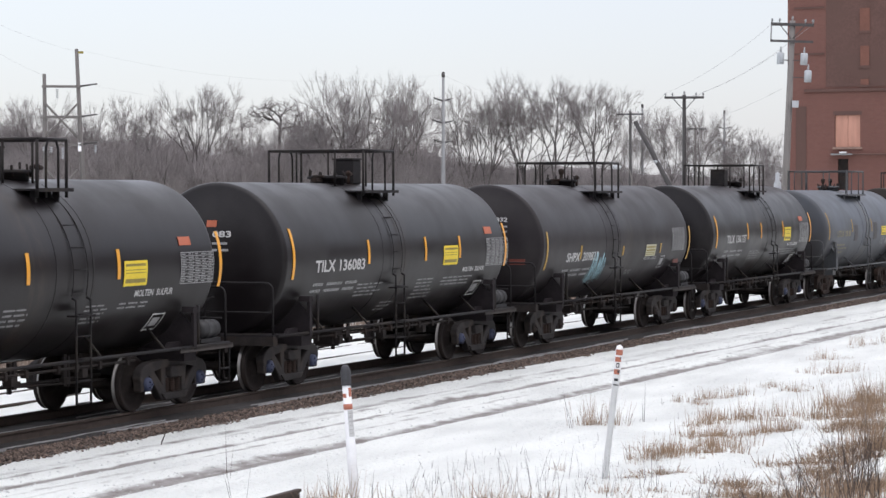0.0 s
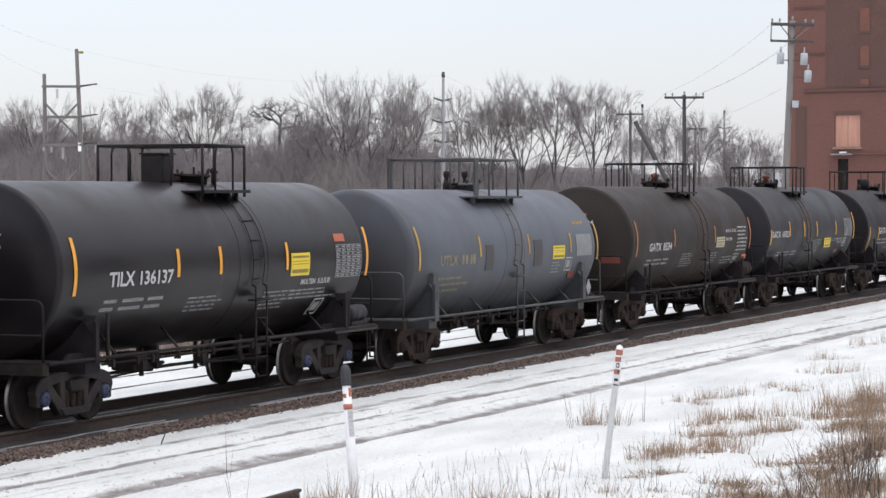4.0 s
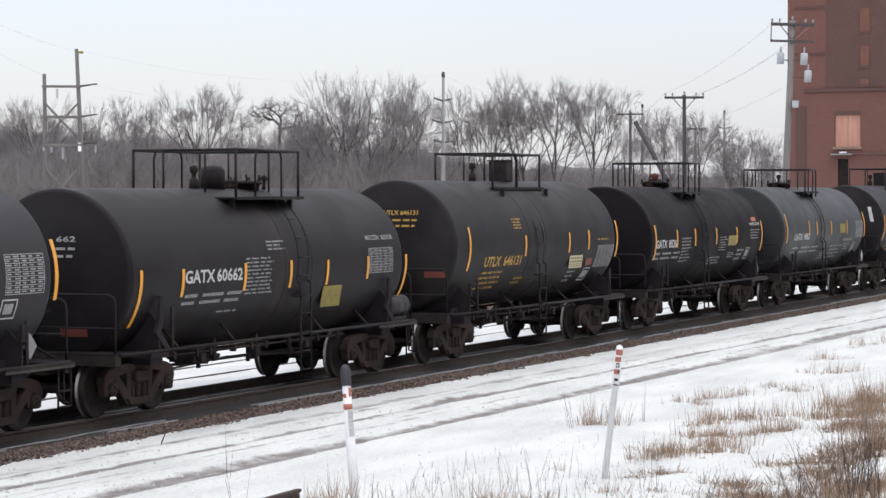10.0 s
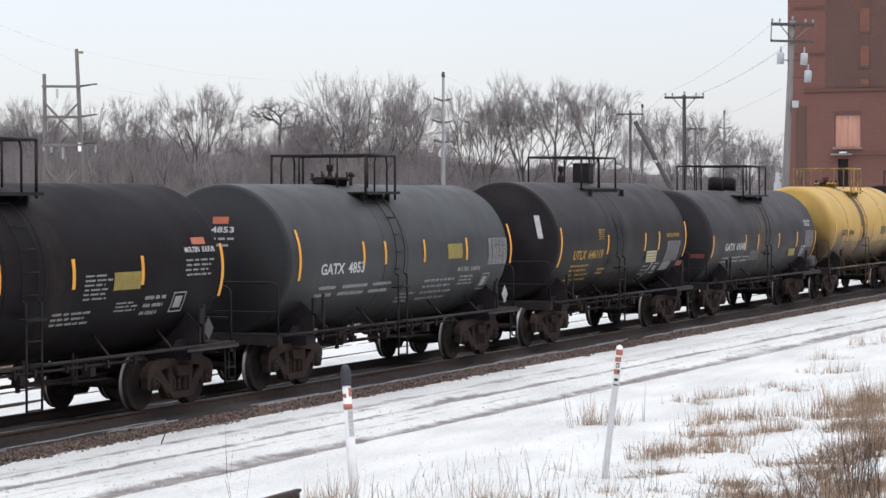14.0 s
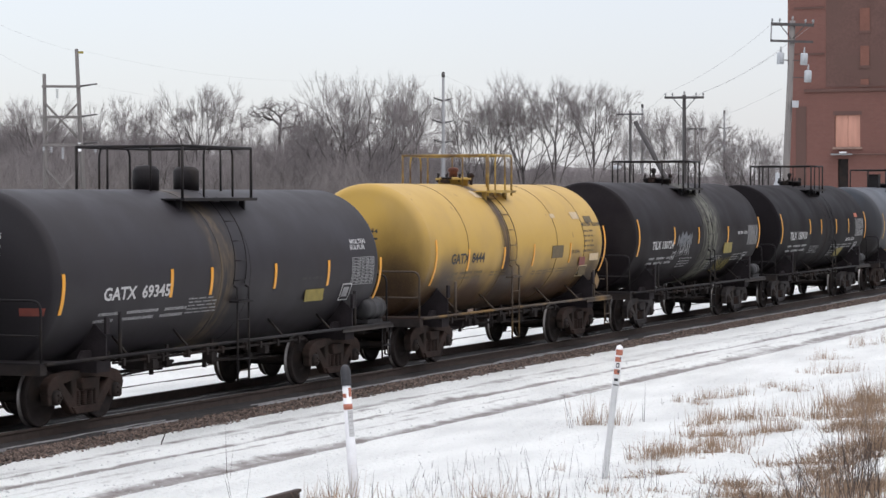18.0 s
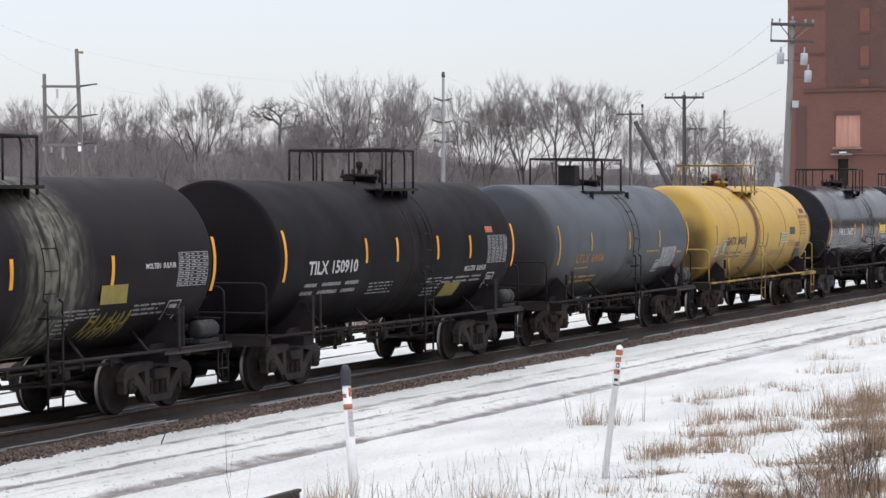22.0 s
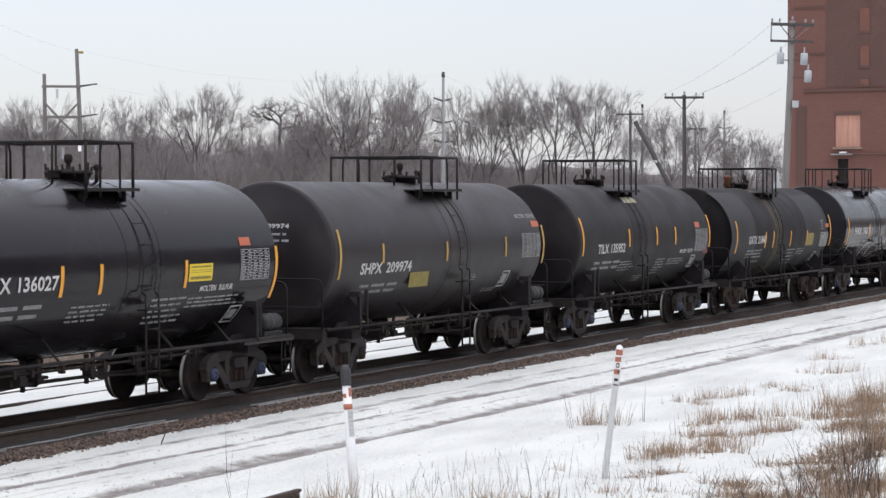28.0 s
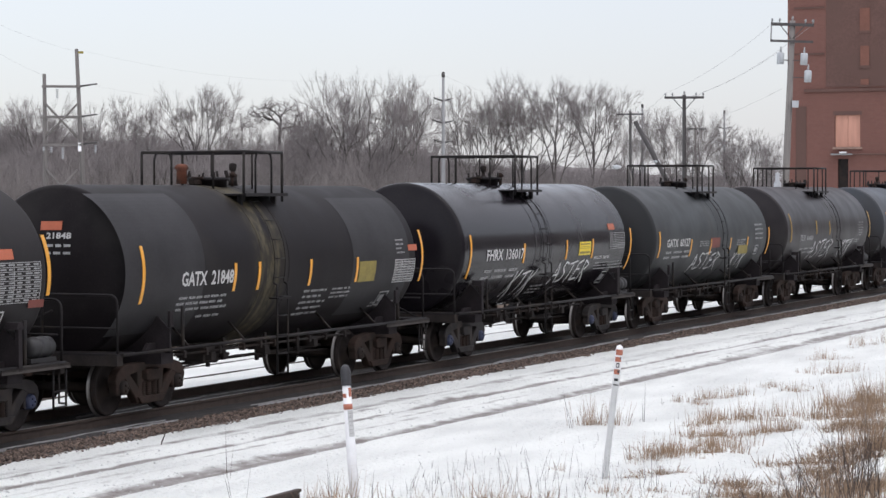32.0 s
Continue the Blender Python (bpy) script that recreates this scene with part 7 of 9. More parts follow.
def grow(rng, out, p, d, length, r, level, last, spread, twist):
    """A bough that forks and forks again; thick wood goes to out[0], twigs to out[1]."""
    n = 4 if level < 2 else 3
    bend = 0.07 * twist * (1 + 0.12 * level)
    for k in range(n):
        d = (d + Vector((rng.gauss(0, bend), rng.gauss(0, bend), rng.gauss(0.035, bend)))).normalized()
        q = p + d * (length / n)
        stick(*out[0 if r > 0.0017 else 1], p, q, r * (1 - 0.22 * k / n), r * (1 - 0.22 * (k + 1) / n))
        p = q
        o = d.orthogonal().normalized()
        if level >= last - 2:      # fine shoots along the younger wood
            for _ in range(3 if level >= last - 1 else 1):
                a = rng.uniform(0, 6.283)
                nd = (d + (o * math.cos(a) + d.cross(o) * math.sin(a)) * rng.uniform(0.4, 1.1) + Vector((0, 0, 0.12))).normalized()
                spike(out, p, nd, rng.uniform(0.022, 0.065), 0.00055)
        elif 0 < level and k and rng.random() < 0.3:
            a = rng.uniform(0, 6.283)
            nd = (d + (o * math.cos(a) + d.cross(o) * math.sin(a)) * rng.uniform(0.6, 1.0)).normalized()
            grow(rng, out, p, nd, length * rng.uniform(0.5, 0.75), r * 0.4, min(last, level + 3), last, spread, twist)
    if level == last:
        return
    a = rng.uniform(0, 6.283)
    for f in range(2 if rng.random() < 0.8 else 3):
        away = o * math.cos(a + 3.1416 * f + (1.57 if f == 2 else 0)) + d.cross(o) * math.sin(a + 3.1416 * f + (1.57 if f == 2 else 0))
        main = f == 0
        nd = (d + away * (rng.uniform(0.12, 0.4) if main else rng.uniform(0.4, 0.85)) * spread).normalized()
        if nd.z < -0.1:
            nd.z *= 0.3
        grow(rng, out, p, nd, length * (rng.uniform(0.78, 0.95) if main else rng.uniform(0.62, 0.86)), max(0.0009, r * (0.70 if main else rng.uniform(0.46, 0.6))), level + 1, last, spread, twist)


def tree_meshes(seed, wide, low, leaders=3, last=6, twist=1.0, trunk_r=0.015, spread=0.84):
    """Trunk and crown of a bare tree one metre high: a trunk that forks into leaders with a rounded crown of fine twigs."""
    rng = random.Random(seed)
    out = (([], []), ([], []))
    p, d = Vector((0, 0, -0.02)), Vector((rng.gauss(0, 0.05), rng.gauss(0, 0.05), 1)).normalized()
    for k in range(4):
        q = p + d * (low + 0.02) / 4
        stick(*out[0], p, q, trunk_r * (1 - 0.07 * k), trunk_r * (0.93 - 0.07 * k))
        p = q
        d = (d + Vector((rng.gauss(0, 0.05), rng.gauss(0, 0.05), 0.04))).normalized()
    for k in range(leaders):
        a = 6.283 * (k + rng.uniform(-0.3, 0.3)) / leaders + seed
        out_w = wide * (rng.uniform(0.6, 1.15) if k else 0.2)
        nd = Vector((math.cos(a) * out_w, math.sin(a) * out_w, 1)).normalized()
        grow(rng, out, p + Vector((0, 0, -0.06 * rng.random())), nd, 0.205 * (1 - low) * rng.uniform(0.9, 1.12), trunk_r * rng.uniform(0.55, 0.72), 0, last, spread, twist)
    top = max(v.z for v in out[1][0])
    res = []
    for name, (vs, fs), m in (("trunk", out[0], M_BARK), ("crown", out[1], M_TWIG)):
        me = bpy.data.meshes.new(name)
        me.from_pydata([v / top for v in vs], [], fs)
        me.materials.append(m)
        res.append(me)
    return res


def skyline(px):
    """Height of the closed wood over the horizon, by bearing; single crowns stand out of it."""
    xs = (-100, 0, 60, 130, 200, 290, 340, 420, 470, 540, 600, 660, 740, 800, 880, 960, 1040, 1100, 1150, 1250, 1330, 1400)
    hs = (138, 132, 146, 142, 152, 142, 136, 130, 134, 140, 152, 154, 144, 112, 96, 96, 92, 86, 82, 82, 78, 68)
    return float(np.interp(px, xs, hs)) / 4313


def build_trees():
    kinds = [tree_meshes(*row) for row in ((1, 0.55, 0.24, 3), (2, 0.75, 0.16, 4), (3, 0.32, 0.26, 2, 6, 1.0, 0.013, 0.7), (5, 0.65, 0.2, 4), (8, 0.9, 0.12, 5), (13, 0.45, 0.22, 3, 6, 1.0, 0.013, 0.74))]
    gnarled = tree_meshes(17, 0.7, 0.66, 4, 4, 3.0, 0.014, 1.6)
    wood = [tree_meshes(s, w, low, n, 5, 1.0, 0.013) for s, w, low, n in ((41, 0.6, 0.22, 4), (42, 0.42, 0.26, 3), (43, 0.75, 0.16, 4))]
    small = [tree_meshes(s, sp, tp, n, 4, 1.2, 0.009) for s, sp, tp, n in ((31, 0.5, 0.06, 7), (32, 0.65, 0.05, 8), (33, 0.42, 0.1, 6), (34, 0.55, 0.04, 7))]
    rng = random.Random(21)

    def plant(px, d, h, pair, label, slim=1.0):
        x, y = bearing(67.275 + math.degrees(math.atan((px - 784) / 4313)), d)
        g = ground_height(x, y)
        t = thing("tree", Matrix.Translation((x, y, g)) @ Matrix.Rotation(rng.uniform(0, 6.283), 4, "Z") @ Matrix.Diagonal((h * slim, h * slim, h, 1)), label, "tree", "trees of the wood edge")
        part("trunk", pair[0], None, t)
        part("crown", pair[1], None, t)

    # tall crowns that stand out of the wood: bearing, distance, top, kind
    for px, d, top, k in ((20, 300, 190, 5), (70, 292, 183, 0), (205, 300, 182, 1), (262, 296, 190, 4), (346, 282, 166, 0), (378, 286, 158, 2), (434, 300, 206, 2), (545, 296, 184, 3), (606, 284, 152, 1), (662, 280, 138, 4), (712, 290, 148, 3),
                          (742, 286, 150, 2), (828, 284, 172, 5), (862, 280, 168, 0), (930, 281, 146, 3), (984, 287, 150, 0), (1052, 280, 156, 0), (1120, 300, 205, 5), (1180, 300, 200, 1),
                          (1236, 306, 206, 0), (1296, 312, 232, 3), (1330, 306, 240, 1), (1368, 304, 254, 4)):
        plant(px, d, 1.125 * up_to(top, d), kinds[k], "tall bare deciduous tree at the edge of the wood", 0.80)
    plant(486, 304, 1.05 * up_to(172, 304), gnarled, "bare tree with a bare stem and a twisted crown")
    for k in range(135):      # the closed wood, lower and thinner towards the tower
        px = -60 + 1480 * (max(0.0, k + rng.uniform(-0.5, 0.5)) / 134) ** 1.5
        d = rng.uniform(286, 350)
        plant(px, d, 3.8 + skyline(px) * d * rng.uniform(0.5, 0.92) * (1.16 if px < 580 else 1.0), wood[rng.randrange(3)], "bare grey-brown winter tree in the wood")
    for k in range(175):
        px = -60 + 1480 * (max(0.0, k + rng.uniform(-0.5, 0.5)) / 174) ** 1.15
        d = rng.uniform(262, 330)
        plant(px, d, 3.4 + skyline(px) * d * rng.uniform(0.5, 0.88) * (1 if px < 1100 else 0.7), small[rng.randrange(4)], "small bare tree in the undergrowth of the wood")
    # brushwood along the foot of the trees
    vs, fs = [], []
    for k in range(25000):
        px = rng.uniform(-80, 1440)
        d = rng.uniform(255, 335)
        x, y = bearing(67.275 + math.degrees(math.atan((px - 784) / 4313)), d)
        h = (2.2 + skyline(px) * d * (0.50 + 0.20 * max(0.0, min(1.0, (1150 - px) / 60))) * (1 + 0.5 * noise.noise(Vector((px * 0.02, d * 0.03, 0))))) * rng.uniform(0.35, 1.2)
        p = Vector((x, y, ground_height(x, y)))
        q = p + Vector((rng.gauss(0, 0.9), rng.gauss(0, 0.9), h * 0.5))
        stick(vs, fs, p, q, 0.018, 0.012)
        for _ in range(3):
            stick(vs, fs, q, q + Vector((rng.gauss(0, 1.3), rng.gauss(0, 1.3), h * rng.uniform(0.05, 0.45))), 0.012, 0.006)
    me = bpy.data.meshes.new("brushwood")
    me.from_pydata(vs, [], fs)
    me.materials.append(M_BRUSH)
    tagged(new("brushwood", me), "dense brown brushwood along the foot of the wood", "brush", kind="stuff")
    # wooded bank that closes the place behind the viewer
    vs, fs = [], []
    for k in range(61):
        x = -180 + 8 * k
        h = 15 + 3.5 * noise.noise(Vector((k * 0.33, 7, 0))) + 1.5 * noise.noise(Vector((k * 1.1, 2, 0)))
        back = 22 * max(0.0, min(1.0, (34 - x) / 34)) if x > 0 else 22     # it draws back behind the viewer
        for y, z in ((-4, -0.5), (-6, h * 0.45), (-10, h * 0.8), (-18, h), (-60, h)):
            vs.append((x, y - back + 1.5 * noise.noise(Vector((k * 0.9, y, 0))), z))
    for k in range(60):
        for j in range(4):
            fs.append((k * 5 + j, k * 5 + j + 1, (k + 1) * 5 + j + 1, (k + 1) * 5 + j))
    me = bpy.data.meshes.new("wooded_bank")
    me.from_pydata(vs, [], fs)
    me.materials.append(M_EARTH)
    tagged(new("backdrop", me), "dark wooded bank along the near side of the railway", "hillside", kind="structure")
    # wooded rise behind
    vs, fs = [], []
    n = 700
    for k in range(n + 1):
        a = 48 + 40 * k / n
        px = 784 + 4313 * math.tan(radians(a - 67.275))
        share = 0.56 - 0.16 * max(0.0, min(1.0, (px - 1050) / 120))
        h = 3.8 + skyline(px) * 380 * share * (1 + 0.25 * noise.noise(Vector((k * 0.05, 0, 0))) + 0.12 * noise.noise(Vector((k * 0.23, 3, 0))) + 0.06 * noise.noise(Vector((k * 0.83, 5, 0))))
        for d, z in ((352, -0.5), (380, h * 0.75), (420, h), (620, h * 0.9)):
            x, y = bearing(a, d)
            vs.append((x, y, z))
    for k in range(n):
        for j in range(3):
            fs.append((k * 4 + j, (k + 1) * 4 + j, (k + 1) * 4 + j + 1, k * 4 + j + 1))
    me = bpy.data.meshes.new("hillside")
    me.from_pydata(vs, [], fs)
    me.materials.append(M_EARTH)
    tagged(new("backdrop", me), "brown wooded rise behind the trees", "hillside", kind="structure")


def insulator(parent, x, y, z, h=0.22):
    part("insulator", shared("insulator%.2f" % h, maker_of(lathe, [(0, 0.0), (0, 0.03), (h * 0.3, 0.03), (h * 0.35, 0.075), (h * 0.5, 0.04), (h * 0.6, 0.08), (h * 0.8, 0.04), (h, 0.05), (h, 0.0)], 10, "z"), M_CERAMIC), None, parent, "", pose(x, y, z))


def shaft(bm, h, r0, r1):
    lathe(bm, [(-0.3, 0.0), (-0.3, r0), (h * 0.5, (r0 + r1) / 2), (h, r1), (h + 0.02, 0.0)], n=14, axis="z")


def street_pole(name, at, h, arm_z, arm, label, turn, r0=0.17, double=False, transformers=False, lean=0.0, wood=M_WOODPOLE):
    """A wooden line pole with crossarm, braces and insulators. The crossarm lies along local x."""
    t = thing(name, pose(at[0], at[1], ground_height(*at), 0, lean, turn), label, "utility pole", "poles of the line")
    part("shaft", shared("shaft%.1f" % h, maker_of(shaft, h, r0, r0 * 0.7), wood), None, t)
    for y in (-0.16, 0.16) if double else (-0.16,):
        bm = bmesh.new()
        box(bm, -arm / 2, arm / 2, y - 0.055, y + 0.055, arm_z - 0.07, arm_z + 0.07)
        part("crossarm", bm, M_WOODARM, t)
    for s in (-1, 1):
        bm = bmesh.new()
        tube(bm, (s * arm * 0.28, -0.2, arm_z - 0.06), (s * 0.05, -0.2, arm_z - 0.75), 0.025, n=6)
        part("arm_brace", bm, M_WOODARM, t)
        for f in (0.95, 0.6):
            insulator(t, s * arm / 2 * f, -0.16, arm_z + 0.07)
    insulator(t, 0, 0, h)
    if transformers:
        for x, z in ((-0.55, 10.65), (0.68, 10.65), (0.92, 9.75)):
            bm = bmesh.new()
            lathe(bm, [(0.1, 0.0), (0.1, 0.19), (0.66, 0.19), (0.72, 0.15), (0.74, 0.0)], n=20, axis="z", centre=(x, -0.1, z))
            can = part("transformer", bm, M_TRANSF, t, "light grey pole transformer")
            bm = bmesh.new()
            lathe(bm, [(0.72, 0.0), (0.72, 0.04), (0.84, 0.06), (0.94, 0.03), (1.02, 0.04), (1.04, 0.0)], n=10, axis="z", centre=(x, -0.1, z))
            part("bushing", bm, M_CERAMIC, can)
            bm = bmesh.new()
            box(bm, min(x, 0) , max(x, 0), -0.12, -0.08, z + 0.3, z + 0.35)
            part("bracket", bm, M_WOODARM, t)
        bm = bmesh.new()
        box(bm, -arm / 2, arm / 2, -0.22, -0.10, arm_z - 0.95, arm_z - 0.83)
        part("crossarm", bm, M_WOODARM, t)
        bm = bmesh.new()
        box(bm, 0.15, 0.5, -0.35, 0.0, 8.5, 8.85)
        part("meter_box", bm, M_TRANSF, t)
        bm = bmesh.new()
        box(bm, -arm / 2, -arm / 2 + 0.07, -0.2, -0.12, arm_z - 0.95, arm_z + 0.1)
        part("arm_strut", bm, M_STEELPOLE, t)
    return t


def steel_pole(at, h, label, arms, turn, half=1.35):
    t = thing("transmission_pole", pose(at[0], at[1], ground_height(*at), 0, 0, turn), label, "transmission pole", "poles of the transmission line")
    part("shaft", shared("steel_shaft%.1f" % h, maker_of(shaft, h, 0.23, 0.13), M_STEELPOLE), None, t)
    for k, z in enumerate(arms):
        for s in (-1, 1):
            bm = bmesh.new()
            tube(bm, (0, 0, z), (s * half * (1.0 if k != 1 else 1.15), 0, z + 0.28), 0.10, 0.06, n=8)
            part("arm", bm, M_WOODARM, t)
    bm = bmesh.new()
    lathe(bm, [(h, 0.0), (h, 0.16), (h + 0.25, 0.18), (h + 0.5, 0.14), (h + 0.52, 0.0)], n=10, axis="z")
    part("pole_cap", bm, M_WOODARM, t)
    return t


def h_frame():
    ax, ay = bearing(67.275 + math.degrees(math.atan((138 - 784) / 4313)), 235)
    bx, by = bearing(67.275 + math.degrees(math.atan((82 - 784) / 4313)), 235)
    mx, my = (ax + bx) / 2, (ay + by) / 2
    gap = math.hypot(ax - bx, ay - by)
    turn = math.degrees(math.atan2(ay - by, ax - bx))
    t = thing("h_frame_pole", pose(mx, my, ground_height(mx, my), 0, 0, turn), "two-legged wooden transmission structure with cross braces", "transmission pole", "poles of the transmission line")
    for x, h in ((gap / 2, 17.85), (-gap / 2, 15.45)):
        bm = bmesh.new()
        lathe(bm, [(-0.3, 0.0), (-0.3, 0.27), (h, 0.17), (h + 0.02, 0.0)], n=14, axis="z", centre=(0, 0, 0))
        part("leg", bm, M_WOODGREY, t, "", pose(x + (0.7 if x > 0 else 0.0), 0, 0, 0, -2.4 if x > 0 else -0.4, 0))
    for z in (14.25, 11.35, 8.7):
        bm = bmesh.new()
        box(bm, -gap / 2 - 0.35, gap / 2 + 0.35, -0.32, -0.2, z - 0.12, z + 0.12)
        part("crossarm", bm, M_WOODGREY, t)
        bm = bmesh.new()
        tube(bm, (gap / 2, 0, z), (gap / 2 + 1.9, 0.5, z + 0.3), 0.10, 0.07, n=8)
        part("davit_arm", bm, M_WOODARM, t)
    for s in (-1, 1):
        bm = bmesh.new()
        tube(bm, (-s * gap / 2, -0.28, 9.4), (s * gap / 2, -0.28, 12.6), 0.10, n=8)
        part("cross_brace", bm, M_WOODGREY, t)
        bm = bmesh.new()
        tube(bm, (-s * gap / 2, -0.28, 3.0), (s * gap / 2, -0.28, 6.4), 0.10, n=8)
        part("cross_brace", bm, M_WOODGREY, t)
    for x, y, z, n in ((-gap / 2 - 0.2, -0.2, 8.55, 2), (-gap / 2 + 0.5, -0.3, 8.55, 3), (0.1, -0.3, 8.5, 6), (-0.4, -0.3, 14.05, 5), (gap / 2 + 1.7, 0.4, 8.75, 4)):
        bm = bmesh.new()
        prof = [(0.0, 0.0)]
        for k in range(n):
            prof += [(-0.06 - 0.18 * k, 0.03), (-0.10 - 0.18 * k, 0.13), (-0.16 - 0.18 * k, 0.13), (-0.2 - 0.18 * k, 0.03)]
        lathe(bm, prof + [(-0.22 - 0.18 * n, 0.0)], n=10, axis="z", centre=(x, y, z))
        part("insulator_string", bm, M_CERAMIC, t, "pale insulator string")
    bm = bmesh.new()
    box(bm, gap / 2 + 0.0, gap / 2 + 0.6, -0.1, 0.1, 17.4, 17.62)
    part("marker_plate", bm, M_PLACARD_OLD, t, "small yellow plate")
    bm = bmesh.new()
    box(bm, gap / 2 + 0.05, gap / 2 + 0.35, -0.32, -0.25, 8.1, 8.9)
    part("sign_plate", bm, M_POST, t, "white warning plate")
    return t


def wire(p, q, sag, r=0.0065, label="sagging overhead power line wire"):
    bm = bmesh.new()
    p, q = Vector(p), Vector(q)
    pts = []
    for k in range(13):
        t = k / 12
        pts.append(p.lerp(q, t) - Vector((0, 0, 4 * sag * t * (1 - t))))
    pipe(bm, pts, r, 4)
    solid("power_line", bm, M_WIRE, label, "wire", group="overhead wires")


def place(px, d):
    return bearing(67.275 + math.degrees(math.atan((px - 784) / 4313)), d)


def up_to(py, d):
    return 3.815 + (343 - py) * d / 4313


def brick_material():
    m = bpy.data.materials.new("old_red_brick")
    m.use_nodes = True
    n, l = m.node_tree.nodes, m.node_tree.links
    b = n["Principled BSDF"]
    b.inputs["Roughness"].default_value = 0.9
    tc = n.new("ShaderNodeTexCoord")
    sp = n.new("ShaderNodeSeparateXYZ")
    l.new(tc.outputs["Object"], sp.inputs[0])
    ad = n.new("ShaderNodeMath")
    l.new(sp.outputs["X"], ad.inputs[0])
    l.new(sp.outputs["Y"], ad.inputs[1])
    cb = n.new("ShaderNodeCombineXYZ")
    l.new(ad.outputs[0], cb.inputs["X"])
    l.new(sp.outputs["Z"], cb.inputs["Y"])
    br = n.new("ShaderNodeTexBrick")
    br.inputs["Scale"].default_value = 1.0
    br.inputs["Brick Width"].default_value, br.inputs["Row Height"].default_value, br.inputs["Mortar Size"].default_value = 0.215, 0.075, 0.007
    br.inputs["Color1"].default_value, br.inputs["Color2"].default_value = (0.182, 0.080, 0.064, 1), (0.152, 0.067, 0.054, 1)
    br.inputs["Mortar"].default_value = (0.19, 0.108, 0.088, 1)
    l.new(cb.outputs[0], br.inputs["Vector"])
    big = n.new("ShaderNodeTexNoise")
    big.inputs["Scale"].default_value, big.inputs["Detail"].default_value = 0.5, 6
    l.new(tc.outputs["Object"], big.inputs["Vector"])
    ramp = n.new("ShaderNodeMapRange")
    ramp.inputs["From Min"].default_value, ramp.inputs["From Max"].default_value = 0.4, 0.65
    l.new(big.outputs["Fac"], ramp.inputs["Value"])
    mx = n.new("ShaderNodeMix")
    mx.data_type = "RGBA"
    sc = n.new("ShaderNodeMath")
    sc.operation = "MULTIPLY"
    l.new(ramp.outputs[0], sc.inputs[0])
    sc.inputs[1].default_value = 0.5
    l.new(sc.outputs[0], mx.inputs["Factor"])
    l.new(br.outputs["Color"], mx.inputs["A"])
    mx.inputs["B"].default_value = (0.165, 0.078, 0.063, 1)
    l.new(mx.outputs["Result"], b.inputs["Base Color"])
    bp = n.new("ShaderNodeBump")
    bp.inputs["Strength"].default_value, bp.inputs["Distance"].default_value = 0.5, 0.01
    l.new(br.outputs["Fac"], bp.inputs["Height"])
    bp.invert = True
    l.new(bp.outputs[0], b.inputs["Normal"])
    return m


M_BRICK = brick_material()
M_BRICK_DARK = mat("soot_darkened_brick", (0.122, 0.068, 0.057), 0.95, vary=0.16, scale=0.8, fine=9, dark=(0.115, 0.066, 0.055), dark_amount=0.45)


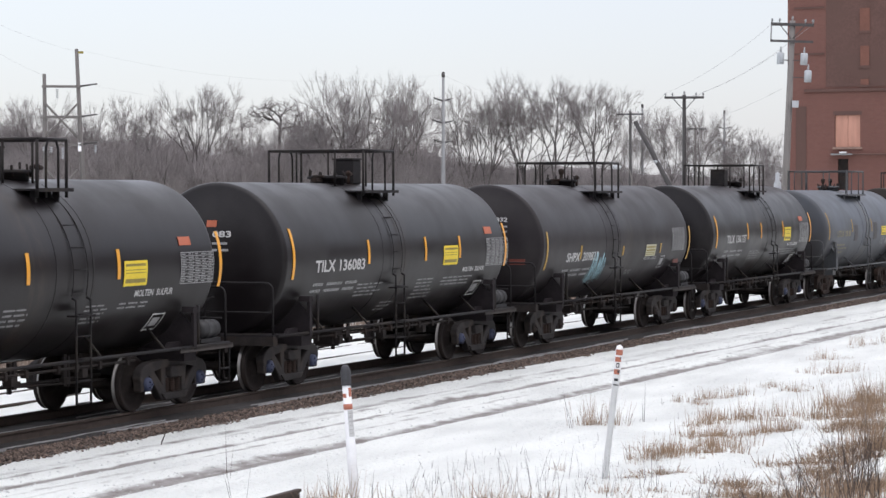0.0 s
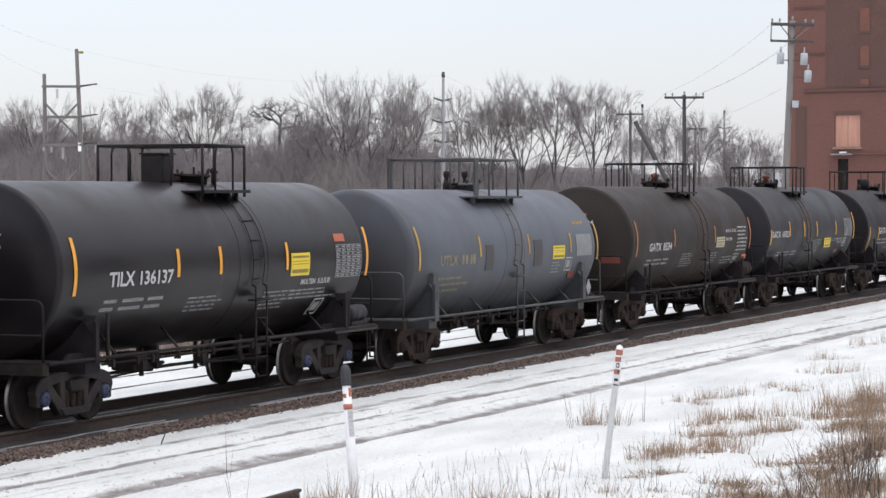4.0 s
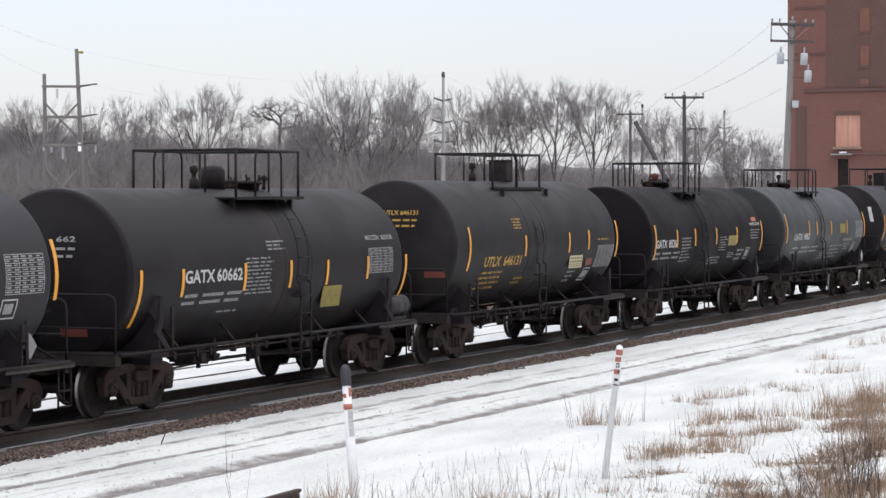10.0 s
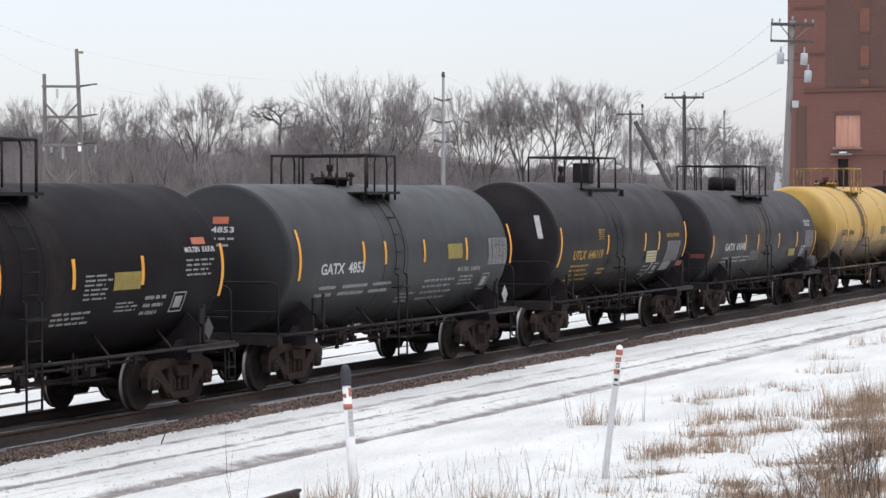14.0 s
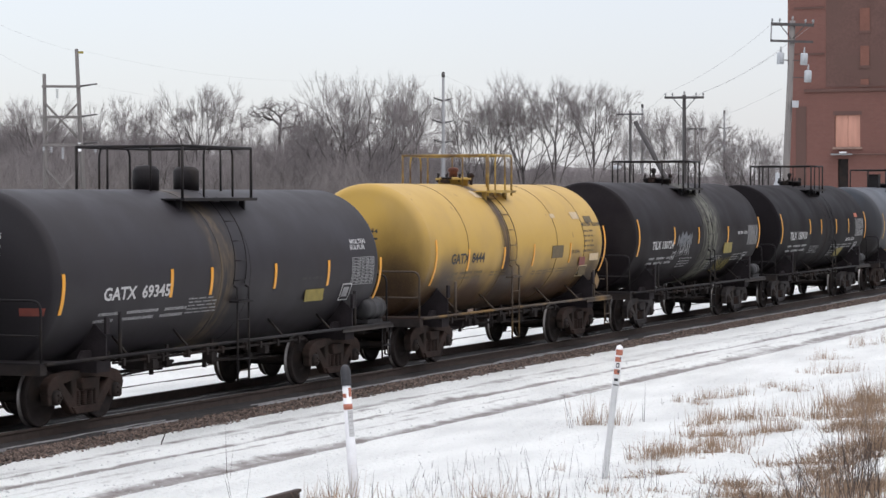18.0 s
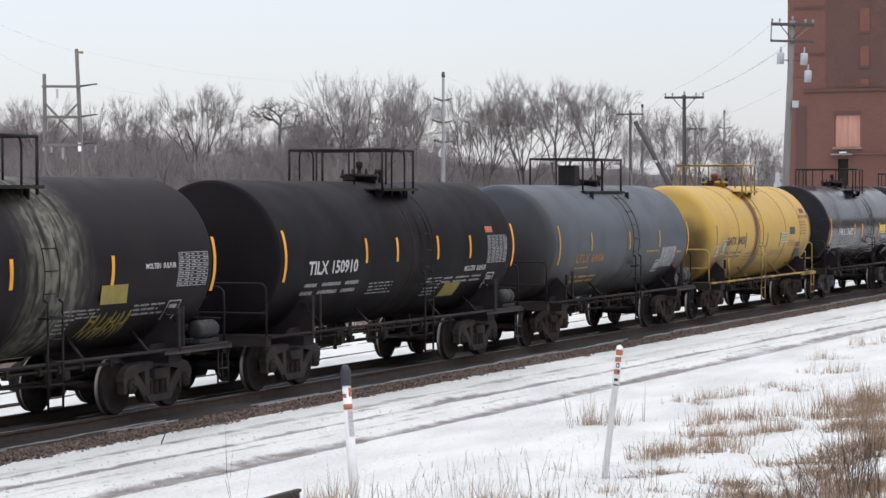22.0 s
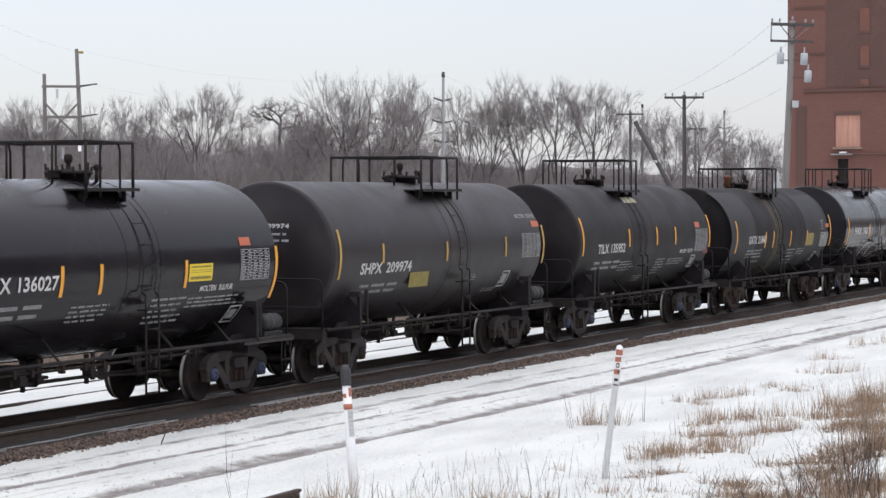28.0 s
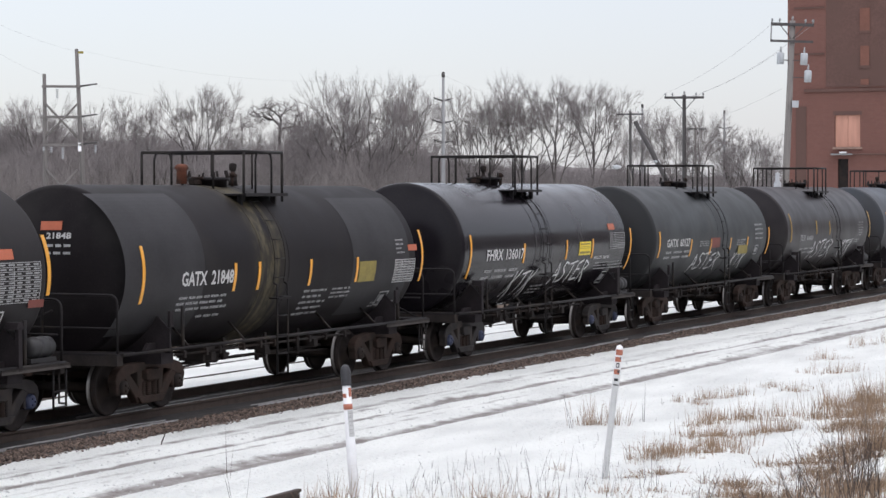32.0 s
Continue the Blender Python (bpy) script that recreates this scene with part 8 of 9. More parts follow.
def build_tower():
    """The brick tower: its end wall looks along the railway, with boarded openings."""
    x0, x1, y0, y1, h = 140.3, 158.0, 28.9, 36.75, 25.0
    t = thing("brick_tower", pose(0, 0, 0), "tall old red-brick industrial tower with boarded-up windows", "building")
    # openings in the end wall: y low, y high, z low, z high
    holes = [(32.42, 33.92, 6.5, 8.35), (31.85, 32.45, 13.25, 14.55), (31.88, 32.42, 11.22, 12.35), (31.9, 32.4, 10.1, 10.42), (33.12, 33.74, 4.0, 5.8)]
    ys = sorted({y0, y1, *[v for hh in holes for v in hh[:2]]})
    zs = sorted({-0.3, h, *[v for hh in holes for v in hh[2:]]})
    bm = bmesh.new()
    for a, b in zip(ys, ys[1:]):
        for c, d in zip(zs, zs[1:]):
            if any(hh[0] <= a and b <= hh[1] and hh[2] <= c and d <= hh[3] for hh in holes):
                continue
            box(bm, x0, x0 + 0.45, a, b, c, d)
    bmesh.ops.remove_doubles(bm, verts=bm.verts, dist=0.0005)
    seen = {}
    for f in bm.faces:
        seen.setdefault(tuple(sorted(v.index for v in f.verts)), []).append(f)
    bmesh.ops.delete(bm, geom=[f for fs in seen.values() if len(fs) > 1 for f in fs], context="FACES_ONLY")
    wall = part("end_wall", bm, M_BRICK, t, "red-brick end wall")
    bm = bmesh.new()
    box(bm, x0 + 0.45, x1, y0, y0 + 0.45, -0.3, h)
    part("side_wall", bm, M_BRICK, t)
    bm = bmesh.new()
    box(bm, x0 + 0.45, x1, y1 - 0.45, y1, -0.3, h)
    part("side_wall", bm, M_BRICK, t)
    bm = bmesh.new()
    box(bm, x1 - 0.45, x1, y0 + 0.45, y1 - 0.45, -0.3, h)
    part("back_wall", bm, M_BRICK, t)
    bm = bmesh.new()
    box(bm, x0 - 0.1, x1 + 0.1, y0 - 0.1, y1 + 0.1, h, h + 0.4)
    part("roof", bm, M_CONCRETE, t)
    for k, (a, b, c, d) in enumerate(holes[:4]):
        bm = bmesh.new()
        n = 2 if k == 0 else 1
        for j in range(n):
            fx = x0 + 0.10 if k == 0 else x0 - 0.08
            box(bm, fx, fx + 0.06, a + (b - a) * j / n + 0.01, a + (b - a) * (j + 1) / n - 0.01, c, d)
        win = part("window", bm, M_BOARD if k == 0 else M_BOARD_DULL, t, "boarded-up window opening")
        bm = bmesh.new()
        box(bm, x0 - 0.08, x0 + 0.12, a - 0.12, b + 0.12, c - 0.14, c - 0.005)
        part("sill", bm, M_CONCRETE if k == 0 else M_BRICK_DARK, win)
        bm = bmesh.new()
        box(bm, x0 - 0.02, x0 + 0.05, a - 0.1, b + 0.1, d + 0.01, d + 0.24)
        part("lintel", bm, M_BRICK_DARK, win)
    a, b, c, d = holes[4]
    bm = bmesh.new()
    box(bm, x0 + 0.12, x0 + 0.18, a, b, c, d)
    door = part("door", bm, M_GRIME, t, "dark steel service door")
    bm = bmesh.new()
    box(bm, x0 - 0.6, x0 + 0.02, a - 0.3, b + 0.3, d + 0.22, d + 0.30)
    canopy = part("canopy", bm, M_STEELPOLE, door, "small grey canopy")
    bm = bmesh.new()
    lathe(bm, [(-0.22, 0.0), (-0.2, 0.05), (0.2, 0.05), (0.22, 0.0)], n=10, axis="y", centre=(x0 - 0.5, (a + b) / 2 - 0.1, d + 0.36))
    part("lamp", bm, M_POST, canopy, "pale tube lamp")
    # Dark strip for a stained recess: its shade is put into the colour.
    bm = bmesh.new()
    box(bm, x0 - 0.03, x0 + 0.05, 35.62, 36.25, -0.3, 8.9)
    part("stained_strip", bm, M_BRICK_DARK, t, "dark stained brick strip in place of a recess")
    # string course and band of stained brick
    bm = bmesh.new()
    box(bm, x0 - 0.10, x0 + 0.05, y0 - 0.05, y1 - 1.0, 9.72, 9.90)
    part("string_course", bm, M_BRICK_DARK, t)
    bm = bmesh.new()
    box(bm, x0 - 0.03, x0 + 0.05, y0, y1 - 2.3, 10.0, h - 0.2)
    part("recessed_panel", bm, M_BRICK_DARK, t, "dark stained brick panel")
    for z in (14.6, 11.9):
        bm = bmesh.new()
        box(bm, x0 - 0.06, x0 + 0.05, y1 - 2.2, y1 - 0.4, z, z + 0.12)
        part("brick_ledge", bm, M_BRICK_DARK, t)
    bm = bmesh.new()
    pipe(bm, [(x0 - 0.12, y0, 6.03), (x0 - 0.12, y1 - 2.6, 6.08)], 0.05)
    part("conduit", bm, M_BRICK_DARK, t)


def build_lines():
    a = place(1384, 130)
    street_pole("utility_pole", a, up_to(36, 130), up_to(43, 130), 2.25, "tall weathered utility pole with three transformers", -75.4, 0.21, True, True, 2.4)
    b = place(1211, 150)
    street_pole("utility_pole", b, up_to(164, 150), up_to(169, 150), 2.4, "wooden utility pole with a single crossarm", -73, 0.15, wood=M_WOODARM)
    c = place(1116, 235)
    street_pole("utility_pole", c, up_to(195, 235), up_to(200, 235), 2.5, "distant wooden utility pole with crossarm", -71.7, 0.18, wood=M_WOODARM)
    d = place(1231, 300)
    street_pole("utility_pole", d, up_to(222, 300), up_to(228, 300), 2.6, "far wooden utility pole at the wood edge", -73, 0.18)
    e = place(785, 240)
    steel_pole(e, up_to(134, 240), "grey steel transmission pole with three pairs of arms", (up_to(176, 240), up_to(215, 240), up_to(250, 240)), -22)
    f = place(1137, 336)
    steel_pole(f, up_to(190, 336), "far steel transmission pole with short arms", (up_to(220, 336), up_to(250, 336)), -22, 1.5)
    g = place(1282, 364)
    steel_pole(g, up_to(202, 364), "far grey transmission pole with arms", (up_to(228, 364), up_to(252, 364)), -22, 1.7)
    hf = h_frame()
    za, zb, zc = up_to(48, 130), up_to(166, 150), up_to(198, 235)
    for s in (-1, 1):
        o = Vector((math.cos(radians(-74)), math.sin(radians(-74)), 0)) * 1.1 * s
        wire(Vector((*a, za)) + o + Vector((0.14, -0.5, 0)), Vector((*b, zb)) + o, 0.35)
        wire(Vector((*b, zb)) + o, Vector((*c, zc)) + o, 0.8)
    wire((*a, up_to(92, 130)), (*b, up_to(176, 150)), 0.3)
    wire((*a, up_to(160, 130)), (*c, up_to(215, 235)), 1.2)
    wire((*place(1392, 138), up_to(238, 138)), (*g, up_to(225, 364)), 1.2)
    wire((*place(1392, 138), up_to(262, 138)), (*d, up_to(228, 300)), 1.0)
    for py, qy in ((148, 176), (205, 215), (92, 133)):
        wire((*place(150, 235), up_to(py, 235)), (*e, up_to(qy, 240)), 1.6, 0.006)
        wire((*e, up_to(qy, 240)), (*f, up_to(200 + (qy - 133) * 0.5, 336)), 2.0, 0.006)
    for px, py, qy in ((133, 92, -86), (82, 136, -80), (82, 205, 118)):
        wire((*place(-250, 150), up_to(qy, 150)), (*place(px, 235), up_to(py, 235)), 0.8, 0.006)
    # leaning boom and a street lamp behind the track
    p0, p1 = Vector((*place(1201, 120), 3.4)), Vector((*place(1124, 120), up_to(216, 120)))
    bm = bmesh.new()
    tube(bm, p0 - (p1 - p0) * 0.9, p1, 0.14, 0.11, n=10)
    boom = tagged(part("barrier_boom", bm, M_WOODARM, None), "dark leaning boom pole with a pale lamp", "boom pole")
    q = p0.lerp(p1, 0.5)
    bm = bmesh.new()
    lathe(bm, [(-0.34, 0.0), (-0.32, 0.06), (0.2, 0.10), (0.33, 0.07), (0.35, 0.0)], n=12, axis="x", centre=tuple(q))
    part("lamp", bm, M_TRANSF, boom, "pale lamp housing")
    lx, ly = place(1118, 118)
    lz = up_to(292, 118)
    lamp = thing("street_lamp", pose(lx, ly, ground_height(lx, ly), 0, 0, 160), "street lamp with a curved arm and pale head", "street lamp")
    bm = bmesh.new()
    pipe(bm, [(0, 0, -0.2), (0, 0, lz - 0.5), (0.15, 0, lz - 0.15), (0.45, 0, lz), (0.9, 0, lz + 0.04)], 0.035, 8)
    part("mast", bm, M_WOODPOLE, lamp)
    bm = bmesh.new()
    lathe(bm, [(0.0, 0.0), (0.02, 0.07), (0.35, 0.11), (0.55, 0.07), (0.58, 0.0)], n=12, axis="x", centre=(0.85, 0, lz + 0.03))
    part("head", bm, M_TRANSF, lamp)
    wx, wy = place(1376, 170)
    w = thing("vent_stack", pose(wx, wy, 0), "white vent stack beside the tower", "vent stack")
    bm = bmesh.new()
    lathe(bm, [(-0.2, 0.0), (-0.2, 0.26), (4.5, 0.26), (4.65, 0.14), (5.2, 0.14), (5.25, 0.0)], n=16, axis="z")
    part("stack", bm, M_TRANSF, w)


# ---- foreground ----
def build_markers():
    a = thing("marker_post", pose(27.54, 12.73, ground_height(27.54, 12.73) - 0.05, 0, 0, 0) @ pose(0, 0, 0, -3.7, -1.5, 0), "white pipeline marker post with dark domed cap and red bands", "marker post", "marker posts")
    bm = bmesh.new()
    lathe(bm, [(0, 0.0), (0, 0.055), (1.50, 0.055), (1.50, 0.0)], n=20, axis="z")
    part("tube", bm, M_POST, a)
    bm = bmesh.new()
    lathe(bm, [(1.50, 0.064), (1.68, 0.064), (1.73, 0.05), (1.755, 0.025), (1.76, 0.0)], n=20, axis="z")
    part("cap", bm, M_POSTDARK, a, "dark domed cap")
    bm = bmesh.new()
    lathe(bm, [(1.20, 0.0555), (1.20, 0.058), (1.27, 0.058), (1.27, 0.0555)], n=20, axis="z")
    part("red_band", bm, M_POSTORANGE, a)
    bm = bmesh.new()
    lathe(bm, [(0, 0.0), (0, 0.061), (0.83, 0.061), (0.84, 0.056)], n=20, axis="z")
    part("sleeve", bm, M_POST, a)

    def sticker(post, r, name, z0, z1, turn, spread, material):
        """A curved label on the side of the tube."""
        bm = bmesh.new()
        ring = []
        for k in range(9):
            t = radians(turn - spread + 2 * spread * k / 8)
            ring.append([bm.verts.new((rr * math.cos(t), rr * math.sin(t), z)) for rr, z in ((r, z0), (r + 0.0023, z0), (r + 0.0023, z1), (r, z1))])
        for p, q in zip(ring, ring[1:]):
            for c in range(3):
                bm.faces.new((p[c], q[c], q[c + 1], p[c + 1]))
        part(name, bm, material, post)

    sticker(a, 0.0552, "red_label", 1.35, 1.40, 165, 30, M_POSTORANGE)
    sticker(a, 0.0552, "red_label", 1.36, 1.47, 250, 24, M_POSTORANGE)
    sticker(a, 0.0552, "paper_label", 0.86, 1.19, 235, 40, M_PAPER)
    for k in range(6):
        sticker(a, 0.0576, "dark_label", 0.90 + 0.05 * k, 0.905 + 0.05 * k, 235, 32, M_FADED)
    b = thing("marker_post", pose(30.98, 10.63, ground_height(30.98, 10.63) - 0.01) @ pose(0, 0, 0, 6.1, 2.6, 0), "white pipeline marker post with rounded orange-labelled top", "marker post", "marker posts")
    bm = bmesh.new()
    lathe(bm, [(0, 0.0), (0, 0.043), (1.25, 0.043), (1.25, 0.05), (1.77, 0.05), (1.81, 0.038), (1.83, 0.0)], n=20, axis="z")
    part("tube", bm, M_POST, b)
    sticker(b, 0.0502, "orange_label", 1.69, 1.765, 205, 60, M_POSTORANGE)
    sticker(b, 0.0502, "orange_label", 1.60, 1.665, 195, 50, M_POSTORANGE)
    sticker(b, 0.0502, "dark_label", 1.635, 1.665, 230, 14, M_POSTDARK)
    sticker(b, 0.0502, "dark_label", 1.52, 1.585, 200, 24, M_POSTDARK)
    sticker(b, 0.0502, "pale_label", 1.535, 1.57, 200, 10, M_POST)
    sticker(b, 0.0502, "orange_label", 1.43, 1.50, 190, 45, M_POSTORANGE)
    sticker(b, 0.0502, "dark_label", 1.45, 1.49, 222, 20, M_POSTDARK)
    sticker(b, 0.0502, "dark_label", 1.34, 1.375, 200, 30, M_POSTDARK)
    sticker(b, 0.0502, "dark_label", 1.28, 1.295, 205, 45, M_POSTDARK)
    # rusty rail offcut in the snow
    bm = bmesh.new()
    rail_mesh(bm, -5.0, 0.0, 0.12)
    solid("derelict_rail", bm, (M_RAILSIDE, M_RAILSIDE), "end of a rusty derelict rail sticking out of the snow", "rail", at=pose(27.52, 13.5, -0.01, 0, 0, 1.5))


def blades(rng, vs, fs, x, y, n, h, r, lean=0.35, w=0.006):
    for _ in range(n):
        a = rng.uniform(0, 6.283)
        d = abs(rng.gauss(0, r))
        p = Vector((x + d * math.cos(a), y + d * math.sin(a), 0))
        p.z = ground_height(p.x, p.y) - 0.02
        hh = h * rng.uniform(0.35, 1.1)
        q = Vector((math.cos(a) * lean * rng.uniform(0, 1), math.sin(a) * lean * rng.uniform(0, 1), 1)).normalized() * hh
        q.x += rng.gauss(0, 0.12) * hh
        o = Vector((rng.gauss(0, 1), rng.gauss(0, 1), 0)).normalized() * w
        m = p + q * 0.55 + Vector((0, 0, 0.04 * hh))
        k = len(vs)
        vs += [p - o, p + o, m - o * 0.7, m + o * 0.7, p + q]
        fs += [(k, k + 1, k + 3, k + 2), (k + 2, k + 3, k + 4)]


def build_weeds():
    rng = random.Random(77)
    vs, fs = [], []

    def belt(ax, ay, bx, by, deep, n, h, count=(7, 20), r=0.10, lean=0.42, w=0.0038):
        """Tufts along a line from a to b."""
        for _ in range(n):
            f = rng.random()
            blades(rng, vs, fs, ax + (bx - ax) * f + rng.gauss(0, deep), ay + (by - ay) * f + rng.gauss(0, 0.16), rng.randrange(*count), h * rng.uniform(0.3, 1.4), r, lean, w)

    # upright tufts: from, to, depth, tufts, height
    for row in ((37.58, 13.36, 37.96, 12.92, 0.1, 16, 0.46), (36.8, 11.26, 38.1, 9.92, 0.3, 52, 0.30), (33.8, 10.9, 34.85, 9.93, 0.25, 36, 0.27), (33.1, 10.84, 33.7, 10.03, 0.14, 24, 0.24), (38.9, 11.77, 40.15, 10.65, 0.35, 46, 0.32), (35.1, 10.6, 35.6, 10.1, 0.3, 18, 0.40)):
        belt(*row)
    for row in ((42.3, 13.1, 42.5, 12.7, 0.12, 9, 0.22), (43.7, 13.0, 44.4, 12.5, 0.35, 16, 0.24), (46.6, 12.8, 46.7, 12.7, 0.1, 4, 0.26), (47.0, 12.5, 47.1, 12.4, 0.1, 4, 0.24), (45.8, 11.9, 46.2, 11.5, 0.3, 10, 0.22), (50.7, 12.8, 50.8, 12.7, 0.15, 4, 0.3), (54.8, 13.6, 55.4, 13.1, 0.4, 12, 0.26), (50.7, 12.4, 51.2, 12.0, 0.3, 14, 0.34), (59.8, 13.9, 61.2, 13.5, 0.6, 14, 0.3)):
        belt(*row)
    for row in ((42.6, 10.4, 44.0, 9.6, 0.6, 54, 0.5), (40.7, 10.1, 42.2, 9.3, 0.5, 46, 0.48), (38.4, 9.4, 38.9, 8.5, 0.5, 34, 0.46), (41.1, 10.65, 41.1, 10.55, 0.15, 5, 0.3), (40.0, 10.0, 40.0, 9.9, 0.12, 6, 0.34), (44.5, 9.7, 45.5, 9.2, 0.8, 40, 0.5), (36.0, 8.4, 36.6, 7.9, 0.5, 40, 0.5)):
        belt(*row)
    for row in ((27.2, 13.1, 27.35, 12.7, 0.12, 20, 0.36), (27.66, 12.25, 27.77, 11.95, 0.08, 9, 0.22), (27.95, 11.2, 28.05, 10.95, 0.08, 9, 0.34), (28.1, 10.76, 28.26, 10.43, 0.1, 8, 0.24), (29.4, 10.05, 29.45, 9.98, 0.06, 7, 0.26), (31.7, 11.7, 31.8, 11.6, 0.06, 3, 0.16), (28.4, 9.6, 28.6, 9.2, 0.2, 10, 0.24), (29.6, 8.6, 30.0, 7.8, 0.3, 40, 0.26), (30.0, 7.4, 30.4, 6.9, 0.5, 36, 0.42), (28.5, 6.9, 28.6, 6.3, 0.5, 40, 0.5)):
        belt(*row, count=(5, 16), lean=0.8)
    me = bpy.data.meshes.new("dry_grass")
    me.from_pydata(vs, [], fs)
    me.materials.append(M_GRASS)
    tagged(new("dry_grass", me), "tufts of straw-coloured dry grass sticking out of the snow", "grass", kind="stuff")
    # beaten-down mats of old grass
    vs, fs = [], []
    for row in ((33.06, 8.93, 34.0, 8.52, 0.1, 34, 0.2), (30.7, 8.83, 31.2, 8.54, 0.12, 34, 0.22), (31.16, 10.37, 31.36, 10.23, 0.05, 9, 0.16), (31.6, 10.08, 31.9, 9.84, 0.06, 14, 0.18), (29.55, 8.56, 30.0, 7.82, 0.12, 40, 0.2), (28.6, 9.1, 28.8, 8.8, 0.1, 14, 0.18), (29.8, 9.55, 29.9, 9.4, 0.05, 8, 0.14)):
        belt(*row, count=(10, 24), r=0.10, lean=2.6, w=0.005)
    for row in ((31.7, 8.1, 33.0, 7.9, 0.3, 60, 0.24), (30.4, 7.7, 31.2, 7.3, 0.2, 46, 0.22), (33.6, 8.0, 34.6, 7.8, 0.4, 50, 0.26), (35.3, 7.9, 36.6, 8.0, 0.5, 50, 0.28), (28.9, 7.37, 29.0, 7.1, 0.15, 34, 0.22), (31.0, 7.1, 31.9, 6.9, 0.3, 70, 0.26), (34.4, 8.62, 36.1, 8.5, 0.2, 50, 0.22), (38.4, 9.4, 38.9, 8.5, 0.5, 60, 0.25), (40.7, 10.1, 42.2, 9.3, 0.5, 40, 0.24), (36.8, 11.26, 38.1, 9.92, 0.2, 30, 0.16), (33.8, 10.9, 34.85, 9.93, 0.18, 24, 0.16)):
        belt(*row, count=(9, 20), r=0.13, lean=2.2, w=0.005)
    me = bpy.data.meshes.new("matted_grass")
    me.from_pydata(vs, [], fs)
    me.materials.append(M_MAT)
    tagged(new("matted_grass", me), "flattened mats of brown dead grass on the snow", "grass", kind="stuff")
    vs, fs = [], []
    for _ in range(330):
        x = 26.5 + 22 * rng.random() ** 1.6
        y = rng.uniform(7.5, 13.4)
        blades(rng, vs, fs, x, y, rng.randrange(1, 4), rng.uniform(0.06, 0.26), 0.08, 0.9, 0.0026)
    for _ in range(64):      # thin stalks before the posts
        x = rng.uniform(27.4, 31.0)
        y = rng.uniform(9.6, 12.6)
        blades(rng, vs, fs, x, y, rng.randrange(2, 5), rng.uniform(0.25, 0.6), 0.07, 0.5, 0.0024)
    for x, y, h in ((28.9, 15.27, 0.7), (27.0, 14.15, 0.6), (28.0, 13.25, 0.7), (26.5, 12.5, 0.6), (26.9, 12.3, 0.5), (37.2, 13.3, 0.7), (39.0, 12.7, 0.8), (27.6, 12.4, 0.8), (29.2, 11.0, 0.7), (30.0, 9.6, 0.7)):
        blades(rng, vs, fs, x, y, 3, h, 0.06, 0.35, 0.0035)
    me = bpy.data.meshes.new("weed_stalks")
    me.from_pydata(vs, [], fs)
    me.materials.append(M_WEED)
    tagged(new("weed_stalks", me), "thin brown weed stalks standing in the snow", "weeds", kind="stuff")
    vs, fs = [], []
    for _ in range(2600):
        x = rng.uniform(36, 90)
        y = 29.5 + 7 * rng.random()
        blades(rng, vs, fs, x, y, 14, rng.uniform(0.4, 0.9), 0.18, 0.3, 0.012)
    me = bpy.data.meshes.new("field_grass")
    me.from_pydata(vs, [], fs)
    me.materials.append(M_FIELD)
    tagged(new("field_grass", me), "tall dry grass in the field behind the siding", "grass", kind="stuff")
    bm = bmesh.new()
    pipe(bm, [(0, 0, -0.03), (0.02, -0.01, 0.05), (0.05, -0.03, 0.12), (0.05, -0.05, 0.18)], 0.010, 6)
    solid("bent_stick", bm, M_WEED, "short bent dark stick standing in the snow", "stick", at=pose(32.45, 18.25, ground_height(32.45, 18.25)))
    # bare shrubs in the near corner
    for k, (x, y, h, n) in enumerate(((28.0, 6.52, 1.3, 8), (28.35, 6.3, 1.0, 6), (28.1, 6.95, 1.0, 5), (28.0, 7.2, 0.85, 4), (30.6, 7.3, 0.8, 4), (29.6, 6.9, 0.9, 5), (29.3, 6.5, 0.95, 5), (28.6, 7.4, 0.55, 5), (27.9, 7.7, 0.5, 5), (27.3, 8.25, 0.65, 3), (27.25, 7.95, 0.5, 4), (27.4, 7.6, 0.5, 4), (27.3, 6.55, 0.9, 6), (27.0, 7.2, 0.6, 5), (30.9, 6.95, 0.9, 4), (31.5, 7.3, 0.8, 3))):
        r2 = random.Random(300 + k)
        t = thing("dead_shrub", pose(x, y, ground_height(x, y)), "leafless brown shrub growing out of the snow", "shrub", "shrubs by the path")
        for _ in range(n + 1):
            v2, f2 = [], []
            a = r2.uniform(0, 6.283)
            shoot(r2, v2, f2, Vector((math.cos(a) * 0.05, math.sin(a) * 0.05, -0.04)), Vector((math.cos(a) * 0.3, math.sin(a) * 0.3, 1)).normalized(), h * r2.uniform(0.6, 1.0), 0.0085, 0)
            me = bpy.data.meshes.new("stem")
            me.from_pydata(v2, [], f2)
            me.materials.append(M_WEED)
            part("stem", me, None, t)


def shoot(rng, vs, fs, p, d, length, r, level):
    """A thin woody shoot with alternate side twigs."""
    steps = 7 if level == 0 else 4 if level == 1 else 2
    side = rng.choice((-1, 1))
    for s in range(steps):
        d = (d + Vector((rng.gauss(0, 0.10), rng.gauss(0, 0.10), 0.05))).normalized()
        q = p + d * length / steps
        stick(vs, fs, p, q, r, r * 0.86)
        p, r = q, r * 0.86
        if level < 2 and s > 0 and rng.random() < 0.8:
            o = d.orthogonal().normalized()
            a = rng.uniform(-0.8, 0.8) + (math.pi if side > 0 else 0)
            side = -side
            nd = (d + (o * math.cos(a) + d.cross(o) * math.sin(a)) * rng.uniform(0.5, 0.9)).normalized()
            shoot(rng, vs, fs, p, nd, length * rng.uniform(0.22, 0.42), r * 0.55, level + 1)


build_ground()
build_markers()
build_lines()
build_tower()
build_trees()
build_weeds()
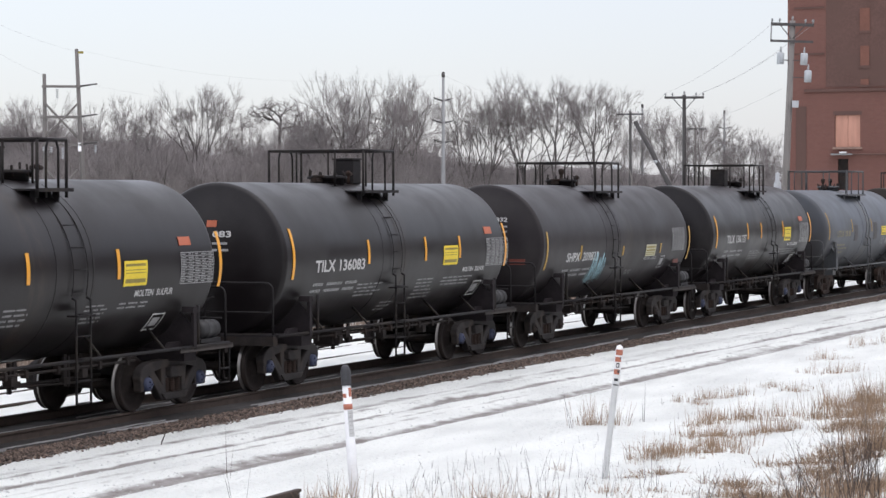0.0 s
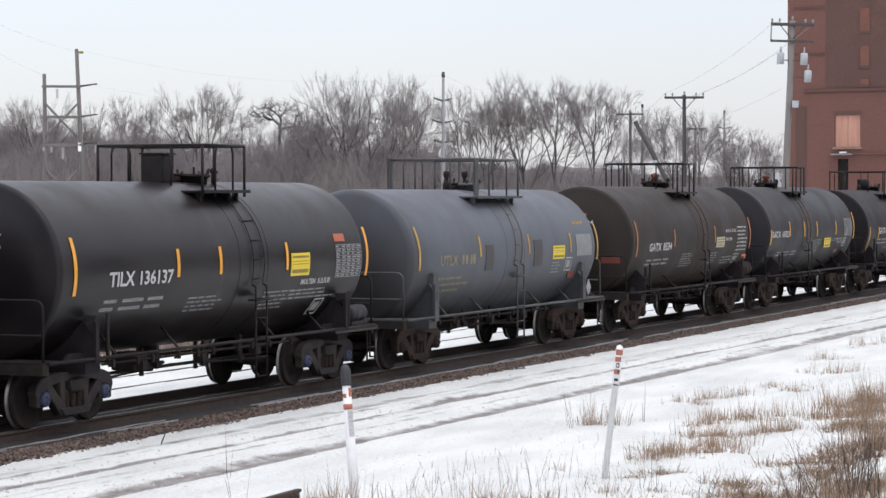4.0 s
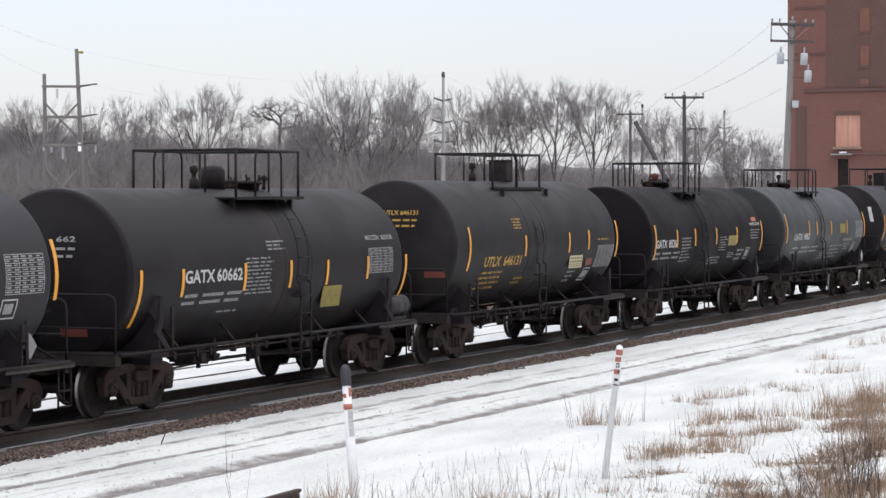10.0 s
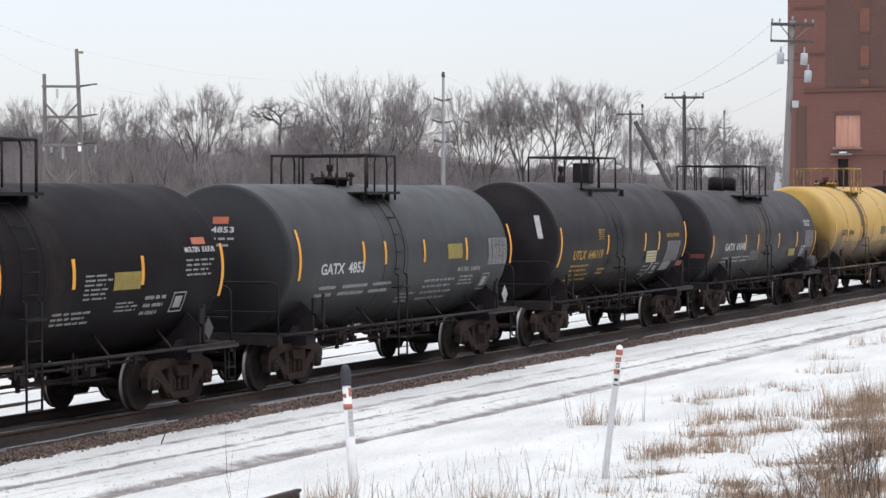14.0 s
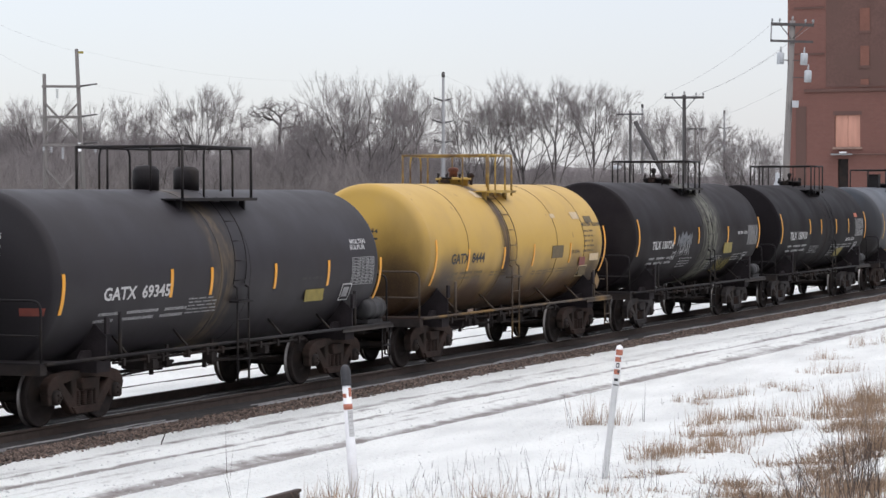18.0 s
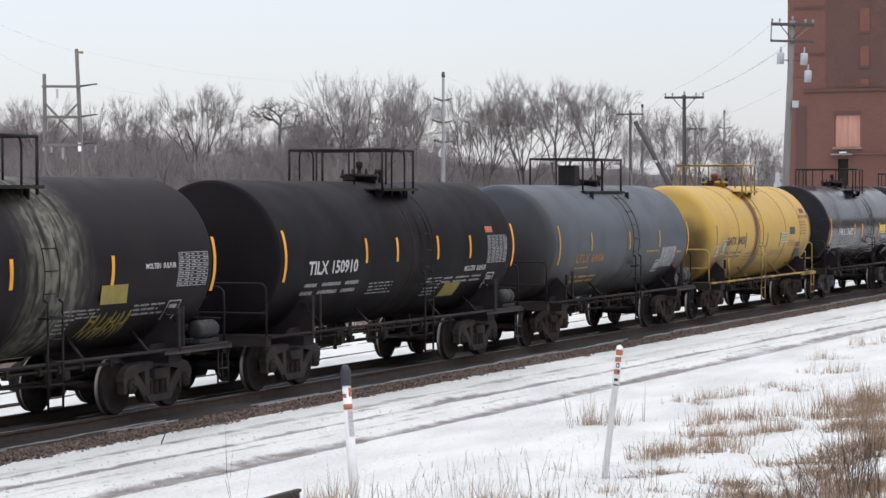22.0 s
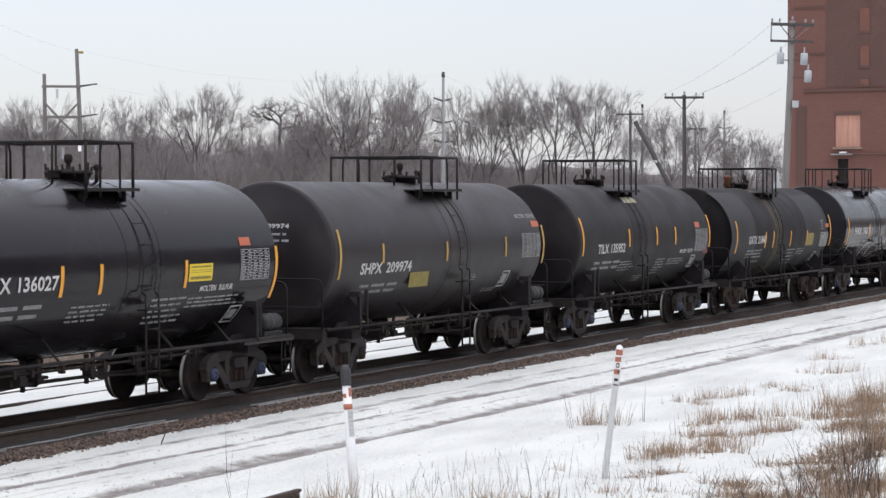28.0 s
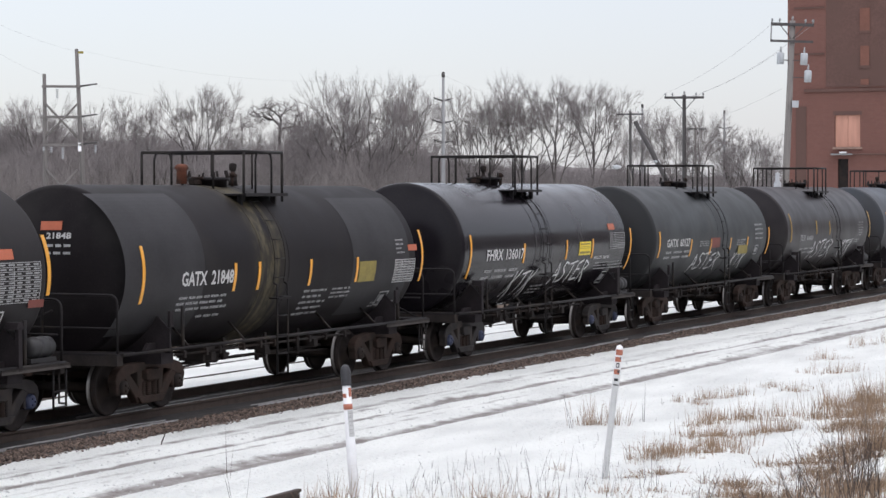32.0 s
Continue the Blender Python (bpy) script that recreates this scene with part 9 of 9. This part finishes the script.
build_tracks()
build_clods()


# ---- what moves: the train rolls towards -x, its wheels turn ----
def motions():
    for car, mid in TRAIN:
        walk(car, [(t, pose(mid - SPEED * t, TRACK, RAIL)) for t in (0.0, 8.0, 16.0, 24.0, 32.0)])
    rolls = {}
    for w in (-0.889, 0.889):
        rolls[w] = [(k / 15, pose(w, 0, 0.457, 0, -math.degrees(SPEED * k / 15 / 0.457), 0)) for k in range(481)]
    for wheelset, w in WHEELSETS:
        walk(wheelset, rolls[w])


motions()
